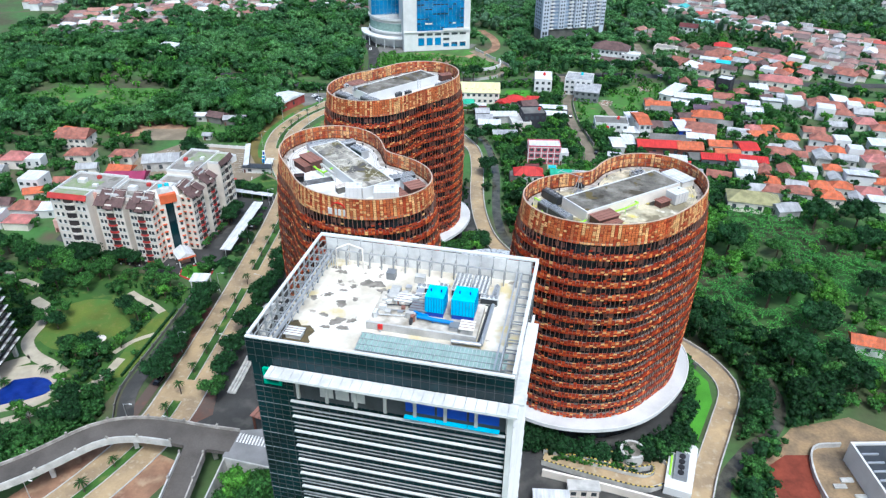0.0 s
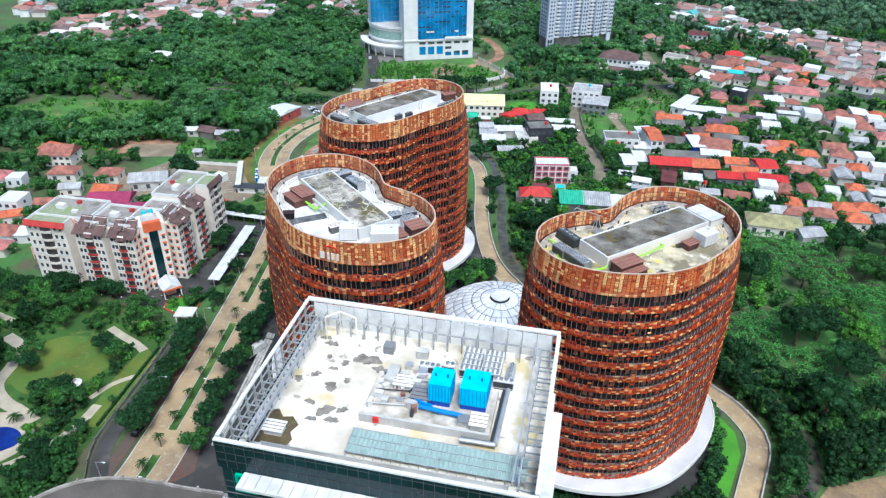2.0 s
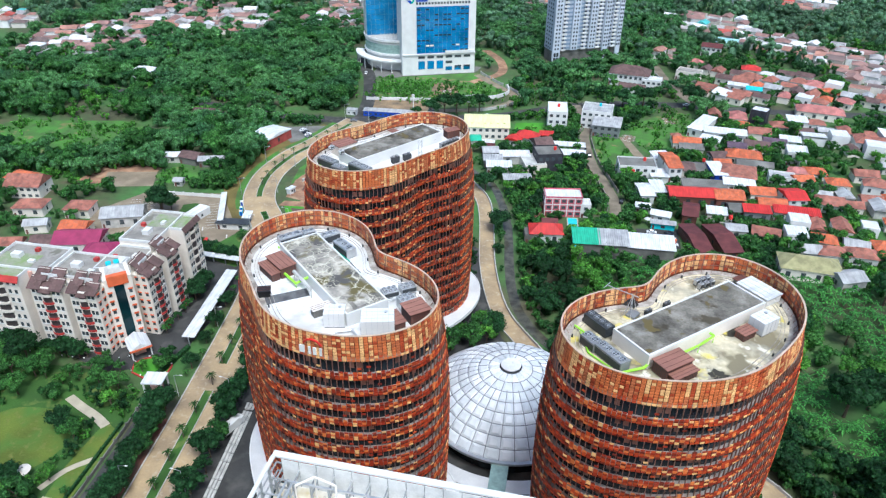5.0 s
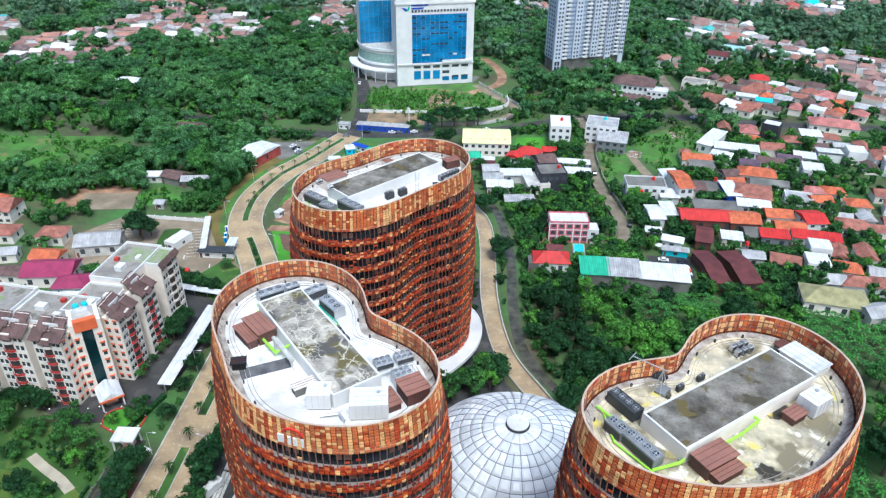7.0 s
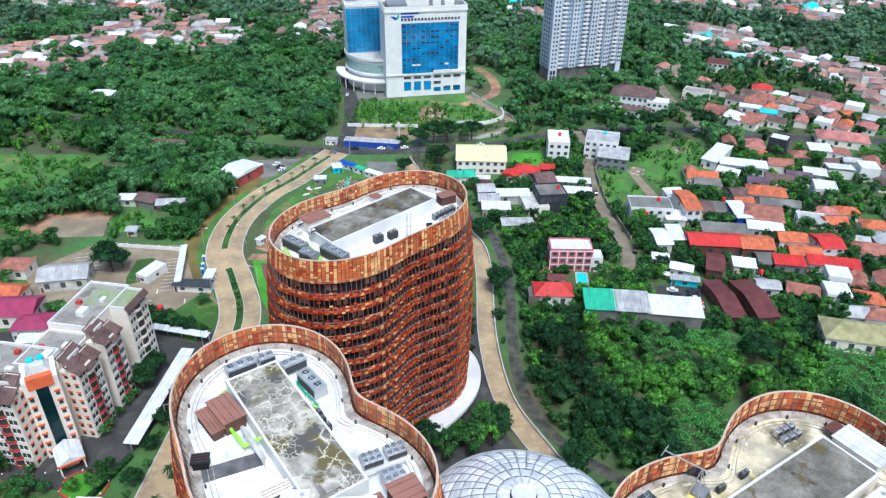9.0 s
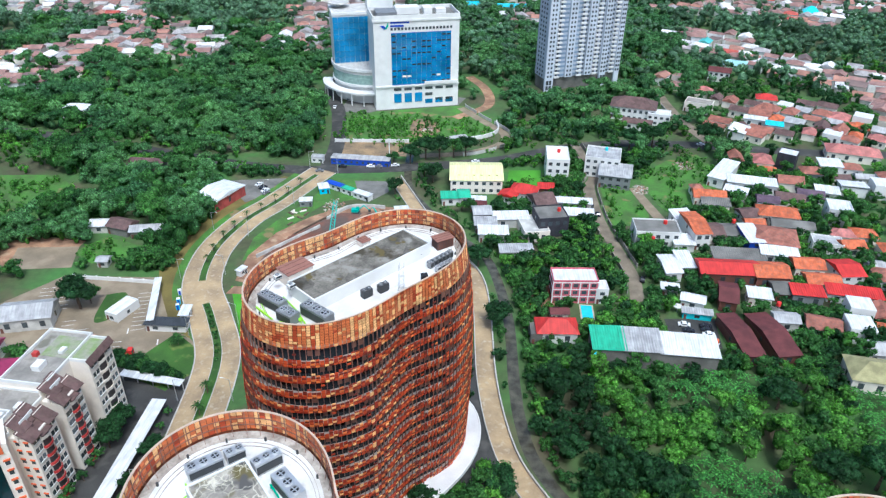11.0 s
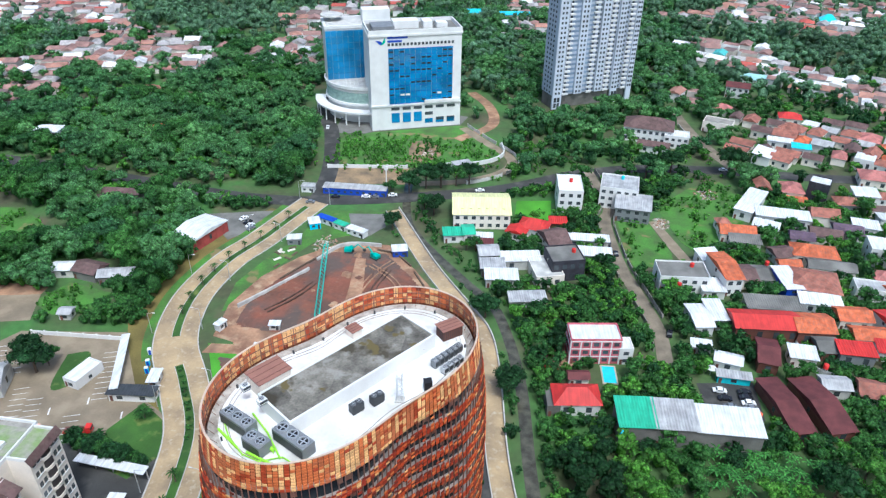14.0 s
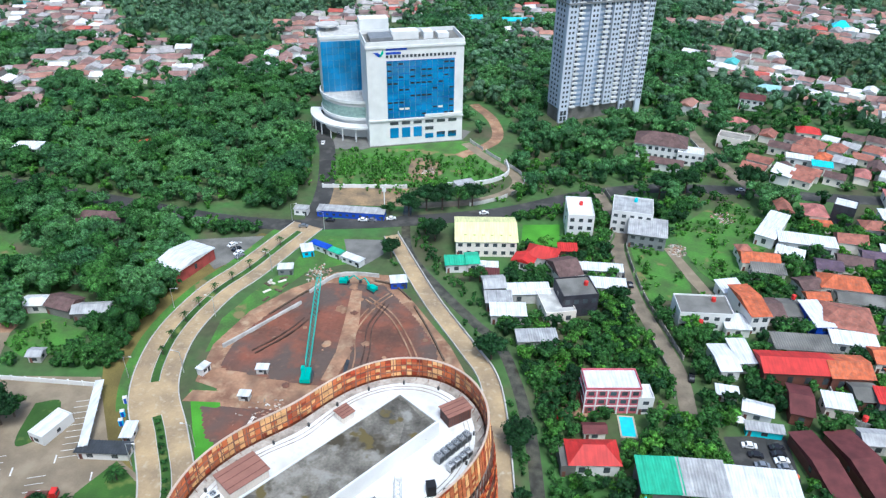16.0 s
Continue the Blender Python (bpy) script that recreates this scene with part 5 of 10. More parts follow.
def square_block():
    W, L, T = 42.2, 32.8, 84.0
    ob = thing("office_block", "dark glass office block with white fins and an open framed roof", "office block", (-24.2, 95.6, 0), -1.9)
    roof = 79.0
    Geo().box(0, 0, 0, W - 0.6, L - 0.6, roof).part("body", "teal_glass", ob, "dark teal glass walls")
    g = Geo()
    n = int(W / 1.4)
    for k in range(n + 1):
        x = -W / 2 + 0.3 + (W - 0.6) * k / n
        for s in (-1, 1):
            g.box(x, s * (L / 2 - 0.28), 2, 0.07, 0.10, roof - 2)
    n = int(L / 1.4)
    for k in range(n + 1):
        y = -L / 2 + 0.3 + (L - 0.6) * k / n
        for s in (-1, 1):
            g.box(s * (W / 2 - 0.28), y, 2, 0.10, 0.07, roof - 2)
    tagged(g.part("mullions", "metal_dark", ob), kind="stuff")
    for k in range(48):
        z = 22 + k * 1.15
        if z < roof - 0.5:
            Geo().box(0, 0, z, W - 0.42, L - 0.42, 0.10).part("spandrel_line", "metal_dark" if k % 3 else "grey_unit", ob)
    # glass screen above the roof on the south side
    Geo().box(0, -L / 2 + 0.15, roof, W, 0.3, T - roof - 0.25).part("screen_glass", "teal_glass", ob)
    Geo().box(W / 2 - 0.15, -L / 2 + 5.5, roof, 0.3, 10.7, T - roof - 0.25).part("screen_glass", "teal_glass", ob)
    g = Geo()
    for k in range(31):
        g.box(-W / 2 + W * k / 30, -L / 2 - 0.02, roof, 0.08, 0.08, T - roof - 0.3)
    for z in (80.4, 81.8, 83.1):
        g.box(0, -L / 2 - 0.02, z, W, 0.08, 0.08)
    g.part("screen_frame", "metal_dark", ob)
    # coping round the top
    for cx, cy, sx, sy in ((0, -L / 2 + 0.2, W, 0.5), (0, L / 2 - 0.2, W, 0.9), (-W / 2 + 0.2, 0, 0.5, L - 1.4), (W / 2 - 0.2, 0, 0.6, L - 1.4)):
        Geo().box(cx, cy, T - 0.25, sx, sy, 0.3).part("coping", "white", ob)
    # open frames on the north, west and east sides
    def frame_post(x, y, nx, ny):
        g = Geo().box(x, y, roof - 2, 0.28, 0.28, T - roof + 1.8)
        ix, iy = x + nx * 2.4, y + ny * 2.4
        g.box(ix, iy, roof, 0.26, 0.26, 3.2)
        for z in (roof + 1.5, roof + 2.9):
            g.box((x + ix) / 2, (y + iy) / 2, z, abs(nx) * 2.4 + 0.18, abs(ny) * 2.4 + 0.18, 0.18)
        g.part("roof_frame", "frame_grey", ob)
    for k in range(18):
        frame_post(-W / 2 + 1.2 + (W - 2.4) * k / 17, L / 2 - 0.3, 0, -1)
    for k in range(13):
        frame_post(-W / 2 + 0.3, -L / 2 + 1.6 + (L - 4) * k / 12, 1, 0)
    for k in range(12):
        frame_post(W / 2 - 0.3, -L / 2 + 2.6 + (L - 5) * k / 11, -1, 0)
    for z in (roof + 0.2, roof + 1.9, roof + 3.4):
        Geo().box(0, L / 2 - 0.3, z, W - 0.6, 0.16, 0.16).part("frame_rail", "frame_grey", ob)
        Geo().box(-W / 2 + 0.3, 0, z, 0.16, L - 0.6, 0.16).part("frame_rail", "frame_grey", ob)
        Geo().box(W / 2 - 0.3, 2, z, 0.16, L - 6, 0.16).part("frame_rail", "frame_grey", ob)
    Geo().box(0, L / 2 - 2.7, roof + 3.2, W - 5.6, 0.22, 0.2).part("inner_rail", "metal", ob)
    for s in (-1, 1):
        Geo().box(s * (W / 2 - 2.7), 0, roof + 3.2, 0.22, L - 5.6, 0.2).part("inner_rail", "metal", ob)
        Geo().box(s * (W / 2 - 3.5), 0, roof + 3.2, 0.22, L - 5.6, 0.2).part("inner_rail", "metal", ob)
    for k in range(17):
        Geo().box(-W / 2 + 1.2 + (W - 2.4) * (k + 0.5) / 17, L / 2 - 0.62, roof + 0.05, (W - 2.4) / 17 - 0.12, 0.08, 4.5).part("screen_panel", "ledge_white", ob, "weathered white screen panel")
    # roof deck with dark repair patches
    Geo().box(0, 0, roof, W - 1.2, L - 1.2, 0.05).part("roof_deck", "deck_block", ob, "sun-bleached cream roof deck")
    local = random.Random(3)
    for x, y, r in ((-8.4, 8.8, 2.3), (-5.6, 6.8, 1.5), (-12.0, 1.6, 1.4), (-15.2, 3.8, 1.0), (-13.0, 5.6, 0.8), (-15.4, 11.4, 1.2), (-16.8, 12.6, 1.0), (-11.0, -3.4, 1.6), (-13.8, -2.2, 0.9),
                    (-8.6, -2.8, 1.0), (-11.6, 7.2, 0.9), (-14.6, 8.2, 0.7), (-10.0, 3.4, 0.8), (-17.4, 2.2, 1.0), (3.4, 9.6, 0.9), (-12.4, -5.4, 0.9), (-9.4, -5.0, 1.1)):
        n, ph = 26, local.uniform(0, 6)
        wob = [r * (0.78 + 0.22 * sin(2 * 2 * pi * k / n + ph) + 0.14 * sin(5 * 2 * pi * k / n + 2 * ph) + local.uniform(-0.10, 0.10)) for k in range(n)]
        Geo().prism([(x + wob[k] * cos(2 * pi * k / n), y + 0.8 * wob[k] * sin(2 * pi * k / n)) for k in range(n)], roof + 0.05, roof + 0.056).part("deck_patch", "patch_grey", ob)
    Geo().prism([(-19.4, -13), (-16.0, -12.9), (-13.8, -11.6), (-13.4, -9.8), (-14.2, -8.6), (-13.6, -7.0), (-15.0, -5.6), (-16.4, -6.0), (-17.6, -4.6), (-19.4, -5.4)], roof + 0.05, roof + 0.058).part("deck_patch", "wet_brown", ob, "brown wet patch")
    # glass lean-to along the south side
    g = Geo()
    for k in range(19):
        Geo().add([(-5.2 + k * 1.28, -10.9, roof + 0.9), (-3.98 + k * 1.28, -10.9, roof + 0.9), (-3.98 + k * 1.28, -7.0, roof + 1.3), (-5.2 + k * 1.28, -7.0, roof + 1.3),
                   (-5.2 + k * 1.28, -10.9, roof + 0.82), (-3.98 + k * 1.28, -10.9, roof + 0.82), (-3.98 + k * 1.28, -7.0, roof + 1.22), (-5.2 + k * 1.28, -7.0, roof + 1.22)],
                  [(0, 1, 2, 3), (7, 6, 5, 4), (0, 4, 5, 1), (1, 5, 6, 2), (2, 6, 7, 3), (3, 7, 4, 0)]).part("skylight_pane", "teal_panel", ob)
    for k in range(39):
        g.bar((-5.23 + k * 0.64, -11.0, roof + 0.97), (-5.23 + k * 0.64, -6.9, roof + 1.38), 0.10)
    for q in (0.0, 0.33, 0.66, 1.0):
        g.bar((-5.4, -10.95 + 4.0 * q, roof + 0.97 + 0.4 * q), (19.3, -10.95 + 4.0 * q, roof + 0.97 + 0.4 * q), 0.09)
    for k in range(20):
        g.bar((-5.23 + k * 1.28, -11.0, roof + 0.95), (-5.23 + k * 1.28, -6.9, roof + 1.36), 0.09)
        g.bar((-5.23 + k * 1.28, -11.0, roof), (-5.23 + k * 1.28, -11.0, roof + 0.95), 0.09)
    g.part("skylight_frame", "metal", ob)
    Geo().box(0, -L / 2 + 4.6, roof, W - 8, 0.12, 0.9).part("walkway_rail", "metal", ob)
    Geo().box(-15, -L / 2 + 4.2, roof, 8, 1.4, 0.25).part("walkway", "concrete", ob)
    # plinth for the plant
    Geo().box(3.9, 0.8, roof, 18.6, 9.6, 1.1).part("plant_plinth", "plinth", ob)
    Geo().box(3.9, -4.1, roof, 18.8, 0.4, 1.5).part("plinth_wall", "concrete", ob)
    # ledge below the screen; a dark panel paints the recess's shade behind blue boards
    Geo().box(2.3, -L / 2 - 1.2, 78.2, 39.5, 2.6, 0.45).part("ledge", "ledge_white", ob, "weathered white metal ledge")
    for k in range(24):
        Geo().box(-16.6 + k * 1.62, -L / 2 - 1.2, 78.65, 0.1, 2.5, 0.06).part("ledge_seam", "metal", ob)
    Geo().box(W / 2 + 0.75, -5.9, 78.2, 1.9, 20.3, 0.45).part("ledge", "ledge_white", ob)
    Geo().box(3.6, -L / 2 + 0.2, 73.2, 35, 0.9, 4.9).part("recess", "recess_shade", ob, "dark panel painted as the terrace's shade")
    for k in range(8):
        Geo().box(-13 + k * 4.8, -L / 2 - 0.4, 73.2, 0.5, 0.5, 5.0).part("recess_column", "concrete", ob)
    for k in range(3):
        Geo().box(7.0 + k * 5.0, -L / 2 - 0.32, 74.2, 4.6, 0.14, 2.0).part("blue_board", "blue_deep", ob, "deep blue board")
        Geo().box(7.0 + k * 5.0, -L / 2 - 0.7, 73.2, 4.9, 0.7, 0.25).part("blue_sill", "blue_box", ob)
    for k in range(3):
        Geo().box(-8.2 + k * 2.6, -L / 2 - 0.34, 74.2, 2.2, 0.1, 2.6).part("pale_board", "concrete", ob)
    # horizontal fins down the south face
    for k in range(20):
        z = 72.0 - k * 3.35
        if z > 6:
            x0 = -14.6
            Geo().box((x0 + 20.4) / 2, -L / 2 - 0.22, z, 20.4 - x0, 0.50, 0.17).part("fin", "white", ob)
            Geo().box((x0 + 20.4) / 2, -L / 2 - 0.05, z - 1.6, 20.4 - x0, 0.22, 0.07).part("thin_fin", "frame_grey", ob)
            Geo().box((x0 + 20.4) / 2, -L / 2 - 0.02, z - 2.4, 20.4 - x0, 0.2, 0.07).part("thin_fin", "frame_grey", ob)
    Geo().box(W / 2 - 0.1, -L / 2 - 0.5, 2, 0.8, 1.2, 75.9).part("corner_fin", "white", ob)
    Geo().box(W / 2 + 0.5, 1.0, 2, 0.5, L - 6, 0.6).part("side_base", "concrete", ob)
    for k in range(22):
        z = 72.0 - k * 3.35
        if z > 6:
            Geo().box(W / 2 + 0.1, 0.5, z, 0.5, L - 3, 0.2).part("fin", "white", ob)
    # green outline sign
    g = Geo()
    for cx, cz, sx, sz in ((-18.6, 75.0, 0.35, 3.2), (-16.0, 75.0, 0.35, 2.6), (-17.3, 75.0, 2.6, 0.35), (-17.3, 77.9, 2.6, 0.35), (-17.3, 76.6, 2.0, 0.3)):
        g.box(cx, -L / 2 - 0.1, cz, sx, 0.4, sz)
    g.part("sign_outline", "green_sign", ob, "plain green outline sign")
    occupy_poly(rect(-24.2, 95.6, 56, 46), 5)
    return ob


M["plinth"] = mat("stained_plinth", (0.56, 0.52, 0.45), 0.9, var=0.3, scale=0.4, fine=1.5, tint=(0.32, 0.28, 0.22))
M["ledge_white"] = mat("ledge_white", (0.68, 0.68, 0.66), 0.6, var=0.2, scale=0.4)
# Near-black colour stands in for the shade inside the terrace recess.
M["recess_shade"] = mat("painted_recess", (0.05, 0.055, 0.06), 0.8, var=0.3)
square_block()


def block_place(x, y, z=79.05):
    a = radians(-1.9)
    return (-24.2 + x * cos(a) - y * sin(a), 95.6 + x * sin(a) + y * cos(a), z)


def cooling_tower(x, y, sx, sy, h):
    ob = thing("cooling_tower", "bright blue boxy cooling tower on the roof plinth", "cooling tower", block_place(x, y, 80.1), -1.9, "blue cooling towers")
    Geo().box(0, 0, 0.9, sx, sy, h - 0.9, 0, 0.97).part("shell", "blue_box", ob)
    g = Geo()
    for k in range(7):
        px = -sx / 2 + sx * (k + 0.5) / 7
        for s in (-1, 1):
            g.box(px, s * sy / 2, 0.9, 0.12, 0.14, h - 1.0)
    for k in range(6):
        py = -sy / 2 + sy * (k + 0.5) / 6
        for s in (-1, 1):
            g.box(s * sx / 2, py, 0.9, 0.14, 0.12, h - 1.0)
    g.part("ribs", "blue_rib", ob)
    Geo().box(0, 0, 0, sx * 0.96, sy * 0.96, 0.9).part("basin", "blue_deep", ob)
    Geo().box(0, 0, h, sx * 0.99, sy * 0.99, 0.12).part("top", "blue_box", ob)
    for k in (-0.9, 0.9):
        Geo().cyl(k, 0, h + 0.12, 0.12, 0.5).part("vent_pipe", "blue_deep", ob)


M["blue_rib"] = mat("blue_rib", (0.02, 0.30, 0.55), 0.5, var=0.15)
M["blue_pipe"] = mat("blue_pipe", (0.01, 0.22, 0.62), 0.45, var=0.15)
cooling_tower(5.2, 2.0, 3.2, 3.8, 3.9)
cooling_tower(10.1, 2.4, 3.9, 4.3, 3.9)


def roof_things():
    def place(fn, x, y, *rest):
        px, py, _ = block_place(x, y)
        return fn(px, py, *rest)
    for k in range(2):
        for j in range(4):
            px, py, _ = block_place(8.05 + k * 3.3, 8.5 + j * 1.45)
            condenser("condenser", px, py, 79.05, 3.0, 1.15, 1.55, -1.9, 4, "long white outdoor condenser in a tight bank", "white condensers", "white", 2)
    px, py, _ = block_place(13.6, 7.2)
    condenser("condenser", px, py, 79.05, 3.2, 1.0, 1.4, -1.9, 4, "white outdoor condenser row beside the cooling towers", "white condensers", "white")
    px, py, _ = block_place(2.0, 8.0)
    condenser("condenser", px, py, 79.05, 3.4, 1.0, 1.4, -1.9, 4, "white outdoor condenser row beside the cooling towers", "white condensers", "white")
    px, py, _ = block_place(5.0, 8.8)
    condenser("condenser", px, py, 79.05, 1.6, 1.3, 1.5, -1.9, 2, "white twin-fan condenser on the deck", "white condensers", "white")
    px, py, _ = block_place(14.4, 9.8)
    condenser("condenser", px, py, 79.05, 1.1, 3.4, 1.2, -1.9, 1, "grey louvred unit beside the condenser bank", "white condensers", "metal", 4)
    px, py, _ = block_place(11.5, -2.5)
    plant_hut(px, py, 80.1, 2.0, 2.2, 1.2, -1.9, "cream pump box at the plinth corner", roof="cream", wall="concrete", group="small roof plant")
    px, py, _ = block_place(9.3, -2.4)
    plant_hut(px, py, 80.1, 1.5, 1.6, 0.9, -1.9, "grey pump motor beside the cream box", roof="grey_unit", wall="metal", group="small roof plant")
    for x, y, sx, sy, h, w in ((-3.0, 4.6, 1.6, 3.6, 1.0, "concrete"), (-0.8, 3.2, 2.6, 2.0, 0.9, "white"), (1.2, 6.6, 1.2, 2.8, 1.4, "metal"), (2.4, 1.4, 2.6, 2.4, 0.8, "grey_unit"),
                               (-5.6, 11.6, 1.6, 1.6, 1.4, "grey_unit"), (0.0, 11.4, 1.8, 1.2, 1.4, "concrete"), (-1.4, 8.4, 1.0, 1.0, 0.8, "metal"), (-16.4, -8.8, 2.6, 1.8, 0.9, "white")):
        px, py, _ = block_place(x, y)
        plant_hut(px, py, 80.1 if -5.5 < x < 14.7 and -3 < y < 5.6 else 79.05, sx, sy, h, -1.9, "small pale roof plant box with a lid", roof=w, wall=w, group="small roof plant")
    local = random.Random(17)
    for k in range(22):
        x, y = local.uniform(-5.0, 2.6), local.uniform(-2.8, 6.8)
        px, py, _ = block_place(x, y)
        w = local.choice(("metal", "grey_unit", "concrete", "cream", "metal_dark", "white", "brown_roof"))
        on = 80.1 if -5.0 < x and y < 5.2 else 79.05
        plant_hut(px, py, on, local.uniform(0.4, 1.2), local.uniform(0.35, 0.9), local.uniform(0.4, 1.2), local.choice((-1.9, 40, 88)), "small dusty plant box with a lid", roof=w, wall=w, group="small roof plant")
    def pipes(pts, w, m, label):
        q = [block_place(*p) for p in pts]
        ob = thing("pipe_run", label, "pipe", (q[0][0], q[0][1], 79.05), 0, "block roof pipes")
        for a, b in zip(q, q[1:]):
            Geo().bar([a[i] - (q[0][0], q[0][1], 79.05)[i] for i in range(3)], [b[i] - (q[0][0], q[0][1], 79.05)[i] for i in range(3)], w, 8).part("pipe", m, ob)
        for a in q:
            Geo().bar((a[0] - q[0][0], a[1] - q[0][1], 0), (a[0] - q[0][0], a[1] - q[0][1], a[2] - 79.05), 0.14).part("support", m, ob)
    pipes([(2.6, -1.2, 80.8), (5.4, -1.5, 80.8), (9.0, -1.7, 80.8)], 0.5, "blue_pipe", "bright blue water pipes beside the cooling towers")
    pipes([(1.0, 0.6, 80.8), (2.6, -0.4, 80.8), (4.4, -0.8, 80.8)], 0.36, "blue_pipe", "bright blue water pipes beside the cooling towers")
    pipes([(14.0, 6.0, 79.6), (13.9, 0.0, 79.6), (13.8, -4.9, 79.6), (9.4, -4.9, 79.6)], 0.5, "metal_dark", "dark cable tray round the plinth")
    pipes([(14.5, 6.0, 80.0), (14.4, 0.0, 80.0), (14.3, -5.3, 80.0), (9.4, -5.4, 80.0)], 0.5, "metal", "grey cable tray round the plinth")
    pipes([(-16.6, 12.4, 83.4), (-14.6, 13.8, 83.9), (-11.8, 13.6, 83.2), (-11.6, 12.8, 81.0)], 0.22, "cream", "bent cream cradle arm at the roof corner")
    for k in range(5):
        y = -1.8 + k * 1.5
        pipes([(-4.6, y, 80.5), (0.4, y + 0.6, 80.5), (0.8, y + 1.6, 80.5), (3.4, y + 1.8, 80.7)], 0.16, ("metal", "concrete", "metal_dark", "metal", "cream")[k], "thin grey pipes crossing the plant plinth")
    for k in range(3):
        pipes([(-18.2 + k * 0.5, -13.4, 81.6), (-18.2 + k * 0.5, 12.8, 81.6)], 0.12, "metal", "long thin rail pipe inside the west frame")
    px, py, _ = block_place(-2.9, -4.6)
    ob = thing("red_box", "small red hose box on the plinth wall", "hose box", (px, py, 79.05), -1.9)
    Geo().box(0, 0, 0.6, 0.8, 0.35, 0.9).part("casing", "red", ob)
    Geo().box(0, 0, 0, 0.3, 0.3, 0.6).part("foot", "metal", ob)


roof_things()


# ---- apartment block ----
def local_to(ob_rot, x, y):
    a = radians(ob_rot)
    return x * cos(a) - y * sin(a), x * sin(a) + y * cos(a)


def sloped(g, x0, x1, yf, zf, yb, zb, th=0.22):
    """A roof plane from its eave (yf, zf) up to its back edge."""
    v = [(x0, yf, zf), (x1, yf, zf), (x1, yb, zb), (x0, yb, zb)]
    return g.add(v + [(x, y, z + th) for x, y, z in v], [(3, 2, 1, 0), (4, 5, 6, 7), (0, 1, 5, 4), (1, 2, 6, 5), (2, 3, 7, 6), (3, 0, 4, 7)])


def bay_front(ob, x0, x1, floors, dz, red):
    """Windows either side of a stack of rounded balconies, on a front at y = 0."""
    w, mid = x1 - x0, (x0 + x1) / 2
    for s in range(floors):
        z = s * dz
        for x in (x0 + w * 0.11, x0 + w * 0.25, x1 - w * 0.25, x1 - w * 0.11):
            Geo().box(x, -0.02, z + 0.95, 1.0, 0.12, 1.45).part("window", "window", ob)
        for q in (-1, 1):
            Geo().box(mid + q * w * 0.32, -0.12, z + 0.72, w * 0.24, 0.26, 0.16).part("sill", "white", ob)
        Geo().box(mid, -0.03, z + 0.15, w * 0.28, 0.12, 2.45).part("balcony_door", "balcony_dark", ob)
        n, rad = 8, w * 0.17
        arc = [(mid + rad * cos(pi + pi * k / n), -0.55 * rad * sin(pi * k / n)) for k in range(n + 1)]
        g = Geo().prism(arc, z + 0.02, z + 0.2)
        g.part("balcony_floor", "cream", ob)
        g = Geo()
        band(g, arc, -0.06, 0.06, z + 0.2, z + 1.05)
        g.part("balcony_rail", "red_balcony" if red and s < floors - 1 else "cream", ob)


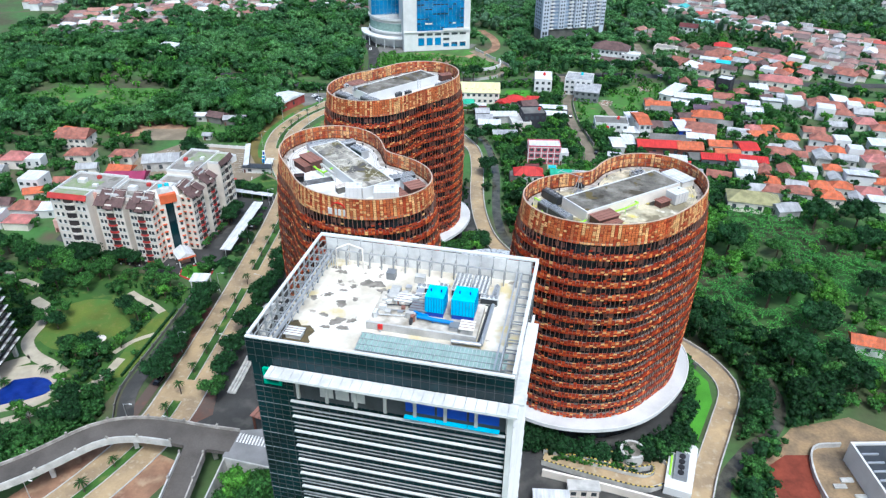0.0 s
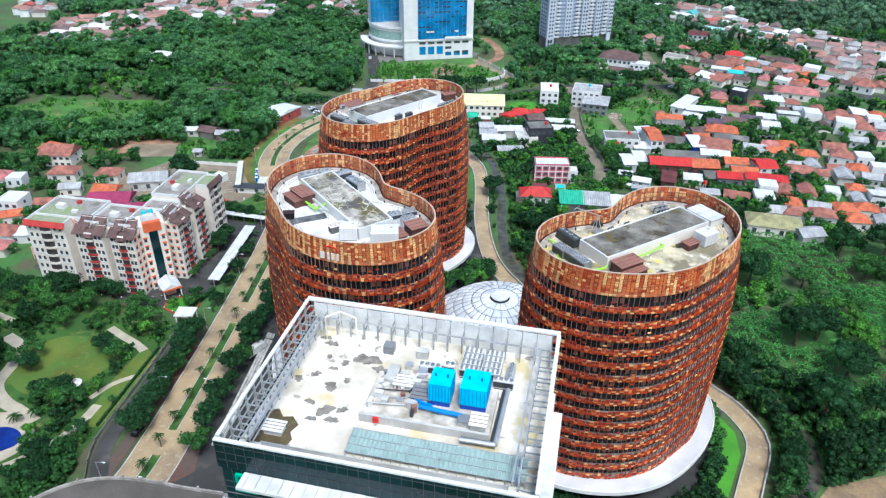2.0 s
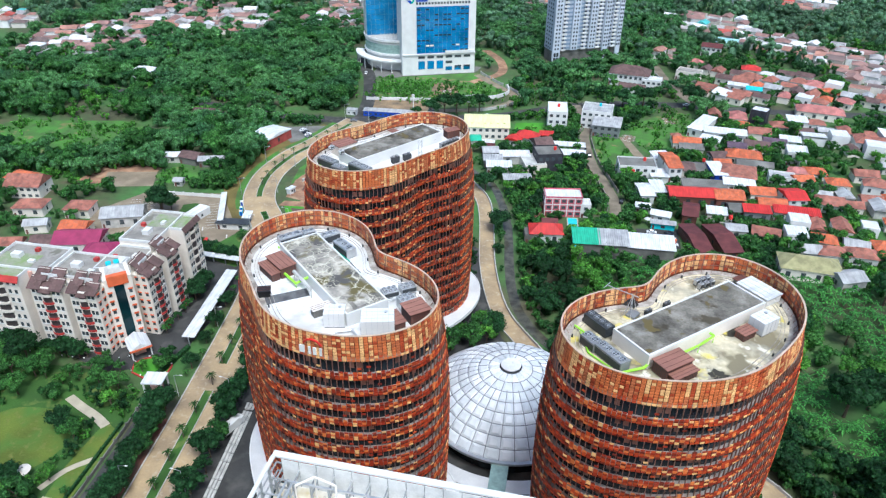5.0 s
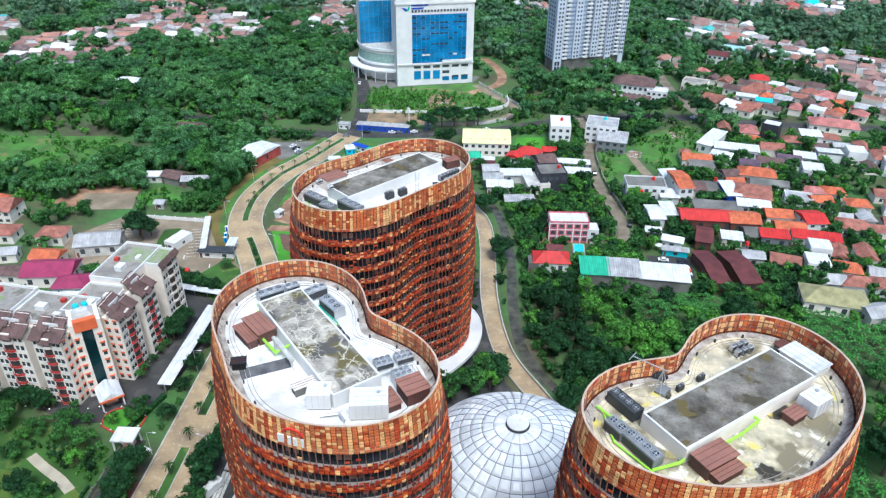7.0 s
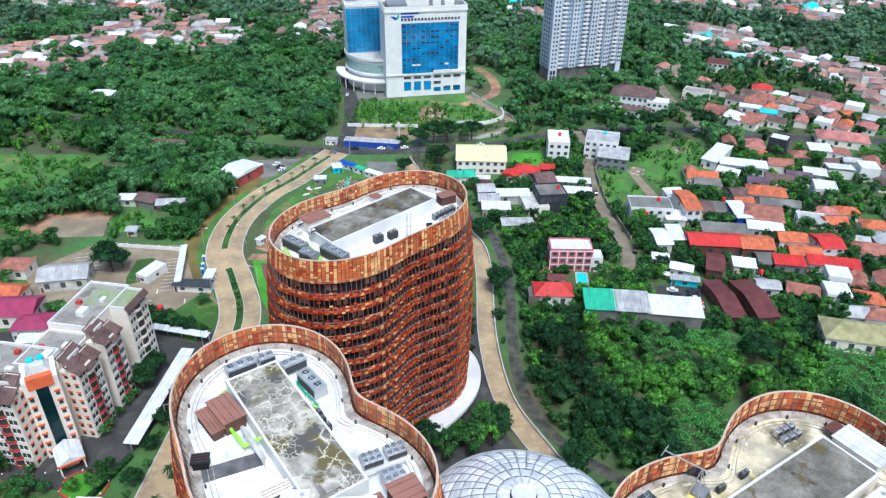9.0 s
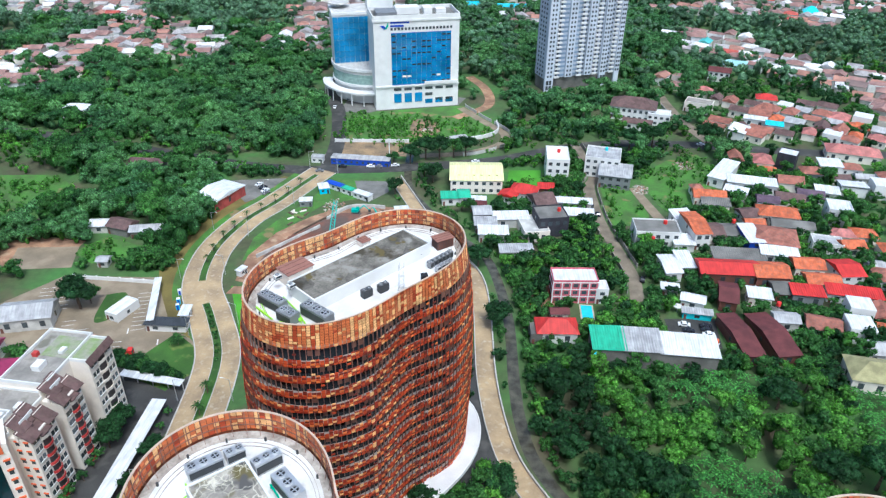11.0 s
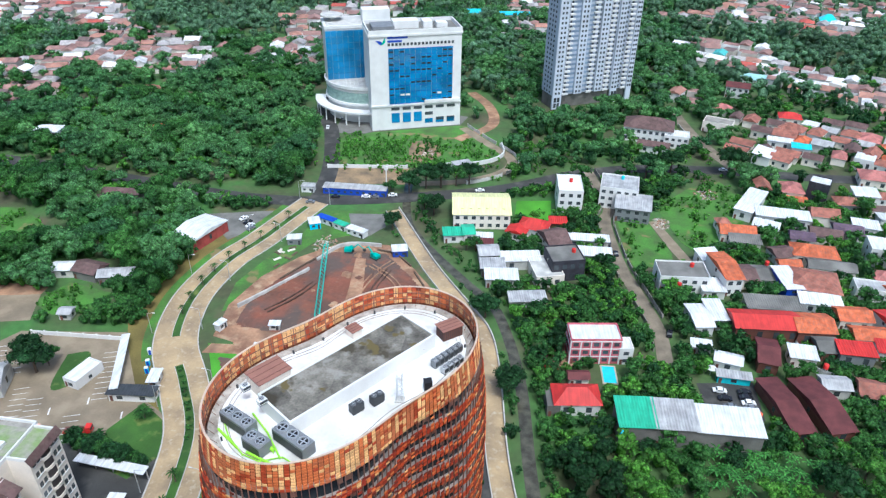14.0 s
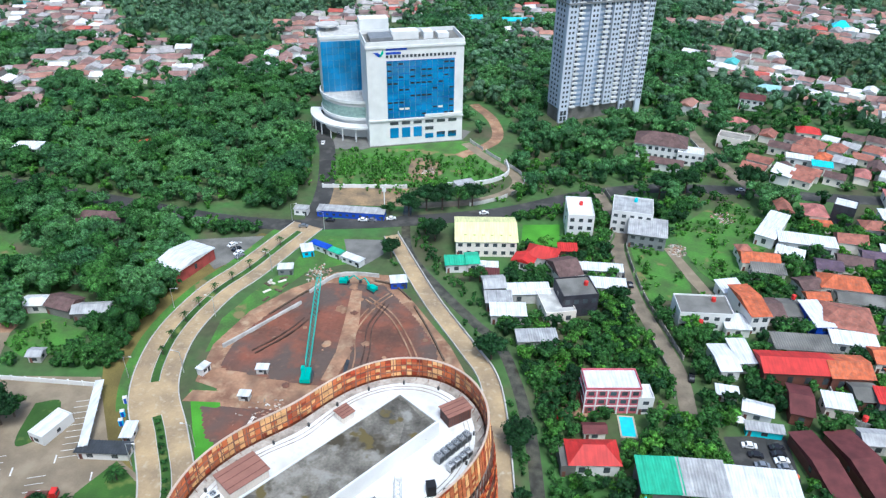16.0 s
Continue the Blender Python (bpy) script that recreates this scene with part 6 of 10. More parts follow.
def apartment_wing(cx, cy, rot, length, depth, bays, decks, label, stair_side):
    """A slab with deep bays on its front; bays: (x0, x1, eave, kind); decks: (x0, x1, top)."""
    ob = thing("apartment_wing", label, "apartment block", (cx, cy, 0), rot, "apartment wings")
    for x0, x1, top in decks:
        m, w = (x0 + x1) / 2, x1 - x0
        Geo().box(m, 5.5 + (depth - 5.5) / 2, 0, w, depth - 5.5, top).part("wall", "cream", ob)
        Geo().box(m, 5.5 + (depth - 5.5) / 2, top, w - 0.7, depth - 6.2, 0.1).part("roof", "roof_old", ob, "weathered pale flat roof")
        for y in (5.7, depth - 0.2):
            Geo().box(m, y, top, w, 0.4, 0.9).part("parapet", "white", ob)
        for x in (x0 + 0.2, x1 - 0.2):
            Geo().box(x, 5.5 + (depth - 5.5) / 2, top, 0.4, depth - 6.3, 0.9).part("parapet", "white", ob)
        for x, y, sx, sy, h in ((x0 + w * 0.3, depth * 0.62, 3.2, 2.4, 1.6), (x0 + w * 0.62, depth * 0.5, 2.2, 1.4, 1.0), (x0 + w * 0.5, depth * 0.84, 1.4, 1.4, 1.2)):
            Geo().box(x, y, top + 0.1, sx, sy, h).part("roof_hut", "white" if sx > 2 else "red_balcony", ob)
    for i, (x0, x1, eave, kind) in enumerate(bays):
        w, mid = x1 - x0, (x0 + x1) / 2
        dz = eave / 8
        Geo().box(mid, 2.85, 0, w, 5.7, eave).part("bay", "cream", ob)
        Geo().box(x1 + 0.6, 5.2, 0, 1.2, 0.6, eave).part("pink_strip", "salmon", ob, "salmon-pink recess strip")
        bay_front(ob, x0, x1, 8, dz, kind == "brown")
        if kind == "brown":
            rise = 2.6
            for p, q, up, back in ((x0 - 0.5, x0 + w * 0.36, 0.0, 0.0), (x0 + w * 0.30, x0 + w * 0.70, -0.9, -0.3), (x0 + w * 0.64, x1 + 0.5, 0.0, 0.0),
                                   (x0 + w * 0.05, x0 + w * 0.45, 1.7, 2.6), (x0 + w * 0.5, x0 + w * 0.92, 1.5, 3.2)):
                sloped(Geo(), p, q, -0.9 + back, eave - 0.4 + up, 3.4 + back, eave - 0.4 + up + rise).part("bay_roof", "roof_brown", ob, "dark brown tiled roof")
                Geo().box((p + q) / 2, 3.1 + back, eave - 0.6, q - p - 0.3, 0.5, up + rise + 0.2).part("roof_gable", "cream", ob)
            Geo().box(mid, 3.6, eave, w * 0.5, 0.3, 3.2).part("roof_wall", "white", ob)
        else:
            Geo().box(mid, 2.85, eave, w - 0.7, 5.4, 0.12).part("moss_roof", "moss_deck", ob, "mossy green roof terrace")
            sloped(Geo(), x0 - 0.5, x1 + 0.5, -0.9, eave - 1.0, 0.3, eave + 0.8).part("bay_roof", "red_balcony" if rot == 0 else "roof_brown", ob, "sloping edge band")
            for x in (x0 + 0.2, x1 - 0.2):
                Geo().box(x, 2.85, eave, 0.4, 5.0, 0.9).part("parapet", "white", ob)
            Geo().box(mid, 10.5, eave + 0.12, w - 1.6, 8.0, 0.08).part("moss_roof", "moss_deck", ob, "mossy green roof terrace")
        # flank windows under small red awnings, towards the stair tower
        if i == stair_side:
            fx = x1 + 0.02 if rot == 0 else x0 - 0.02
            for s in range(8):
                for y in (1.3, 3.8):
                    Geo().box(fx, y, s * dz + 0.9, 0.12, 1.0, 1.2).part("window", "window", ob)
                    Geo().box(fx, y, s * dz + 2.15, 0.5, 1.3, 0.35).part("awning", "orange", ob, "small orange awning")
    occupy_poly(rect(*[(cx + local_to(rot, length / 2, depth / 2)[0]), (cy + local_to(rot, length / 2, depth / 2)[1])], length + 4, depth + 4, rot), 4)
    return ob


M["red_balcony"] = mat("red_balcony", (0.45, 0.045, 0.04), 0.8, var=0.2)
# Balcony doors: the shade of the balconies is put into this dark colour.
M["balcony_dark"] = mat("balcony_shade", (0.06, 0.05, 0.05), 0.6, var=0.3, island=0.4)
M["moss_deck"] = mat("moss_deck", (0.16, 0.225, 0.085), 0.95, var=0.4, scale=0.3, fine=1.5, tint=(0.30, 0.29, 0.24))
apartment_wing(-195.0, 213.8, 0, 43, 20, ((0, 15.6, 26.4, "flat"), (19.2, 30.4, 24.4, "brown"), (33.0, 42.4, 24.4, "brown")), ((0, 22, 26.4), (22, 43, 25.2)), "cream eight-storey apartment wing with balconies and brown roofs", 2)
apartment_wing(-142.6, 226.4, 90, 38, 18.5, ((0.4, 9.8, 24.0, "brown"), (13.0, 21.0, 24.2, "brown"), (26.0, 36.4, 26.8, "flat")), ((0, 15.6, 24.6), (15.6, 37.6, 26.8)), "cream eight-storey apartment wing along the drive", 0)


def corner_stair():
    ob = thing("stair_tower", "cream stair tower with an orange cap and teal glass strip", "stair tower", (-151.2, 223.6, 0), 40)
    Geo().box(0, 0, 0, 8.5, 9, 27).part("wall", "cream", ob)
    Geo().box(0, -4.4, 0.5, 3.0, 0.6, 24).part("glass_strip", "teal_glass", ob, "tall teal glass strip")
    Geo().box(0, -4.0, 24.5, 6.2, 1.8, 3.6).part("cap", "orange", ob, "orange cap panel")
    Geo().box(0, 0.6, 27, 6.0, 6.0, 1.6, 0, 0.55).part("cap_roof", "concrete", ob)
    for k in (-1.2, 1.2):
        Geo().cyl(k, 2.6, 27, 0.9, 2.4, 14).part("tank", "pool_light", ob, "turquoise tank")
    for s in range(7):
        for q in (-1, 1):
            Geo().box(q * 3.1, -4.52, 1.0 + s * 3.25, 1.0, 0.1, 1.3).part("window", "window", ob)
            Geo().box(q * 3.1, -4.6, 2.4 + s * 3.25, 1.5, 0.4, 0.5).part("awning", "orange", ob)


corner_stair()


def porch(x, y, rot, w, d, h, roof, label):
    """An open gabled or flat shelter on posts."""
    ob = thing("porch", label, "shelter", (x, y, 0), rot, "gate shelters")
    for a in (-1, 1):
        for b in (-1, 1):
            Geo().box(a * (w / 2 - 0.5), b * (d / 2 - 0.5), 0, 0.4, 0.4, h).part("post", "white", ob)
    v = [(-w / 2, -d / 2, h), (w / 2, -d / 2, h), (w / 2, d / 2, h), (-w / 2, d / 2, h)]
    if roof == "gable":
        v += [(0, -d / 2, h + w * 0.28), (0, d / 2, h + w * 0.28)]
        Geo().add(v, [(3, 2, 1, 0), (0, 1, 4), (2, 3, 5), (1, 2, 5, 4), (3, 0, 4, 5)]).part("roof", "roof_white", ob)
        Geo().box(0, -d / 2, h - 0.5, w, 0.3, 0.7).part("fascia", "orange", ob, "orange fascia")
        Geo().box(0, d / 2, h - 0.5, w, 0.3, 0.7).part("fascia", "orange", ob)
    else:
        Geo().box(0, 0, h, w, d, 0.45).part("roof", "roof_white", ob)
    Geo().box(0, 0.5, 0, w * 0.5, d * 0.4, h * 0.8).part("booth", "salmon", ob)
    occupy(x, y, max(w, d) * 0.7)


porch(-144.4, 217.0, 45, 7.0, 8, 4.0, "gable", "white gabled entrance porch with orange trim")
porch(-129.5, 201.5, 8, 6.6, 5.5, 4.2, "flat", "white flat-roofed gatehouse by the service road")


def gate_garden():
    """Lawn bed with a red kerb and small globe lights beside the apartment gate."""
    bed = smooth([(-141.5, 207.0), (-142.6, 211.4), (-139.5, 214.6), (-133.6, 214.6), (-130.6, 212.6), (-130.8, 207.4), (-135.5, 205.2), (-141.5, 207.0)], 1.0)
    setting(Geo().prism(bed[:-1], 0, 0.12).part("lawn_gate", "lawn_bright", None), "bright lawn bed at the apartment gate", "lawn")
    g = Geo()
    band(g, bed, -0.25, 0.25, 0, 0.42)
    setting(g.part("kerb_gate", "red_balcony"), "red painted kerb round the lawn bed", "kerb")
    proto = thing("bollard_light", "small white globe light on a short dark post", "bollard light", (bed[0][0], bed[0][1], 0), 0, "globe lights")
    Geo().cyl(0, 0, 0, 0.09, 0.8, 8).part("post", "metal_dark", proto)
    Geo().cyl(0, 0, 0.8, 0.16, 0.14, 10, 0.28).part("globe_base", "white", proto)
    Geo().cyl(0, 0, 0.94, 0.28, 0.26, 10, 0.10).part("globe", "white", proto)
    for x, y in bed[4::4] + smooth([(-160, 209.6), (-152, 210.8), (-146, 213.4)], 3.2) + smooth([(-192, 209.8), (-176, 209.4), (-164, 209.4)], 4.0):
        copy_thing(proto, pose(x, y, 0))


gate_garden()


def shelter(name, line, w, h, label):
    """A long low roof on posts."""
    x0, y0 = line[0]
    ob = thing(name, label, "carport", (x0, y0, 0), 0, "long white shelters")
    pts = [(x - x0, y - y0) for x, y in line]
    g = Geo()
    band(g, pts, -w / 2, w / 2, h, h + 0.22)
    g.part("roof", "roof_white", ob)
    for x, y in pts:
        Geo().box(x, y, 0, 0.25, 0.25, h).part("post", "metal", ob)
    occupy_line(line, w * 0.7)


shelter("carport", smooth([(-130.0, 223.4), (-131.8, 244), (-133.6, 265)], 5), 4.4, 3.4, "long white metal carport roof beside the apartments")
shelter("carport", smooth([(-151.3, 274.5), (-130.3, 273.0)], 5), 3.0, 3.2, "white sheet roof over a covered walk")
shelter("carport", smooth([(-165.6, 326), (-162, 317), (-155.5, 300.5)], 5), 2.6, 3.6, "white curved walkway roof beside the car park")


def dark_canopy():
    ob = thing("entrance_pergola", "reddish-brown slatted entrance canopy beside the office block", "canopy", (-73, 139, 0), -12)
    for k in range(9):
        Geo().box(-6 + k * 1.5, 0, 6.4, 1.2, 9.5, 0.3).part("slat", "brown_roof", ob)
    for a in (-6, 6):
        for b in (-4, 4):
            Geo().box(a, b, 0, 0.5, 0.5, 6.4).part("post", "brown", ob)
    Geo().box(0, 0, 5.9, 12.6, 0.5, 0.5).part("beam", "brown", ob)


dark_canopy()


# ---- hospital ----
def hospital():
    ob = thing("hospital", "white twelve-storey hospital with blue glass and curved wing", "hospital", (-128.0, 524.5, 0), 21.5)
    W, Dp, T = 51.0, 24.0, 55.0
    Geo().box(W / 2, Dp / 2, 0, W, Dp, T - 2.5).part("wall", "white", ob)
    Geo().box(W / 2, Dp / 2, T - 2.5, W + 1.2, Dp + 1.2, 1.2).part("cornice", "white", ob)
    for x, y, sx, sy in ((W / 2, 0, W, 0.6), (W / 2, Dp, W, 0.6), (0, Dp / 2, 0.6, Dp), (W, Dp / 2, 0.6, Dp)):
        Geo().box(x, y, T - 1.3, sx, sy, 2.2).part("parapet", "white", ob)
    Geo().box(W / 2, Dp / 2, T - 1.3, W - 1, Dp - 1, 0.2).part("roof", "concrete_dark", ob)
    for x, y, sx, sy, h in ((9, 12, 12, 12, 2.5), (22, 14, 14, 8, 4), (34, 13, 5, 8, 3.5), (42, 12, 6, 6, 2.6)):
        Geo().box(x, y, T - 1.2, sx, sy, h).part("roof_room", "white" if x != 9 else "grey_unit", ob)
    # blue glass, floor by floor
    floors = 9
    z0, dz = 15.2, 3.42
    for s in range(floors):
        for k in range(12):
            Geo().box(11.6 + k * 3.0, -0.10, z0 + s * dz, 2.9, 0.3, dz - 0.12).part("pane", "blue_glass", ob)
    for s in range(floors + 1):
        Geo().box(28.1, -0.18, z0 + s * dz - 0.16, 36, 0.24, 0.14).part("transom", "blue_deep", ob)
    local = random.Random(11)
    for s in range(floors):
        for k in range(12):
            if local.random() < 0.35:
                Geo().box(11.6 + k * 3.0, -0.28, z0 + s * dz + 1.2, 2.2, 0.06, 0.9).part("open_pane", "black", ob)
    for k, s in ((2, 1), (3, 1), (9, 1)):
        Geo().box(11.6 + k * 3.0, -0.30, z0 + s * dz + 1.0, 2.4, 0.06, 1.1).part("lit_pane", "cream", ob)
    # small windows above, broad ones below
    for k in range(18):
        Geo().box(10.6 + k * 2.08, -0.05, 47.5, 1.3, 0.3, 1.4).part("window", "window", ob)
    Geo().box(W / 2, -0.3, 13.9, W + 0.6, 0.9, 0.8).part("ledge", "white", ob)
    Geo().box(40, -0.5, 14.6, 20, 1.2, 1.8).part("ledge", "white", ob)
    for k in range(6):
        x = 13.4 + k * 6.4
        Geo().box(x, -0.06, 11.4, 4.6, 0.3, 1.6).part("window", "window", ob)
        Geo().box(x, -0.06, 4.0 if k not in (3,) else 7.4, 4.6, 0.3, 5.6 if k < 3 else 1.8).part("window", "blue_glass" if k < 3 else "window", ob)
        if k > 2:
            Geo().box(x, -0.06, 2.6, 4.6, 0.3, 2.6).part("window", "blue_glass", ob)
    # plain-shaped sign: a two-winged mark and two bars
    Geo().add([(3.4, -0.25, 50.6), (6.2, -0.25, 48.2), (7.4, -0.25, 49.2), (6.0, -0.25, 50.4), (3.4, -0.1, 50.6), (6.2, -0.1, 48.2), (7.4, -0.1, 49.2), (6.0, -0.1, 50.4)],
              [(0, 1, 2, 3), (7, 6, 5, 4), (0, 4, 5, 1), (1, 5, 6, 2), (2, 6, 7, 3), (3, 7, 4, 0)]).part("sign_wing", "blue_deep", ob)
    Geo().add([(6.4, -0.25, 48.2), (8.6, -0.25, 52.2), (8.8, -0.25, 50.0), (7.6, -0.25, 48.4), (6.4, -0.1, 48.2), (8.6, -0.1, 52.2), (8.8, -0.1, 50.0), (7.6, -0.1, 48.4)],
              [(0, 3, 2, 1), (4, 5, 6, 7), (0, 1, 5, 4), (1, 2, 6, 5), (2, 3, 7, 6), (3, 0, 4, 7)]).part("sign_wing", "green_sign", ob)
    Geo().box(15.4, -0.1, 51.4, 11.0, 0.3, 1.2).part("sign_bar", "blue_deep", ob)
    Geo().box(13.8, -0.1, 49.4, 7.8, 0.3, 1.1).part("sign_bar", "blue_deep", ob)
    occupy_poly([(-128, 520), (-78, 540), (-90, 575), (-140, 590), (-178, 585), (-168, 545)], 5)
    # curved wing
    wing = new("curved_wing")
    wing.parent = ob
    tagged(wing, "curved blue glass wing with white bands")
    cxw, cyw, R = 3.0, 37.0, 24.5
    def arc(r, n=28):
        return [(cxw + r * cos(radians(165 + 135 * k / n)), cyw + r * sin(radians(165 + 135 * k / n))) for k in range(n + 1)]
    def sheet(r, z_0, z_1, m, name, th=0.6):
        g = Geo()
        band(g, arc(r), 0, th, z_0, z_1)
        return g.part(name, m, wing)
    for k in range(28):
        a, b = arc(R)[k], arc(R)[k + 1]
        for s in range(4):
            g = Geo()
            band(g, [a, b], 0, 0.4, 11.6 + s * 2.0, 13.5 + s * 2.0)
            g.part("pane", "teal_panel" if s < 3 else "white", wing)
    sheet(R + 0.6, 10.2, 11.6, "white", "band")
    sheet(R + 0.9, 19.6, 21.2, "white", "band")
    Geo().prism(arc(R + 0.3) + [(cxw + 20, cyw + 10)], 18.8, 19.6).part("terrace", "concrete", wing)
    Geo().prism(arc(R - 0.6) + [(cxw + 20, cyw + 10)], 0, 18.8).part("core", "white", wing)
    # flat glass block over the terrace
    Geo().box(-6.0, 44, 19.6, 29, 22, 30).part("tall_block", "white", wing)
    for s in range(8):
        for k in range(9):
            Geo().box(-18.9 + k * 3.2, 32.85, 20.6 + s * 3.5, 3.1, 0.4, 3.35).part("pane", "blue_glass", wing)
    Geo().box(-6.0, 44, 49.6, 30, 23, 1.6).part("parapet", "white", wing)
    Geo().box(-6.0, 44, 51.2, 27, 20, 0.15).part("roof", "concrete", wing)
    Geo().cyl(-15, 47, 51.3, 1.2, 2.6, 12).part("helipad_stem", "concrete", wing)
    Geo().cyl(-15, 47, 53.9, 6.5, 0.7, 28).part("helipad", "concrete", wing)
    Geo().box(10, 44, 51.2, 16, 9, 6.5).part("roof_room", "white", wing)
    for k in range(7):
        g = Geo()
        for q in range(8):
            a0, a1 = pi * q / 8, pi * (q + 1) / 8
            g.bar((-11 + k * 2.2, 26 + 4.5 * cos(a0), 20 + 2.6 * sin(a0)), (-11 + k * 2.2, 26 + 4.5 * cos(a1), 20 + 2.6 * sin(a1)), 0.22)
        g.part("vault_hoop", "white", wing)
    # skirt canopy on thin legs
    g = Geo()
    band(g, arc(R + 1.0), -6.0, 0.0, 7.4, 8.4)
    g.part("skirt", "white", wing, "white skirt canopy")
    for k in range(0, 29, 3):
        x, y = arc(R + 6.0)[k]
        Geo().cyl(x, y, 0, 0.35, 7.4, 8).part("skirt_leg", "white", wing)
    return ob


hospital()


# ---- grey residential tower ----
M["tower_pale"] = mat("pale_render", (0.50, 0.55, 0.62), 0.8, var=0.1, scale=0.1)
M["tower_blue"] = mat("blue_grey_glazing", (0.20, 0.27, 0.36), 0.3, var=0.25, scale=0.2)
def grey_tower():
    ob = thing("apartment_tower", "pale grey high-rise with stacked white balconies", "apartment tower", (-28.8, 578.4, 0), 29)
    rise, floors, W, Dp, foot = 2.8, 25, 55.5, 13.0, 8.4
    top = foot + rise * (floors - 3)
    Geo().box(W / 2, Dp / 2 + 0.6, 0, W - 1.0, Dp - 1.2, foot).part("lower_wall", "concrete_dark", ob, "shaded recessed ground storeys")
    Geo().box(W / 2, Dp / 2, foot, W, Dp, top + 6 - foot).part("wall", "tower_grey", ob)
    # piers that run down to the ground
    piers = ((3.0, 6.0), (17.0, 5.4), (31.2, 5.2), (42.6, 4.4), (53.6, 3.6))
    for a, w in piers:
        Geo().box(a, -0.7, 0 if a < 10 or a > 40 else foot, w, 1.4, top + 4 - (0 if a < 10 or a > 40 else foot)).part("pier", "tower_pale", ob, "pale grey pier")
    glass, white = Geo().box(0, 0, 0, 1.15, 0.16, 1.35), Geo().box(0, 0, 0, 3.6, 1.7, 1.05)
    strip = Geo().box(0, 0, 0, 5.2, 0.22, 1.25)
    side = Geo().box(0, 0, 0, 0.16, 1.3, 1.35)
    meshes = {}
    for key, g, m in (("window", glass, "window"), ("balcony", white, "white"), ("glazed_strip", strip, "tower_blue"), ("side_window", side, "window")):
        me = bpy.data.meshes.new(key)
        me.from_pydata(g.v, [], g.f)
        me.materials.append(M[m])
        me.update()
        meshes[key] = me

    def put(key, x, y, z):
        o = new(key, meshes[key])
        o.parent = ob
        o.matrix_basis = pose(x, y, z)
    for k in range(floors - 3):
        z = foot + k * rise
        for x in (8.4, 24.6, 36.2, 49.2):
            put("balcony", x, -0.85, z)
        for x in (1.9, 4.1, 15.9, 18.1, 30.1, 32.3, 41.6, 43.6, 52.8, 54.4):
            put("window", x, -1.42, z + 0.9)
        for x in (8.4, 24.6, 36.2, 49.2, 39.2, 46.4, 27.8):
            put("window", x, -0.04, z + 0.9)
        for x in (12.2, 21.4):
            put("glazed_strip", x, -0.06, z + 0.95)
        for y in (3.2, 6.5, 9.8):
            put("side_window", -0.03, y, z + 0.9)
    for z in (top - 3.0, top - 0.2, top + 2.6):
        Geo().box(W / 2, Dp / 2 - 0.6, z, W + 1.2, Dp + 3.0, 0.9).part("crown_band", "grey_unit", ob, "dark grey crown band")
    Geo().box(W / 2, Dp / 2, top + 6, W * 0.7, Dp * 0.7, 4).part("plant_storey", "tower_grey", ob)
    for a in (1.8, 4.0, 42.0, 44.0):
        for z in (1.0, 4.4):
            Geo().box(a, -1.42, z, 1.7, 0.14, 2.8).part("lobby_window", "window", ob)
    occupy_poly(rect(-5, 595, 62, 22, 29), 5)


grey_tower()


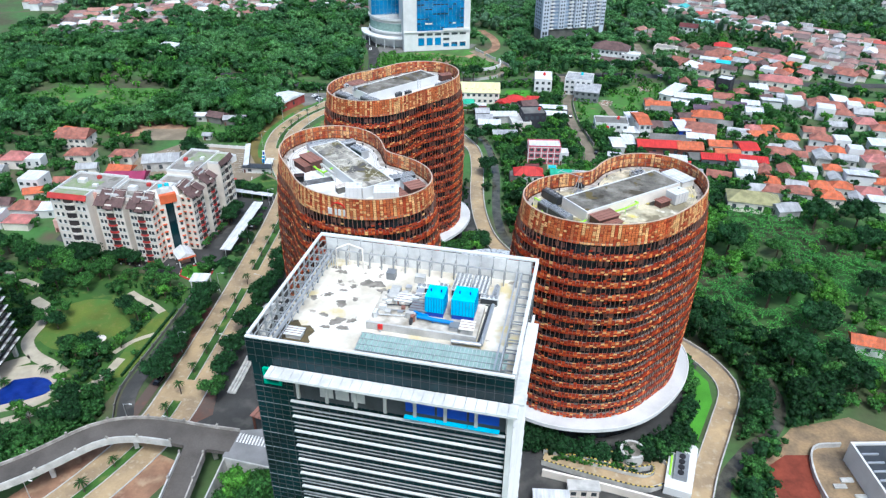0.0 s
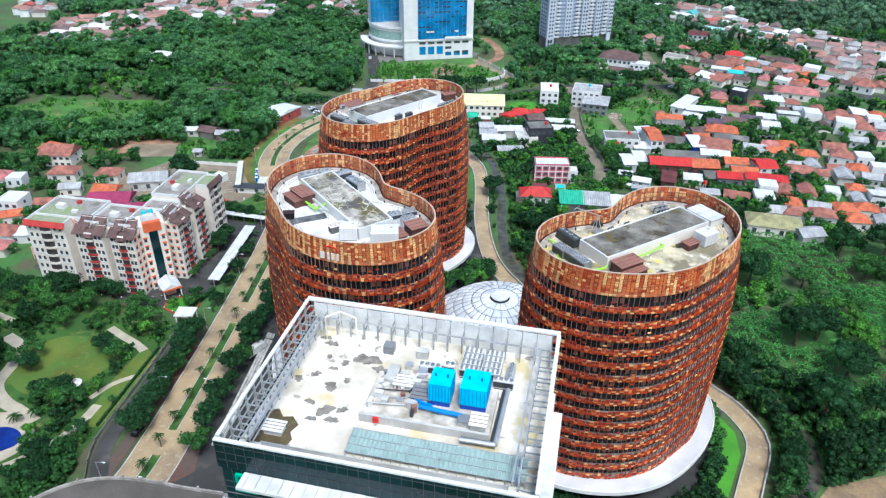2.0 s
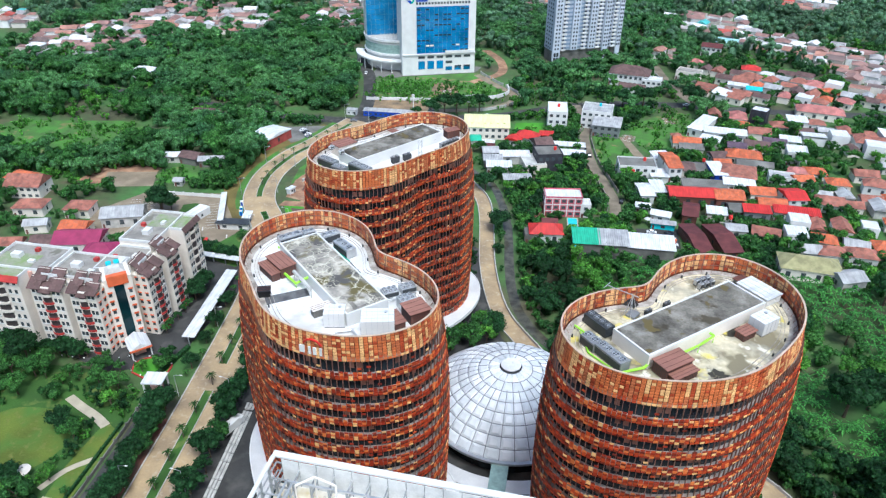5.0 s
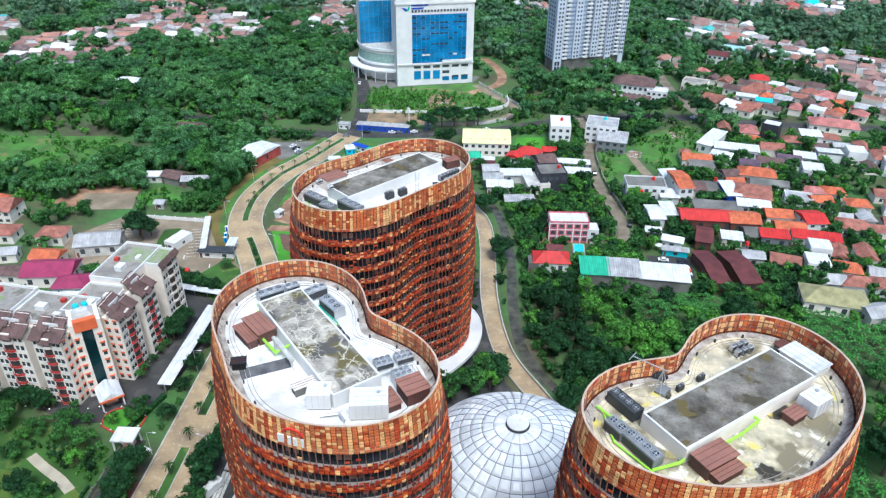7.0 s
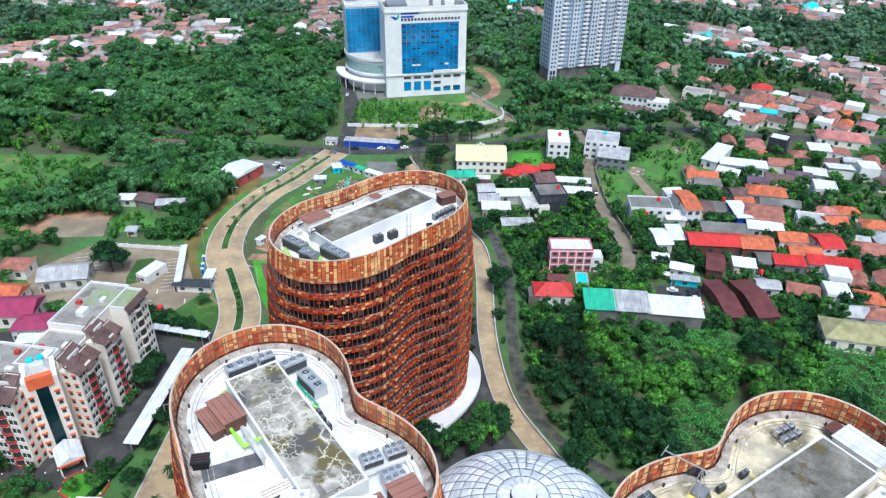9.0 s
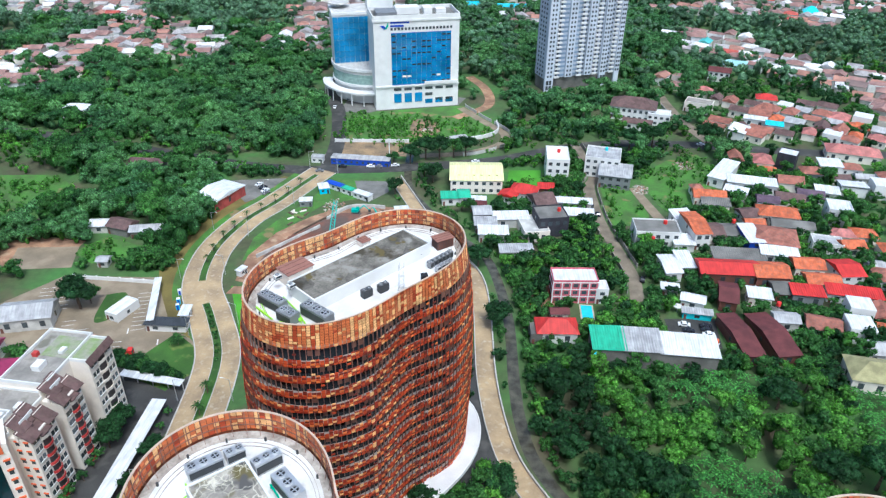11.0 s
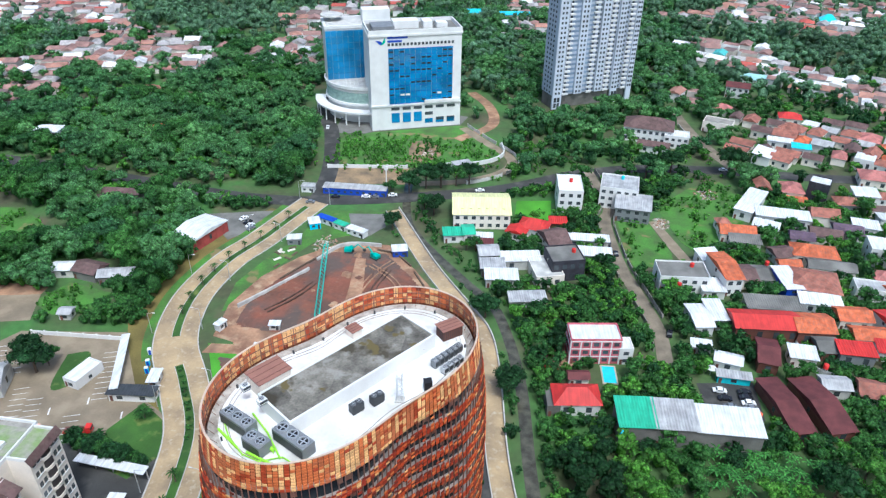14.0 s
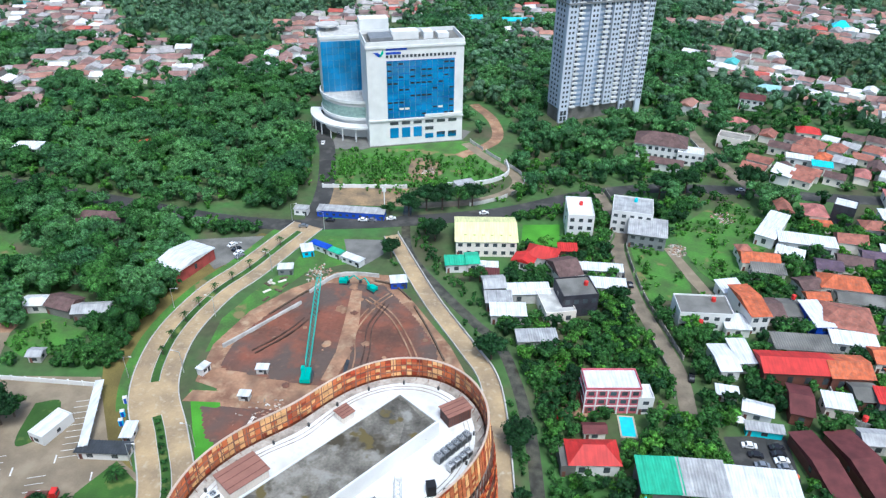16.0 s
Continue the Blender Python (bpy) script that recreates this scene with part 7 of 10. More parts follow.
# ---- building site ----
def crawler_crane():
    ob = thing("crawler_crane", "teal crawler crane with a long lowered lattice boom", "crane", (-104.8, 341.0, 0), 99)
    for s in (-1, 1):
        g = Geo()
        pts = [(-2.6, 0.4), (-2.2, 0.05), (2.2, 0.05), (2.6, 0.4), (2.6, 0.8), (2.2, 1.1), (-2.2, 1.1), (-2.6, 0.8)]
        v = [(x, s * 1.6 + w, z) for w in (-0.4, 0.4) for x, z in pts]
        g.add(v, [tuple(range(8))[::-1], tuple(range(8, 16))] + [(i, (i + 1) % 8, 8 + (i + 1) % 8, 8 + i) for i in range(8)])
        g.part("track", "metal_dark", ob)
    Geo().box(-0.6, 0, 1.2, 5.2, 2.8, 1.7).part("house", "crane", ob)
    Geo().box(-3.2, 0, 1.2, 1.2, 3.2, 1.5).part("counterweight", "crane", ob)
    Geo().box(1.4, 1.3, 1.2, 1.6, 1.1, 2.2).part("cab", "crane", ob)
    boom = new("boom")
    boom.parent = ob
    tagged(boom, "teal lattice boom")
    L, up = 37.0, radians(19)
    ends = [(1.8 + L * cos(up) * k / 22, 2.0 + L * sin(up) * k / 22) for k in range(23)]
    for a, b in ((-0.8, 0), (0.8, 0), (-0.8, 1.4), (0.8, 1.4)):
        t0, t1 = ends[0], ends[-1]
        Geo().bar((t0[0], a * 0.5, t0[1] + b * 0.3), (ends[2][0], a, ends[2][1] + b), 0.16).part("chord", "crane", boom)
        Geo().bar((ends[2][0], a, ends[2][1] + b), (ends[-3][0], a, ends[-3][1] + b), 0.16).part("chord", "crane", boom)
        Geo().bar((ends[-3][0], a, ends[-3][1] + b), (t1[0], a * 0.4, t1[1] + b * 0.4), 0.16).part("chord", "crane", boom)
    g = Geo()
    for (x0, z0), (x1, z1) in zip(ends[1:], ends[2:]):
        for s in (-0.8, 0.8):
            g.bar((x0, s, z0), (x1, s, z1 + 1.4), 0.10)
            g.bar((x0, s, z0 + 1.4), (x1, s, z1), 0.10)
        g.bar((x0, -0.8, z0 + 1.4), (x1, 0.8, z1 + 1.4), 0.10)
        g.bar((x0, -0.8, z0), (x1, 0.8, z1), 0.10)
    g.part("lacing", "crane", boom)
    Geo().bar((-2.6, 0, 3.0), (ends[12][0], 0, ends[12][1] + 2.4), 0.08).part("pendant", "metal_dark", ob)
    Geo().bar((-2.2, 0, 2.8), (-1.0, 0, 5.2), 0.2).part("gantry", "crane", ob)


crawler_crane()


def excavator(x, y, rot):
    ob = thing("excavator", "teal tracked excavator with its arm reaching out", "excavator", (x, y, 0.1), rot, "site machines")
    for s in (-1, 1):
        Geo().box(0, s * 1.1, 0, 3.8, 0.6, 0.9, 0, 0.9).part("track", "metal_dark", ob)
    Geo().box(-0.4, 0, 0.95, 3.0, 2.4, 1.3).part("house", "crane", ob)
    Geo().box(0.8, 0.7, 0.95, 1.4, 1.0, 1.9).part("cab", "crane", ob)
    Geo().bar((1.0, -0.2, 1.8), (3.8, -0.2, 4.2), 0.45).part("boom", "crane", ob)
    Geo().bar((3.8, -0.2, 4.2), (6.0, -0.2, 2.2), 0.35).part("stick", "crane", ob)
    Geo().box(6.1, -0.2, 1.3, 1.0, 1.1, 1.0, 0, 0.6).part("bucket", "metal_dark", ob)


excavator(-107, 394.5, 5)
excavator(-95.5, 391.5, 150)


def cabin(x, y, rot, w, d, h, wall, roof, label, cat="site cabin", group="site cabins"):
    ob = thing("site_cabin", label, cat, (x, y, 0.05), rot, group)
    Geo().box(0, 0, 0, w, d, h).part("wall", wall, ob)
    Geo().box(0, 0, h, w + 0.6, d + 0.6, 0.2).part("roof", roof, ob)
    for k in range(max(1, int(w / 3))):
        Geo().box(-w / 2 + 1.5 + 3 * k, -d / 2 - 0.02, 1.0, 1.3, 0.08, 1.0).part("window", "window", ob)
    Geo().box(w / 2 - 0.8, -d / 2 - 0.02, 0, 0.9, 0.08, 2.0).part("door", "metal_dark", ob)
    occupy(x, y, max(w, d) / 2)
    return ob


cabin(-127.6, 413.5, 25, 4.6, 6, 2.8, "blue_box", "roof_white", "white and blue site cabin")
cabin(-123.0, 417.0, -24, 9, 3, 2.7, "white", "blue_deep", "white site cabin with a bright blue roof")
cabin(-115.5, 413.2, -24, 6, 3, 2.7, "white", "roof_green", "white site cabin with a green roof")
cabin(-107.5, 409.4, -24, 9, 3.4, 2.7, "white", "roof_white", "long white site cabin")
cabin(-131.5, 398.5, 14, 5.6, 4, 2.8, "grey_unit", "roof_white", "pale site shelter on posts")
cabin(-86.5, 397.0, 16, 6, 5, 2.8, "blue_deep", "roof_white", "blue site cabin with a white roof")
cabin(-119.5, 341.5, 8, 3.6, 2.6, 2.2, "concrete", "roof_white", "small white-roofed tool shed")
cabin(-120.5, 329.0, 4, 3.2, 2.4, 2.2, "concrete", "roof_white", "small white-roofed tool shed")
cabin(-138.0, 338.5, 70, 3.8, 2.2, 2.6, "white", "roof_white", "white guard hut beside the site gate")


def pit_marks():
    """Wheel ruts and a trench in the pit."""
    for k, pts in enumerate(([(-92, 340), (-93, 352), (-96, 366), (-93, 380), (-88, 390)], [(-88, 340), (-89, 356), (-91, 370), (-88, 384)], [(-70, 350), (-78, 366), (-86, 378), (-96, 386)], [(-126, 350), (-118, 362), (-112, 376)])):
        g = Geo()
        line = smooth(pts, 2)
        for d in (-0.9, 0.9):
            band(g, line, d - 0.25, d + 0.25, 0.0, 0.72)
        setting(g.part("wheel_rut", "soil_dark" if k % 2 else "soil_light"), "paired wheel ruts pressed in red earth", "track")
    ob = thing("trench_cover", "long dark steel trench plates in the pit", "trench plate", (-93.5, 346, 0.6), 96)
    for k in range(5):
        Geo().box(-6 + k * 2.4, 0, 0, 2.2, 1.1, 0.35).part("plate", "metal_dark", ob)


M["soil_dark"] = mat("damp_earth", (0.085, 0.048, 0.034), 0.95, var=0.4, scale=0.2, fine=1.2, bump=0.8)
pit_marks()


def site_walls():
    ob = thing("retaining_wall", "pale concrete retaining wall round the pit", "retaining wall")
    for pts in ([(-137, 351), (-133, 357), (-124, 371), (-119, 379)], [(-118, 386), (-112, 398), (-104, 401), (-95, 401)]):
        g = Geo()
        band(g, smooth(pts, 3), -0.3, 0.3, 0, 1.6)
        g.part("wall_segment", "concrete", ob)
    ob = thing("timber_shoring", "dark brown timber shoring along the pit edge", "shoring")
    for pts in ([(-128, 371), (-121, 384), (-113, 397)], [(-96, 398), (-88, 396), (-80, 388)], [(-78, 384), (-70, 370), (-63, 356)]):
        g = Geo()
        band(g, smooth(pts, 2), -0.25, 0.25, 0, 0.9)
        g.part("board", "bark", ob)
    local = random.Random(5)
    for k in range(26):
        x, y = local.uniform(-132, -70), local.uniform(326, 400)
        if inside(x, y, [(-134, 330), (-135, 356), (-128, 374), (-114, 396), (-92, 398), (-66, 362), (-66, 328)]):
            heap = thing("earth_heap", "small heap of loose reddish earth", "earth heap", (x, y, 0), local.uniform(0, 90), "earth heaps")
            n, r = 9, local.uniform(0.9, 2.6)
            base = [(r * local.uniform(0.7, 1.2) * cos(2 * pi * q / n), r * local.uniform(0.7, 1.2) * sin(2 * pi * q / n), 0) for q in range(n)]
            mid = [(a * 0.55, b * 0.55, r * local.uniform(0.25, 0.45)) for a, b, _ in base]
            Geo().add(base + mid + [(0, 0, r * 0.5)], [(q, (q + 1) % n, n + (q + 1) % n, n + q) for q in range(n)] + [(n + q, n + (q + 1) % n, 2 * n) for q in range(n)]).part("mound", local.choice(("soil", "soil_light")), heap)
    for k in range(18):
        x, y, a = local.uniform(-136, -128), local.uniform(380, 396), local.uniform(0, 180)
        if k > 8:
            x, y = local.uniform(-118, -90), local.uniform(318, 330)
        stack = thing("plank_stack", "short stack of pale building timber", "plank stack", (x, y, 0.1), a, "plank stacks")
        for q in range(3):
            Geo().box(0, q * 0.35 - 0.35, 0, 3.2, 0.28, 0.3).part("plank", "cream" if k % 2 else "bark", stack)


site_walls()


# ---- fuel yard and street edge below the hospital ----
def street_edge():
    ob = thing("boundary_wall", "white painted boundary wall below the hospital field", "wall", (-119, 475.5, 0), 8.5)
    Geo().box(0, 0, 0, 40, 0.5, 1.8).part("panel", "white", ob)
    for k in range(9):
        Geo().box(-20 + k * 5, 0, 0, 0.7, 0.7, 2.1).part("post", "white", ob)
    ob = thing("curved_wall", "curved white retaining wall on the slope", "wall", (-58, 500, 0))
    g = Geo()
    band(g, [(x + 58, y - 500) for x, y in smooth([(-54, 516), (-52, 503), (-58, 493), (-70, 486), (-80, 484)], 2.5)], -0.3, 0.3, 0, 2.2)
    g.part("panel", "white", ob)
    cabin(-118, 447.5, 2, 30, 5.5, 3.2, "blue_deep", "roof_grey", "long blue-walled roadside stalls with grey roofs", "stall", "roadside stalls")
    cabin(-140.5, 446, 2, 6, 4, 3.0, "white", "roof_grey", "small roadside kiosk with a grey roof", "stall", "roadside stalls")
    cabin(-72, 484, 30, 9, 5, 3.0, "white", "roof_grey", "pale shed on the hospital slope", "stall", "roadside stalls")
    ob = thing("sign_pole", "tall thin white sign pole by the street", "pole", (-104, 452, 0))
    Geo().cyl(0, 0, 0, 0.25, 13, 8).part("pole", "white", ob)
    Geo().box(0, 0, 11, 1.6, 0.3, 1.8).part("board", "white", ob)


street_edge()


def car_park_edge():
    """The white wall north of the car park and blue site toilets on the verge."""
    ob = thing("car_park_wall", "low white painted wall along the car park", "wall", (-184, 326.0, 0), 3)
    Geo().box(0, 0, 0, 33, 0.3, 1.6).part("panel", "white", ob)
    for k in range(8):
        Geo().box(-16.3 + k * 4.65, 0, 0, 0.5, 0.5, 1.9).part("pier", "white", ob)
    for x, y, m in ((-155.4, 321.7, "white"), (-153.2, 316.3, "blue_box"), (-151.8, 312.9, "blue_box")):
        ob = thing("portable_toilet", "small plastic portable toilet on the grass verge", "portable toilet", (x, y, 0), 24, "portable toilets")
        Geo().box(0, 0, 0, 1.2, 1.2, 2.2).part("cabin", m, ob)
        Geo().box(0, 0, 2.2, 1.3, 1.3, 0.22, 0, 0.7).part("roof", "white", ob)
        Geo().box(0, -0.61, 0.1, 0.75, 0.05, 1.9).part("door", "blue_deep", ob)


car_park_edge()


# ---- garden and pool ----
def garden():
    for pts, w, m, label in (
        ([(-213, 198), (-200, 193), (-190, 190)], 1.2, "path", "narrow cream garden path"),
        ([(-186, 182), (-178, 178), (-174, 170), (-172, 160), (-165, 154), (-157, 151), (-150, 148)], 2.0, "path", "broad winding cream garden path"),
        ([(-165, 152), (-172, 146), (-182, 138), (-195, 130)], 2.2, "path", "broad winding cream garden path"),
        ([(-136, 158), (-136.5, 150), (-139, 142), (-146, 132), (-156, 124), (-166, 118)], 1.5, "path", "cream garden path beside shrubs"),
        ([(-154, 193), (-148, 190), (-141, 187), (-136, 184)], 1.4, "path", "cream garden path below the hedge"),
        ([(-132, 172), (-137, 167), (-140, 160)], 0.9, "path", "narrow stepping path"),
        ([(-149, 146), (-147, 138), (-152, 130)], 0.7, "path", "narrow kerbed path"),
    ):
        line = smooth(pts, 2)
        g = Geo()
        band(g, line, -w, w, 0, 0.14)
        setting(g.part("path", m), label, "path")
        occupy_line(line, w + 0.6)
    slab("pool_terrace", smooth([(-168, 147), (-160, 150), (-152, 149), (-147, 144), (-147, 138), (-152, 132), (-162, 126), (-172, 119), (-186, 116), (-190, 130), (-178, 140), (-168, 147)], 1.5)[:-1], 0.13, "path", "sandy pool terrace", "terrace")
    slab("pool_water", smooth([(-163, 142), (-156, 144.6), (-150.5, 143), (-149, 139), (-153, 135), (-159, 131.5), (-170, 124), (-178, 118), (-184, 118), (-172, 128), (-165, 136), (-163, 142)], 1.0)[:-1], 0.17, "pool", "deep blue free-form pool", "water")
    ob = thing("garden_pavilion", "round pale umbrella roof in the garden", "pavilion", (-146.5, 163, 0))
    Geo().cyl(0, 0, 0, 0.15, 2.6, 8).part("pole", "metal", ob)
    Geo().cyl(0, 0, 2.6, 2.2, 0.9, 16, 0.1).part("canopy", "cream", ob)
    occupy(-146.5, 163, 3)


garden()


def left_tower():
    ob = thing("apartment_tower", "dark glazed residential tower with white slab edges", "apartment tower", (-179, 144, 0), 14)
    Geo().box(0, 0, 5, 24, 14, 60).part("wall", "dark_glass", ob)
    for k in range(19):
        Geo().box(0, 0, 6.5 + k * 3.2, 25.6, 15.4, 0.3).part("slab_edge", "slab", ob)
        for q in range(4):
            Geo().box(12.9, -6 + q * 4, 6.9 + k * 3.2, 0.6, 2.6, 0.25).part("balcony_rail", "white", ob)
    for a in (-10.5, -3.5, 3.5, 10.5):
        for b in (-6, 6):
            Geo().box(a, b, 0, 1.1, 1.1, 6).part("column", "concrete", ob)
    occupy(-179, 144, 16)


left_tower()


# ---- ramp and plant by the east tower ----
M["hazard_yellow"] = mat("hazard_yellow", (0.62, 0.48, 0.10), 0.7, var=0.2)


def ramp_yard():
    ob = thing("car_ramp", "pale concrete car ramp curling round a drum", "car ramp", (27, 143, 0))
    g = Geo()
    band(g, smooth([(-24, 3), (-10, 2), (-1, 1), (6, 3), (8, -1), (4, -5), (-8, -4), (-24, -1)], 2), -1.8, 1.8, 0, 0.9)
    g.part("ramp", "road_pale", ob)
    for d in (-2.1, 2.1):
        g = Geo()
        band(g, smooth([(-24, 3), (-10, 2), (-1, 1), (6, 3), (8, -1), (4, -5), (-8, -4), (-24, -1)], 2), d - 0.2, d + 0.2, 0, 2.0)
        g.part("kerb_wall", "concrete", ob)
    for m, first in (("black", 0), ("hazard_yellow", 1)):
        g = Geo()
        for d in (-2.1, 2.1):
            line = offset(smooth([(-24, 3), (-10, 2), (-1, 1), (6, 3), (8, -1), (4, -5), (-8, -4), (-24, -1)], 0.6), d)
            for (x, y), (x2, y2) in list(zip(line, line[1:]))[first::2]:
                g.box((x + x2) / 2, (y + y2) / 2, 2.0, math.dist((x, y), (x2, y2)), 0.42, 0.06, math.degrees(math.atan2(y2 - y, x2 - x)))
        tagged(g.part("hazard_stripe", m, ob), kind="stuff")
    Geo().cyl(0, 3.5, 0, 3.4, 4.2, 24).part("drum", "concrete", ob)
    Geo().cyl(0, 3.5, 4.2, 2.7, 0.05, 24).part("drum_top", "screed", ob)
    g = Geo()
    band(g, [(-24, -7), (-6, -9), (8, -11)], -0.3, 0.3, 0, 2.6)
    g.part("long_wall", "cream", ob)
    ob = thing("chiller_deck", "white walled plant deck with black fans", "plant deck", (40.2, 145.5, 0), 80)
    Geo().prism([(-10, -3.4), (7, -4.0), (12, 0.5), (4, 3.4), (-10, 3.6)], 0, 2.6).part("deck", "white", ob)
    Geo().box(-2, 0, 2.6, 9, 3.6, 1.4).part("casing", "grey_unit", ob)
    for k in range(4):
        Geo().cyl(-5 + k * 2.0, 0, 4.0, 0.85, 0.3, 14).part("fan", "black", ob)
    Geo().box(-2, 2.6, 2.6, 7, 0.5, 0.5).part("pipe", "lime", ob)
    for k in range(6):
        Geo().box(8.6 + k * 0.4, 0.4, 2.7, 0.12, 4.0 - k * 0.6, 0.2).part("louvre", "metal", ob)
    ob = thing("low_building", "dark flat-roofed low building with roof beams", "building", (101, 148, 0), 12)
    Geo().box(0, 0, 0, 26, 26, 6).part("wall", "white", ob)
    Geo().box(0, 0, 6, 24.5, 24.5, 0.3).part("roof", "metal_dark", ob)
    for s in (-1, 1):
        Geo().box(0, s * 12.7, 6, 26, 0.6, 1.0).part("parapet", "white", ob)
        Geo().box(s * 12.7, 0, 6, 0.6, 24.8, 1.0).part("parapet", "white", ob)
    for k in range(7):
        Geo().box(-9.5, -9 + k * 3, 6.3, 4.5, 0.5, 0.4).part("beam", "metal", ob)
    occupy(101, 148, 20)
    ob = thing("yard_wall", "low pale wall round the sandy yard", "wall", (77, 152, 0))
    g = Geo()
    band(g, smooth([(9, 11), (1, 8), (-1, -2), (1, -14), (4, -26)], 2), -0.25, 0.25, 0, 1.6)
    g.part("wall_run", "concrete", ob)
    for k in range(8):
        stack = thing("beam_stack", "stack of pale concrete beams in the yard", "beam stack", (82 + (k % 3) * 2.4, 132 + k * 2.6, 0.05), 12, "beam stacks")
        for q in range(3):
            Geo().box(0, q * 0.5 - 0.5, 0, 3.4, 0.35, 0.5).part("beam", "concrete", stack)
    # low white-roofed structures at the block's foot
    for x, y, w, d, h, m in ((6, 125, 9, 6, 4, "roof_white"), (18, 124, 8, 5, 4, "roof_grey"), (28, 127, 10, 5, 3, "roof_white"), (14, 132, 8, 3, 3, "concrete")):
        ob = thing("service_building", "low pale service building with a flat roof", "service building", (x, y, 0), 8, "service buildings")
        Geo().box(0, 0, 0, w, d, h).part("wall", "cream", ob)
        Geo().box(0, 0, h, w + 0.5, d + 0.5, 0.3).part("roof", m, ob)
        for k in range(3):
            Geo().box(-w / 3 + k * w / 3, -d / 2 - 0.02, 1, 1.4, 0.1, 1.3).part("window", "window", ob)
        occupy(x, y, 6)


ramp_yard()


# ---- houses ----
# Distant walls and roofs: these pale, muted colours have haze painted in.
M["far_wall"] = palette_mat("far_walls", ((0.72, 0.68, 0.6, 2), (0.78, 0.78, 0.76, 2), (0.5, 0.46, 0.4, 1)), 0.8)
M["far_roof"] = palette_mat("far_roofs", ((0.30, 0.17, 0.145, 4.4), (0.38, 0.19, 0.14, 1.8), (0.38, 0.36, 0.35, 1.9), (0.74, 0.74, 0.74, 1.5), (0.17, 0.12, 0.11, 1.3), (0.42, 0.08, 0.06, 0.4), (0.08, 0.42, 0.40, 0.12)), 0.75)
M["roof_purple"] = mat("purple_grey_roof", (0.10, 0.065, 0.10), 0.8, var=0.3, scale=0.4, fine=4)
M["roof_pinkish"] = mat("faded_red_roof", (0.44, 0.16, 0.14), 0.8, var=0.3, scale=0.3, fine=3)
M["roof_aqua"] = mat("pale_aqua_sheet", (0.34, 0.58, 0.58), 0.6, var=0.15, scale=0.3)
for key in ("roof_rust", "roof_orange", "roof_brown", "roof_purple", "roof_pinkish", "far_roof"):
    add_blots(M[key], 1.1, (0.15, 0.11, 0.09), 0.46, 0.98)
    add_cells(M[key], 0.30, 0.80, 1.18)
M["black_wall"] = mat("black_wall", (0.035, 0.035, 0.045), 0.7, var=0.3)
M["red_wall"] = mat("red_wall", (0.32, 0.06, 0.05), 0.8, var=0.3)
M["moss_roof"] = mat("moss_roof", (0.30, 0.28, 0.14), 0.85, var=0.3)
M["pink_house"] = mat("pink_house", (0.52, 0.12, 0.15), 0.8, var=0.2)
def roof_solid(kind, w, d, h, pitch, over=0.6):
    """Corner points and faces of a roof that stands on walls of height h."""
    x, y = w / 2 + over, d / 2 + over
    g = Geo()
    if kind == "gable":
        v = [(-x, -y, h), (x, -y, h), (x, y, h), (-x, y, h), (-x, 0, h + pitch), (x, 0, h + pitch)]
        g.add(v, [(3, 2, 1, 0), (0, 1, 5, 4), (2, 3, 4, 5), (1, 2, 5), (3, 0, 4)])
    elif kind == "hip":
        r = max(0.5, x - y * 0.9)
        v = [(-x, -y, h), (x, -y, h), (x, y, h), (-x, y, h), (-r, 0, h + pitch), (r, 0, h + pitch)]
        g.add(v, [(3, 2, 1, 0), (0, 1, 5, 4), (2, 3, 4, 5), (1, 2, 5), (3, 0, 4)])
    elif kind == "shed":
        n = max(4, int(w / 0.75)) * 2
        v = [(-x, -y, h), (x, -y, h), (x, y, h + pitch), (-x, y, h + pitch)]
        f = [(3, 2, 1, 0)]
        for k in range(n + 1):
            px, up = -x + 2 * x * k / n, 0.12 + 0.12 * (k % 2)
            v += [(px, -y, h + up), (px, y, h + pitch + up)]
        for k in range(n):
            i = 4 + 2 * k
            f.append((i, i + 2, i + 3, i + 1))
        m = 4 + 2 * n
        f += [(0, 1) + tuple(range(m, 3, -2)), (2, 3) + tuple(range(5, m + 2, 2)), (1, 2, m + 1, m), (3, 0, 4, 5)]
        g.add(v, f)
    else:
        g.box(0, 0, h, w - 0.5, d - 0.5, 0.12)
    return g


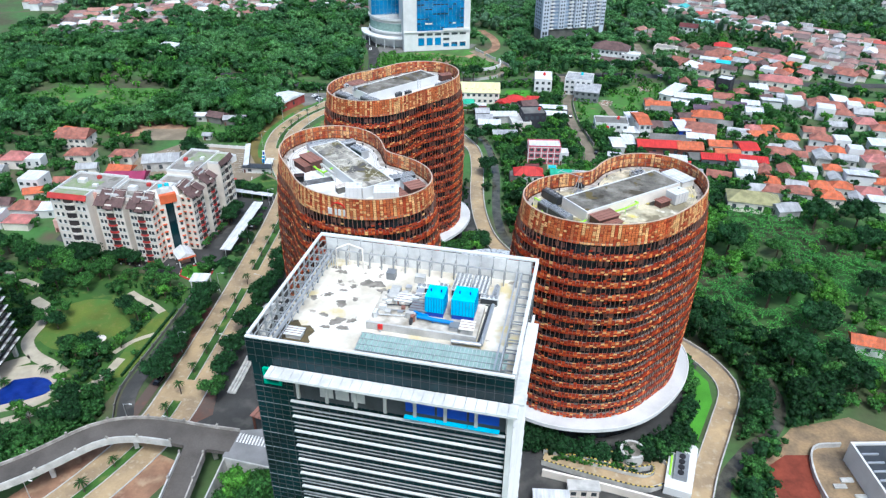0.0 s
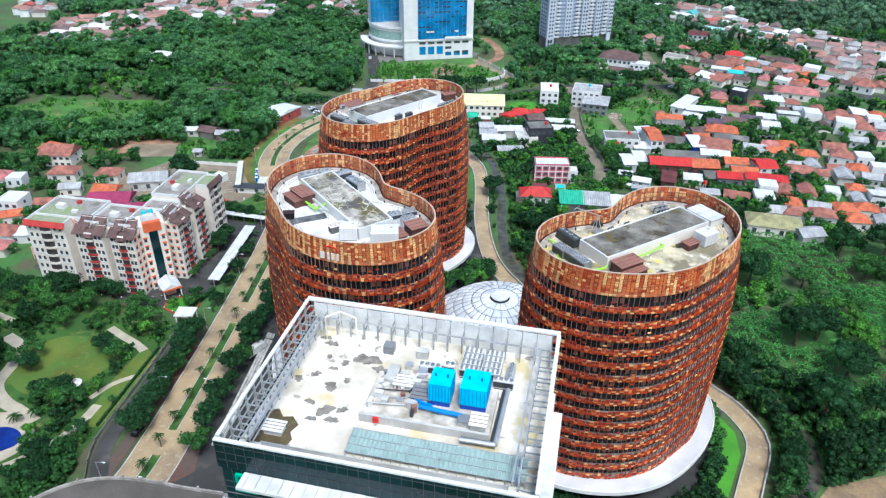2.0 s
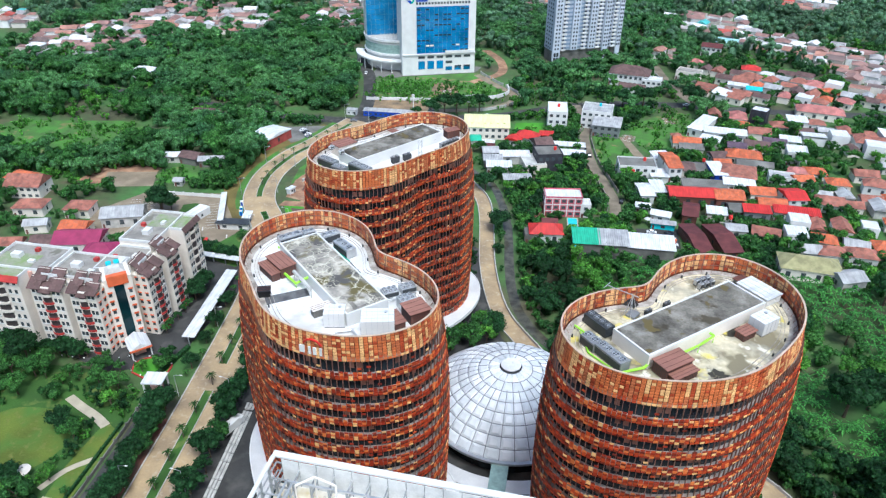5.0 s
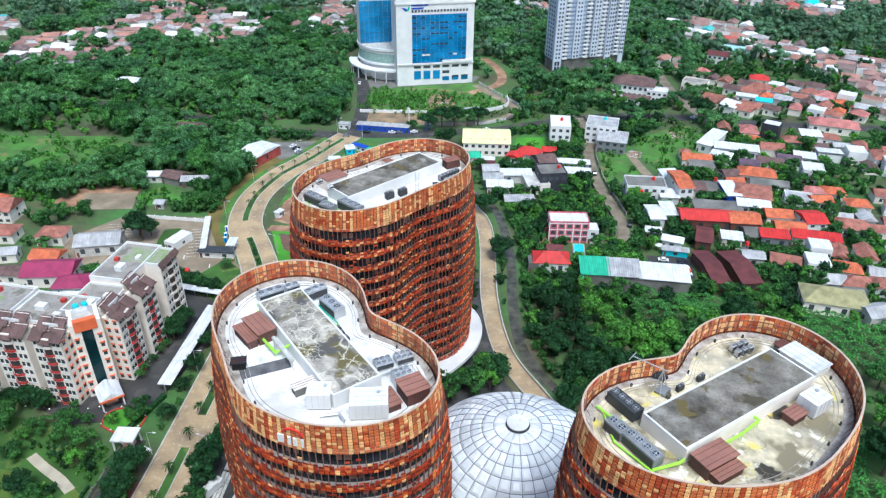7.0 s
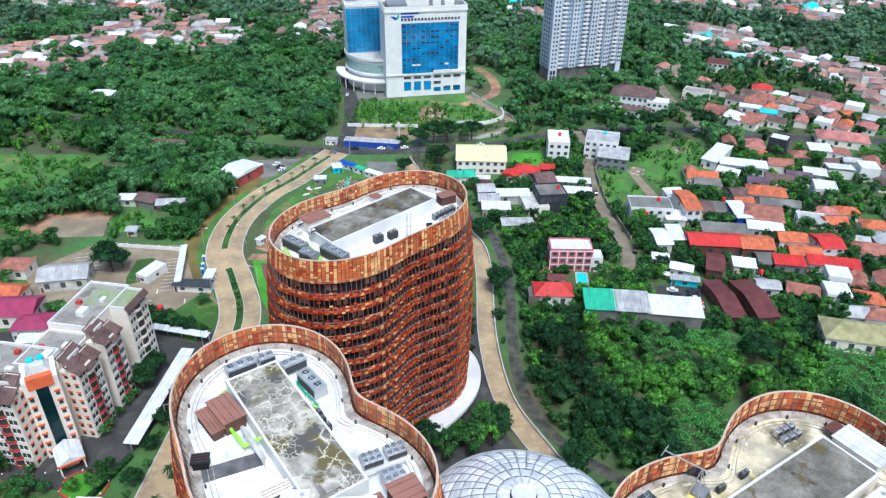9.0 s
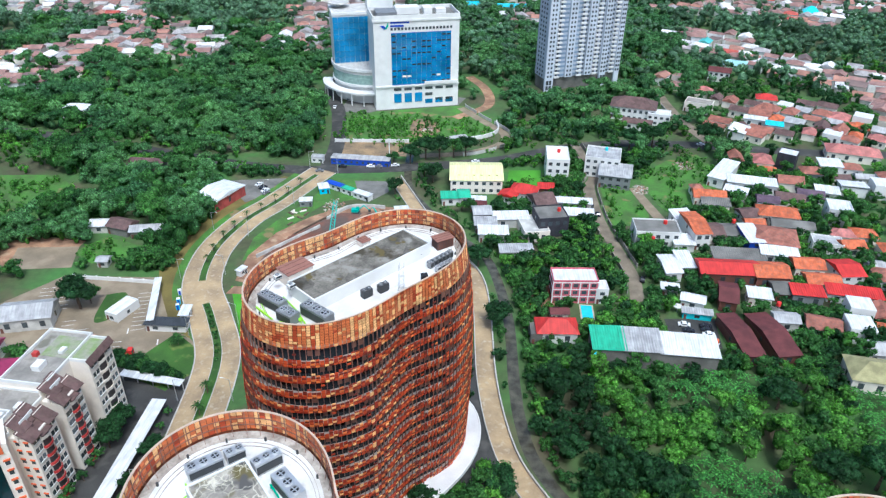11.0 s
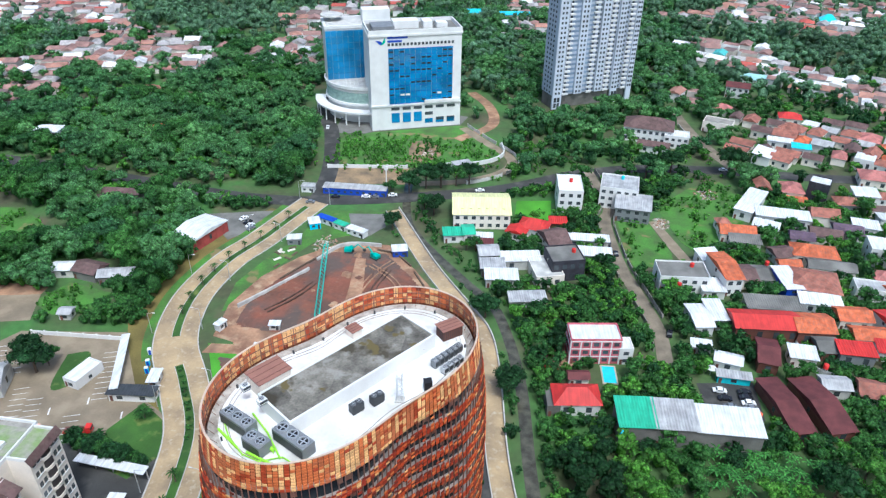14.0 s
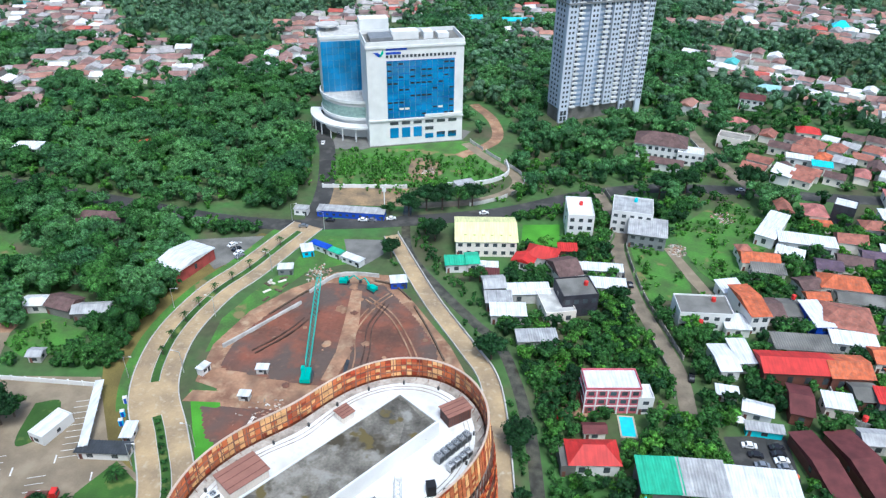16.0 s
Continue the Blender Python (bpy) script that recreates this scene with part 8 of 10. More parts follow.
def house(x, y, w, d, h, rot, kind, roof, wall, label, pitch=None, storeys=1, category="house", group="village houses", z=0.0):
    ob = thing("house", label, category, (x, y, z), rot, group)
    pitch = pitch if pitch is not None else {"gable": d * 0.26, "hip": d * 0.26, "shed": 0.8, "flat": 0}[kind]
    g = Geo().box(0, 0, 0, w, d, h)
    if kind in ("gable",):
        g.add([(-w / 2, -d / 2, h), (-w / 2, d / 2, h), (-w / 2, 0, h + pitch * 0.9), (w / 2, -d / 2, h), (w / 2, d / 2, h), (w / 2, 0, h + pitch * 0.9)], [(0, 2, 1), (3, 4, 5)])
    g.part("wall", wall, ob)
    roof_solid(kind, w, d, h, pitch).part("roof", roof, ob)
    if kind == "flat":
        for a in (-1, 1):
            Geo().box(0, a * (d / 2 - 0.12), h, w, 0.25, 0.7).part("parapet", wall, ob)
            Geo().box(a * (w / 2 - 0.12), 0, h, 0.25, d - 0.5, 0.7).part("parapet", wall, ob)
    sh = h / storeys
    for s in range(storeys if wall != "concrete_dark" else 0):
        n = max(1, int(w / (3.2 if storeys > 1 else 5.5)))
        for k in range(n):
            Geo().box(-w / 2 + w * (k + 0.5) / n, -d / 2 - 0.02, s * sh + sh * 0.30, 1.75, 0.1, sh * 0.44).part("window", "window", ob)
        for q in ((-1,) if x > -60 else (1,)):
            Geo().box(q * (w / 2 + 0.02), 0, s * sh + sh * 0.32, 0.1, 1.2, sh * 0.42).part("window", "window", ob)
    Geo().box(-w / 2 + 0.9, -d / 2 - 0.03, 0, 0.9, 0.1, min(2.1, h * 0.7)).part("door", "brown", ob)
    occupy_poly(rect(x, y, w, d, rot), 2.5)
    occupy(x, y, min(w, d) / 2)
    LAST[0] = ob
    return ob


LAST = [None]


H = house
# village by the river
H(-57, 433, 24.5, 20, 7.2, 8, "gable", "yellow_roof", "cream", "long cream hall with a pale yellow ribbed roof", 3.2, 2)
for k in range(6):
    Geo().add([(-9 + k * 3.6, -7.2, 8.25), (-7.8 + k * 3.6, -7.2, 8.25), (-7.8 + k * 3.6, -5.6, 8.9), (-9 + k * 3.6, -5.6, 8.9), (-9 + k * 3.6, -7.2, 8.75), (-7.8 + k * 3.6, -7.2, 8.75), (-7.8 + k * 3.6, -5.6, 9.15), (-9 + k * 3.6, -5.6, 9.15)],
              [(3, 2, 1, 0), (4, 5, 6, 7), (0, 1, 5, 4), (1, 2, 6, 5), (2, 3, 7, 6), (3, 0, 4, 7)]).part("roof_vent", "yellow_roof", LAST[0])
H(-18.5, 452, 11, 17, 11, 4, "flat", "white", "white", "tall white box house with a roof tank", storeys=3)
H(4.5, 459, 17, 15, 10, -6, "flat", "roof_grey", "white", "white modern villa with grey terraces", storeys=3)
H(10, 446, 15, 12, 6.5, -6, "shed", "roof_grey", "grey_unit", "grey villa wing with a sloping slate roof", 1.6, 2)
H(-33, 423, 12, 9, 4.5, -12, "hip", "roof_red", "white", "white house with a bright red hipped roof", 3.0)
H(-40, 418, 6, 8, 4.0, 75, "gable", "roof_red", "white", "small house with a bright red roof", 1.6)
H(-23, 430, 7, 5, 3.4, 5, "shed", "roof_red", "brown", "open shelter with a bright red sheet roof", 0.5)
H(-24.5, 412, 9, 13, 5.5, 25, "gable", "roof_brown", "cream", "cream house with a dark gabled roof", 3.2, 2)
H(-20.5, 394, 13, 12, 8.6, 17, "flat", "concrete_dark", "black_wall", "black-banded house with a weathered flat roof", storeys=2)
H(-27.5, 390, 11, 15, 4.4, 17, "flat", "concrete", "cream", "pale lower storey with terraces and steps", storeys=1)
H(-37.5, 396, 15, 6, 4.4, 12, "shed", "roof_white", "concrete", "long concrete shed with a white sheet roof", 0.6)
H(-10.5, 417.5, 17, 4.5, 3.2, 2, "shed", "roof_white", "concrete", "open white carport over parked cars", 0.4)
H(-9.5, 406.5, 16, 6, 3.2, 2, "shed", "roof_white", "concrete", "open pale carport with slatted roof", 0.4)
H(-44, 382.5, 12, 6.5, 4.0, 8, "shed", "roof_white", "concrete", "low concrete shed with a white sheet roof", 0.5)
H(-33.5, 370, 13, 5.5, 3.6, 12, "shed", "roof_grey", "concrete", "long low grey sheet-roofed shed", 0.4)
H(-66.5, 412, 8, 5.5, 3.8, 12, "shed", "roof_green", "white", "white shed with a green sheet roof", 0.6)
H(-60.5, 414.5, 4.5, 8, 4.2, 14, "gable", "roof_green", "white", "white hut with a dark green roof", 1.2)
H(-53, 407, 7, 3.5, 3.4, 4, "shed", "roof_maroon", "pink", "low pink stall with a maroon roof", 0.3)
H(-53.5, 411.5, 6.5, 4, 3.4, 4, "shed", "roof_white", "white", "low white stall with a bright roof", 0.3)
H(-50.5, 398, 7.5, 8, 5.0, 14, "gable", "roof_grey", "concrete_dark", "grey two-storey house by the river", 1.8, 2)
H(-48, 389.5, 9, 6, 4.0, 10, "shed", "roof_grey", "concrete_dark", "grey lean-to house by the river", 0.7)
H(-10.8, 344.8, 16.5, 8.8, 9.4, 9, "flat", "roof_white", "pink_house", "pink and white three-storey house with flat roof", storeys=3)
for z in (2.9, 6.0, 9.0):
    Geo().box(0, 0, z, 16.8, 9.1, 0.35).part("white_band", "white", LAST[0])
for k in range(6):
    Geo().box(-8.3 + k * 3.32, -4.45, 0, 0.4, 0.3, 9.0).part("white_band", "white", LAST[0])
H(-0.6, 344.6, 4.6, 6.0, 6, 9, "flat", "roof_white", "white", "white stair annex of the pink house", storeys=2)
H(-16.5, 319.6, 13.5, 8.5, 4.6, 8, "hip", "roof_red", "white", "white house with a vivid red hipped roof", 3.0)
H(-23.5, 318, 4, 8, 3.6, 8, "flat", "concrete_dark", "concrete_dark", "grey flat-roofed annex beside the red-roofed house", storeys=1)
H(-15.5, 330.5, 6, 3.5, 3.0, 8, "gable", "roof_maroon", "cream", "small garden hut with a maroon gabled roof", 1.2)
H(0.2, 311.5, 10.5, 10.5, 7.2, 6, "shed", "roof_green", "concrete_dark", "green-roofed bay of a long warehouse", 1.2)
H(11.0, 312.3, 11.5, 10.5, 7.2, 4, "shed", "roof_grey", "concrete_dark", "grey-roofed bay of a long warehouse", 1.2)
H(26.0, 312.6, 18.0, 9.5, 6.8, 2, "shed", "roof_white", "concrete_dark", "white-roofed bay of a long warehouse", 1.2)
H(24, 393, 18.5, 11.5, 6.6, 5, "flat", "concrete_dark", "white", "white two-storey modern house with a grey roof terrace", storeys=2)
H(35, 389, 8, 8, 3.6, 5, "shed", "roof_white", "white", "white annex with a bright sheet roof", 0.4)
H(40.5, 397.5, 6.5, 19, 7.6, 13, "gable", "roof_orange", "white", "tall narrow white house with orange roof", 1.9, 2)
H(37.0, 410.5, 8, 7, 4.2, 18, "shed", "roof_white", "white", "white lean-to shed with a bright sheet roof", 0.8)
H(48.5, 366.8, 22, 10.5, 5.6, 5, "gable", "roof_red", "brown", "long house with a bright red sheet roof", 2.2)
H(64.3, 367.5, 12.5, 11, 5.6, 5, "gable", "roof_orange", "brown", "row house with an orange clay roof", 2.2)
H(27.0, 367.5, 6, 13, 4.4, 10, "gable", "roof_white", "white", "white metal-roofed shed with two gables", 1.0)
H(33, 371, 5.5, 11, 4.6, 10, "shed", "roof_white", "white", "white yard shed with a bright sheet roof", 0.8)
H(64, 461, 7.5, 24, 5.0, -28, "shed", "roof_white", "white", "long white L-shaped hall wing", 0.6)
H(75, 450, 22, 7.5, 5.0, -6, "shed", "roof_white", "white", "long white L-shaped hall wing with gable end", 0.6)
H(66, 440, 10, 6, 4.2, -20, "shed", "roof_white", "concrete", "white lean-to beside the long hall", 0.6)
H(52.5, 433.5, 14, 8.5, 4.2, 0, "gable", "roof_orange", "cream", "cream house with an orange clay roof", 2.4)
H(80, 420, 17, 10, 4.6, -4, "hip", "roof_orange", "cream", "cream house with a broad orange roof", 2.8)
H(72.5, 396, 18, 15, 5.4, -8, "hip", "roof_rust", "cream", "house with a broad faded red-brown roof", 3.2)
H(63, 395, 6, 14, 5.8, 10, "shed", "roof_white", "blue_deep", "white-roofed house with dark blue wall", 0.8, 2)
H(72, 384, 14, 6, 4.4, -3, "shed", "roof_white", "white", "white workshop with a bright sheet roof", 0.8)
H(46, 350.5, 6, 13, 4.6, -8, "gable", "roof_maroon", "brown", "long shed with a mossy maroon roof", 2.0)
H(45.5, 326, 6.2, 23, 4.0, 14, "gable", "roof_maroon", "brown", "long shed with an old maroon tile roof", 1.8)
H(56.5, 328, 7.4, 23, 4.0, 16, "gable", "roof_maroon", "brown", "long shed with a dark red tile roof", 2.0)
H(33.0, 346, 8, 5, 3.6, -12, "gable", "roof_white", "white", "small white house with a bright roof", 1.4)
H(33.5, 338.6, 10, 2.6, 2.8, -2, "shed", "roof_grey", "pool_light", "low stall with a blue-grey wall", 0.3)
H(25.5, 352.5, 6, 3.6, 3.2, -4, "shed", "roof_white", "concrete", "small pale-roofed shed among trees", 0.4)
H(57.5, 352, 8, 6, 4.2, -3, "shed", "roof_white", "cream", "white-roofed house beside the red roofs", 0.6)
H(48, 441, 5, 5, 4, 10, "hip", "roof_rust", "cream", "small house with a rust roof", 1.6)
H(87, 312, 22, 12, 5, -4, "hip", "moss_roof", "cream", "broad hall with a mossy olive roof", 3.4)
H(100, 306, 10, 8, 4.6, 20, "gable", "roof_grey", "concrete", "grey-roofed house at the forest edge", 2)
H(98, 478, 9, 9, 9.5, -25, "flat", "roof_white", "black_wall", "black cube house with a white roof", storeys=3)
H(26, 542, 26, 16, 8, -10, "hip", "roof_brown", "white", "large white villa with a brown hipped roof", 4.5, 2)
H(40, 533, 13, 9, 6.5, -8, "flat", "roof_white", "white", "white wing of the large villa", storeys=2)
H(27, 523, 16, 7, 4, -12, "gable", "roof_brown", "white", "low brown-roofed outbuilding of the villa", 2)
H(47.8, 399, 8.5, 11, 4.2, 10, "gable", "roof_brown", "cream", "low house with a dark brown weathered roof", 1.8)
H(56.2, 401, 7.5, 10, 3.8, 6, "gable", "concrete_dark", "cream", "low house with a dark grey old tile roof", 1.5)
H(55.5, 380.5, 20, 7.5, 3.6, 3, "shed", "concrete_dark", "concrete", "long low hall with a dark grey sheet roof", 0.7)
H(54.5, 426.5, 12, 6, 3.6, -2, "shed", "concrete_dark", "cream", "lean-to house with an old grey tile roof", 1.0)
H(78.5, 432.5, 9, 7.5, 4.4, -6, "gable", "roof_purple", "white", "white house with a dark purple-grey roof", 1.8)
H(89.5, 437.5, 12, 8, 4.2, -8, "gable", "roof_brown", "cream", "house with a dull brown tile roof", 1.8)
H(99.5, 441.5, 11, 9, 4.4, -8, "gable", "roof_purple", "white", "house with a dark purple-brown roof and white gables", 2.2)
H(84, 410.8, 17, 7, 3.8, -4, "gable", "concrete_dark", "cream", "long row house with a weathered grey roof", 1.6)
H(67, 418.5, 8, 8, 3.8, 18, "gable", "roof_brown", "concrete", "small house with an old grey-brown roof", 1.8)
H(67.8, 410, 8, 5, 3.8, 8, "gable", "roof_orange", "cream", "small house with an orange clay roof", 1.6)
H(106.5, 424, 10, 11, 7.6, -8, "flat", "roof_white", "white", "white two-storey house with a roof terrace", storeys=2)
H(109, 447.5, 10, 7, 4.2, -8, "shed", "roof_white", "white", "white-roofed house beside a brown roof", 0.6)
H(81, 377, 11, 8.5, 4.4, 3, "gable", "roof_orange", "cream", "row house with a patchy orange clay roof", 2.0)
H(83.5, 366.5, 12, 7.5, 4.2, 3, "gable", "roof_orange", "cream", "row house with an orange clay roof", 1.8)
H(94.5, 374.5, 9, 12, 5.2, 12, "gable", "roof_red", "white", "white house with a bright red sheet roof", 1.8, 2)
H(93, 359.5, 19, 6, 3.8, -3, "shed", "roof_red", "white", "long house with a red sheet roof and pale eaves", 0.8)
H(75, 355.5, 11, 6, 5.0, 0, "shed", "roof_red", "grey_unit", "grey-walled house with a red sheet roof", 0.8)
H(67, 358.5, 7, 9, 3.8, 6, "gable", "concrete_dark", "brown", "old house with a dark grey roof", 1.6)
H(94, 396.5, 12, 7.5, 4.6, -6, "flat", "roof_grey", "white", "pale house with a grey flat roof", storeys=1)
H(103.5, 396, 9, 7, 4.2, 12, "gable", "roof_orange", "cream", "house with a clay-orange roof beside a pale house", 2.0)
H(63.5, 338.5, 8, 6, 4.0, 2, "gable", "roof_grey", "concrete", "small house with a grey sheet roof by the maroon sheds", 1.4)
H(137, 499, 26, 12, 4.6, -10, "hip", "roof_pinkish", "cream", "broad house with a faded pink-red roof", 3.0)
H(104.5, 531, 9, 6, 5.0, -12, "shed", "pool_light", "white", "white house with a turquoise sheet roof", 0.5)
H(96, 540, 12, 5, 4.4, -14, "shed", "roof_white", "white", "white row house with terraces", 0.5)
H(111, 579, 12, 9, 4.6, -10, "hip", "roof_red", "cream", "house with a dull red hipped roof", 2.6)
H(67, 560, 16, 10, 5.6, -20, "flat", "roof_old", "cream", "cream flat-roofed hall beside the side street", storeys=1)
H(90, 624, 14, 9, 7.0, -14, "gable", "roof_maroon", "white", "white two-storey house with a dark red roof", 2.4, 2)
H(105, 654, 18, 12, 4.0, -16, "shed", "roof_aqua", "white", "open hall with a pale turquoise roof", 0.6)
H(-99, 797, 16, 11, 6.0, 12, "shed", "pool_light", "white", "market hall with a bright turquoise roof", 1.0)
H(-64, 795, 26, 9, 6.0, 8, "shed", "pool_light", "cream", "long market hall with a bright turquoise roof", 1.0)
H(207, 832, 14, 12, 5.0, -10, "hip", "pool_light", "white", "mosque hall with a turquoise pyramid roof", 5.0)
# west side
H(-171.5, 395, 12, 21, 5.2, -18, "gable", "roof_white", "red_wall", "long shed with a curved white metal roof", 1.8)
H(-210.5, 361.5, 9, 6, 3.6, 12, "gable", "roof_white", "concrete", "farm shed with a white metal roof", 1.2)
H(-200.5, 362, 10, 8, 3.8, -10, "gable", "roof_brown", "concrete_dark", "old farm house with a brown roof", 2)
H(-189.0, 360.5, 12, 6, 3.6, 14, "gable", "roof_grey", "concrete_dark", "old farm house with a grey roof", 1.6)
H(-194, 336, 4, 4, 2.8, 8, "gable", "roof_grey", "concrete", "small grey farm hut in a yard", 1)
H(-222, 424, 17, 5.5, 3.8, 3, "gable", "roof_brown", "concrete_dark", "long low brown-roofed farm building", 1.6)
H(-222, 417, 16, 5, 3.6, 3, "gable", "roof_brown", "concrete_dark", "long low brown-roofed farm building", 1.4)
H(-296, 480, 13, 9, 7, 10, "hip", "roof_white", "white", "white villa with pale roofs among trees", 2.4, 2)
H(-242, 500, 9, 7, 4, 20, "hip", "roof_orange", "cream", "house with a bright orange roof in the woods", 2.2)
H(-234, 508, 8, 6, 4, -10, "hip", "roof_orange", "cream", "house with a bright orange roof in the woods", 2)
H(-278, 557, 13, 10, 4.5, 10, "hip", "roof_rust", "cream", "house with a faded red roof in the woods", 3)
H(-170.0, 307.6, 5.4, 10.5, 2.8, -15, "flat", "roof_white", "white", "white flat-roofed car park pavilion", category="pavilion")
H(-150.0, 301.5, 14, 3.4, 3.0, 6, "shed", "metal_dark", "white", "low toll booth range with a dark roof", 0.3, category="booth")
H(-146.8, 309, 2.6, 5.2, 2.8, 10, "shed", "roof_white", "white", "small white guard booth beside the toll range", 0.3, category="booth")
H(-199, 297.5, 17, 11, 5, 20, "gable", "roof_grey", "concrete", "grey metal-roofed hall beside parking", 2.6)
H(-204, 274, 18, 12, 5, 14, "gable", "roof_plum", "cream", "house with a bright plum-coloured roof", 3)
H(-191, 268, 12, 9, 4.6, 14, "hip", "roof_plum", "white", "low plum-roofed house with white dormers", 2.4)
H(-187, 261, 9, 3.6, 3.2, 14, "shed", "roof_white", "white", "white lean-to shed with a bright sheet roof", 0.4)
H(-222, 300, 11, 9, 4.4, 10, "hip", "roof_rust", "cream", "house with an old red-brown roof", 2.4)
H(-213, 284, 11, 8, 4, 5, "gable", "roof_orange", "cream", "house with an orange clay roof", 2.2)
H(-218, 271, 10, 7, 4, 12, "gable", "roof_brown", "cream", "house with a dark brown roof", 2)
H(-258, 314, 16, 12, 6, 8, "gable", "roof_rust", "cream", "tall gabled house with a rust roof", 4, 2)
H(-268, 322, 12, 9, 4.4, -8, "hip", "roof_orange", "cream", "house with an orange clay roof", 2.4)
H(-244, 297, 13, 9, 4.4, 12, "hip", "roof_rust", "cream", "house with a faded rust roof", 2.6)
H(-244, 262, 10, 10, 7, 5, "flat", "roof_white", "white", "white two-storey house with a roof terrace", storeys=2)
H(-238, 254, 9, 6, 4, 30, "gable", "roof_orange", "cream", "house with an orange clay roof", 2)
H(-231, 283, 9, 6, 4, 20, "gable", "roof_grey", "cream", "house with a grey metal roof", 1.8)
H(-206, 232, 9, 7, 5, 12, "flat", "cream", "salmon", "small salmon-coloured building with a pale roof", storeys=1)
H(106.5, 211, 10, 6, 4, -8, "gable", "roof_orange", "white", "white house with a bright orange roof in the forest", 2)


M["wall_old"] = mat("stained_wall", (0.30, 0.28, 0.25), 0.9, var=0.4, scale=0.6, fine=2.0, tint=(0.15, 0.145, 0.12))


def compound_walls():
    """Plastered garden walls along the lanes, with gaps at the gates."""
    local = random.Random(31)
    for line, m in ((offset(LANE, 3.5), "wall_old"), (offset(LANE, -3.5), "wall_old"), (offset(SIDE_STREET, -4.2), "concrete"), (offset(SITE_LOOP, 3.4), "concrete"), ([(22, 380), (44, 383), (56, 385)], "cream"), ([(41, 404), (46, 420), (50, 432)], "concrete"), ([(58, 372), (60, 350), (66, 346)], "concrete")):
        pts = smooth(line, 3.0) if len(line) < 5 else line
        k = 0
        while k < len(pts) - 4:
            n = local.randint(3, 6)
            run = pts[k:k + n + 1]
            if len(run) > 2 and local.random() < 0.72:
                x0, y0 = run[0]
                ob = thing("garden_wall", "stained plaster garden wall beside the lane", "wall", (x0, y0, 0), 0, "garden walls")
                g = Geo()
                band(g, [(x - x0, y - y0) for x, y in run], -0.12, 0.12, 0, 1.8)
                g.part("panel", m, ob)
                for x, y in (run[0], run[-1]):
                    Geo().box(x - x0, y - y0, 0, 0.4, 0.4, 2.1).part("pier", m, ob)
            k += n + 1


compound_walls()


def villa_pool():
    ob = thing("garden_pool", "small turquoise garden pool with pale edge", "pool", (-5.4, 335.4, 0), 4)
    Geo().box(0, 0, 0, 5.0, 9.0, 0.3).part("edge", "path", ob)
    Geo().box(0, 0, 0.3, 4.0, 7.8, 0.04).part("water", "pool_light", ob, "turquoise water")
    occupy(-5.2, 334.6, 5)


villa_pool()


def rubble(x, y, r, count, label):
    """Broken bricks and boards strewn over a plot."""
    local = random.Random(int(x * 7 + y))
    g = Geo()
    for _ in range(count):
        a, q = local.uniform(0, 2 * pi), r * local.random() ** 0.7
        g.box(x + q * cos(a), y + 1.3 * q * sin(a), 0.02, local.uniform(0.3, 1.5), local.uniform(0.2, 0.7), local.uniform(0.1, 0.5), local.uniform(0, 180), local.uniform(0.6, 1.0))
    tagged(g.part("rubble", "rubble"), label, "rubble", kind="stuff")


M["rubble"] = palette_mat("broken_masonry", ((0.50, 0.45, 0.38, 2), (0.38, 0.22, 0.15, 2), (0.62, 0.60, 0.56, 1), (0.25, 0.20, 0.16, 2)), 0.9)
rubble(22.5, 441, 4.0, 110, "broken bricks and pale rubble beside the earth track")
rubble(47, 474, 5.5, 130, "pale rubble and boards on the weedy plot")
rubble(-24, 353, 4.5, 130, "brown rubble heap beside the pink house")
rubble(-119, 400, 5.0, 90, "scattered building waste by the site cabins")
rubble(-112, 320, 9.0, 150, "scattered timber and stones on the building site")
rubble(-92, 497, 5.0, 70, "pale rubble in the hospital field")

# scattered houses: a few kinds, repeated
KINDS = []
spec = ((10, 8, 3.8, "hip", "roof_orange", "cream", "village house with an orange clay roof"), (11, 8, 4.0, "gable", "roof_rust", "cream", "village house with an old rust-brown roof"),
        (9, 7, 3.8, "gable", "roof_grey", "concrete", "village house with a grey metal roof"), (12, 8, 4.2, "shed", "roof_white", "white", "village house with a white sheet roof"),
        (9, 9, 6.4, "flat", "roof_white", "white", "white two-storey village house with a flat roof"), (12, 9, 4.2, "hip", "roof_rust", "white", "white village house with a rust-brown hipped roof"),
        (10, 7, 3.8, "gable", "roof_brown", "cream", "village house with a dark brown roof"), (11, 9, 4.0, "hip", "roof_pinkish", "cream", "village house with a faded red roof"))
for i, (w, d, h, kind, roof, wall, label) in enumerate(spec):
    ob = thing("house", label, "house", (120 + i * 16, 396 + (i % 3) * 13, 0), 0, "village houses")
    wall_ob = Geo().box(0, 0, 0, w, d, h).part("wall", wall, ob)
    pitch = {"gable": d * 0.27, "hip": d * 0.28, "shed": 0.9, "flat": 0}[kind]
    roof_solid(kind, w, d, h, pitch).part("roof", roof, ob)
    for k in (-1, 1):
        Geo().box(k * w * 0.25, -d / 2 - 0.02, h * 0.3, 1.4, 0.1, h * 0.4).part("window", "window", ob)
    occupy(120 + i * 16, 396 + (i % 3) * 13, 7)
    KINDS.append((ob, max(w, d)))


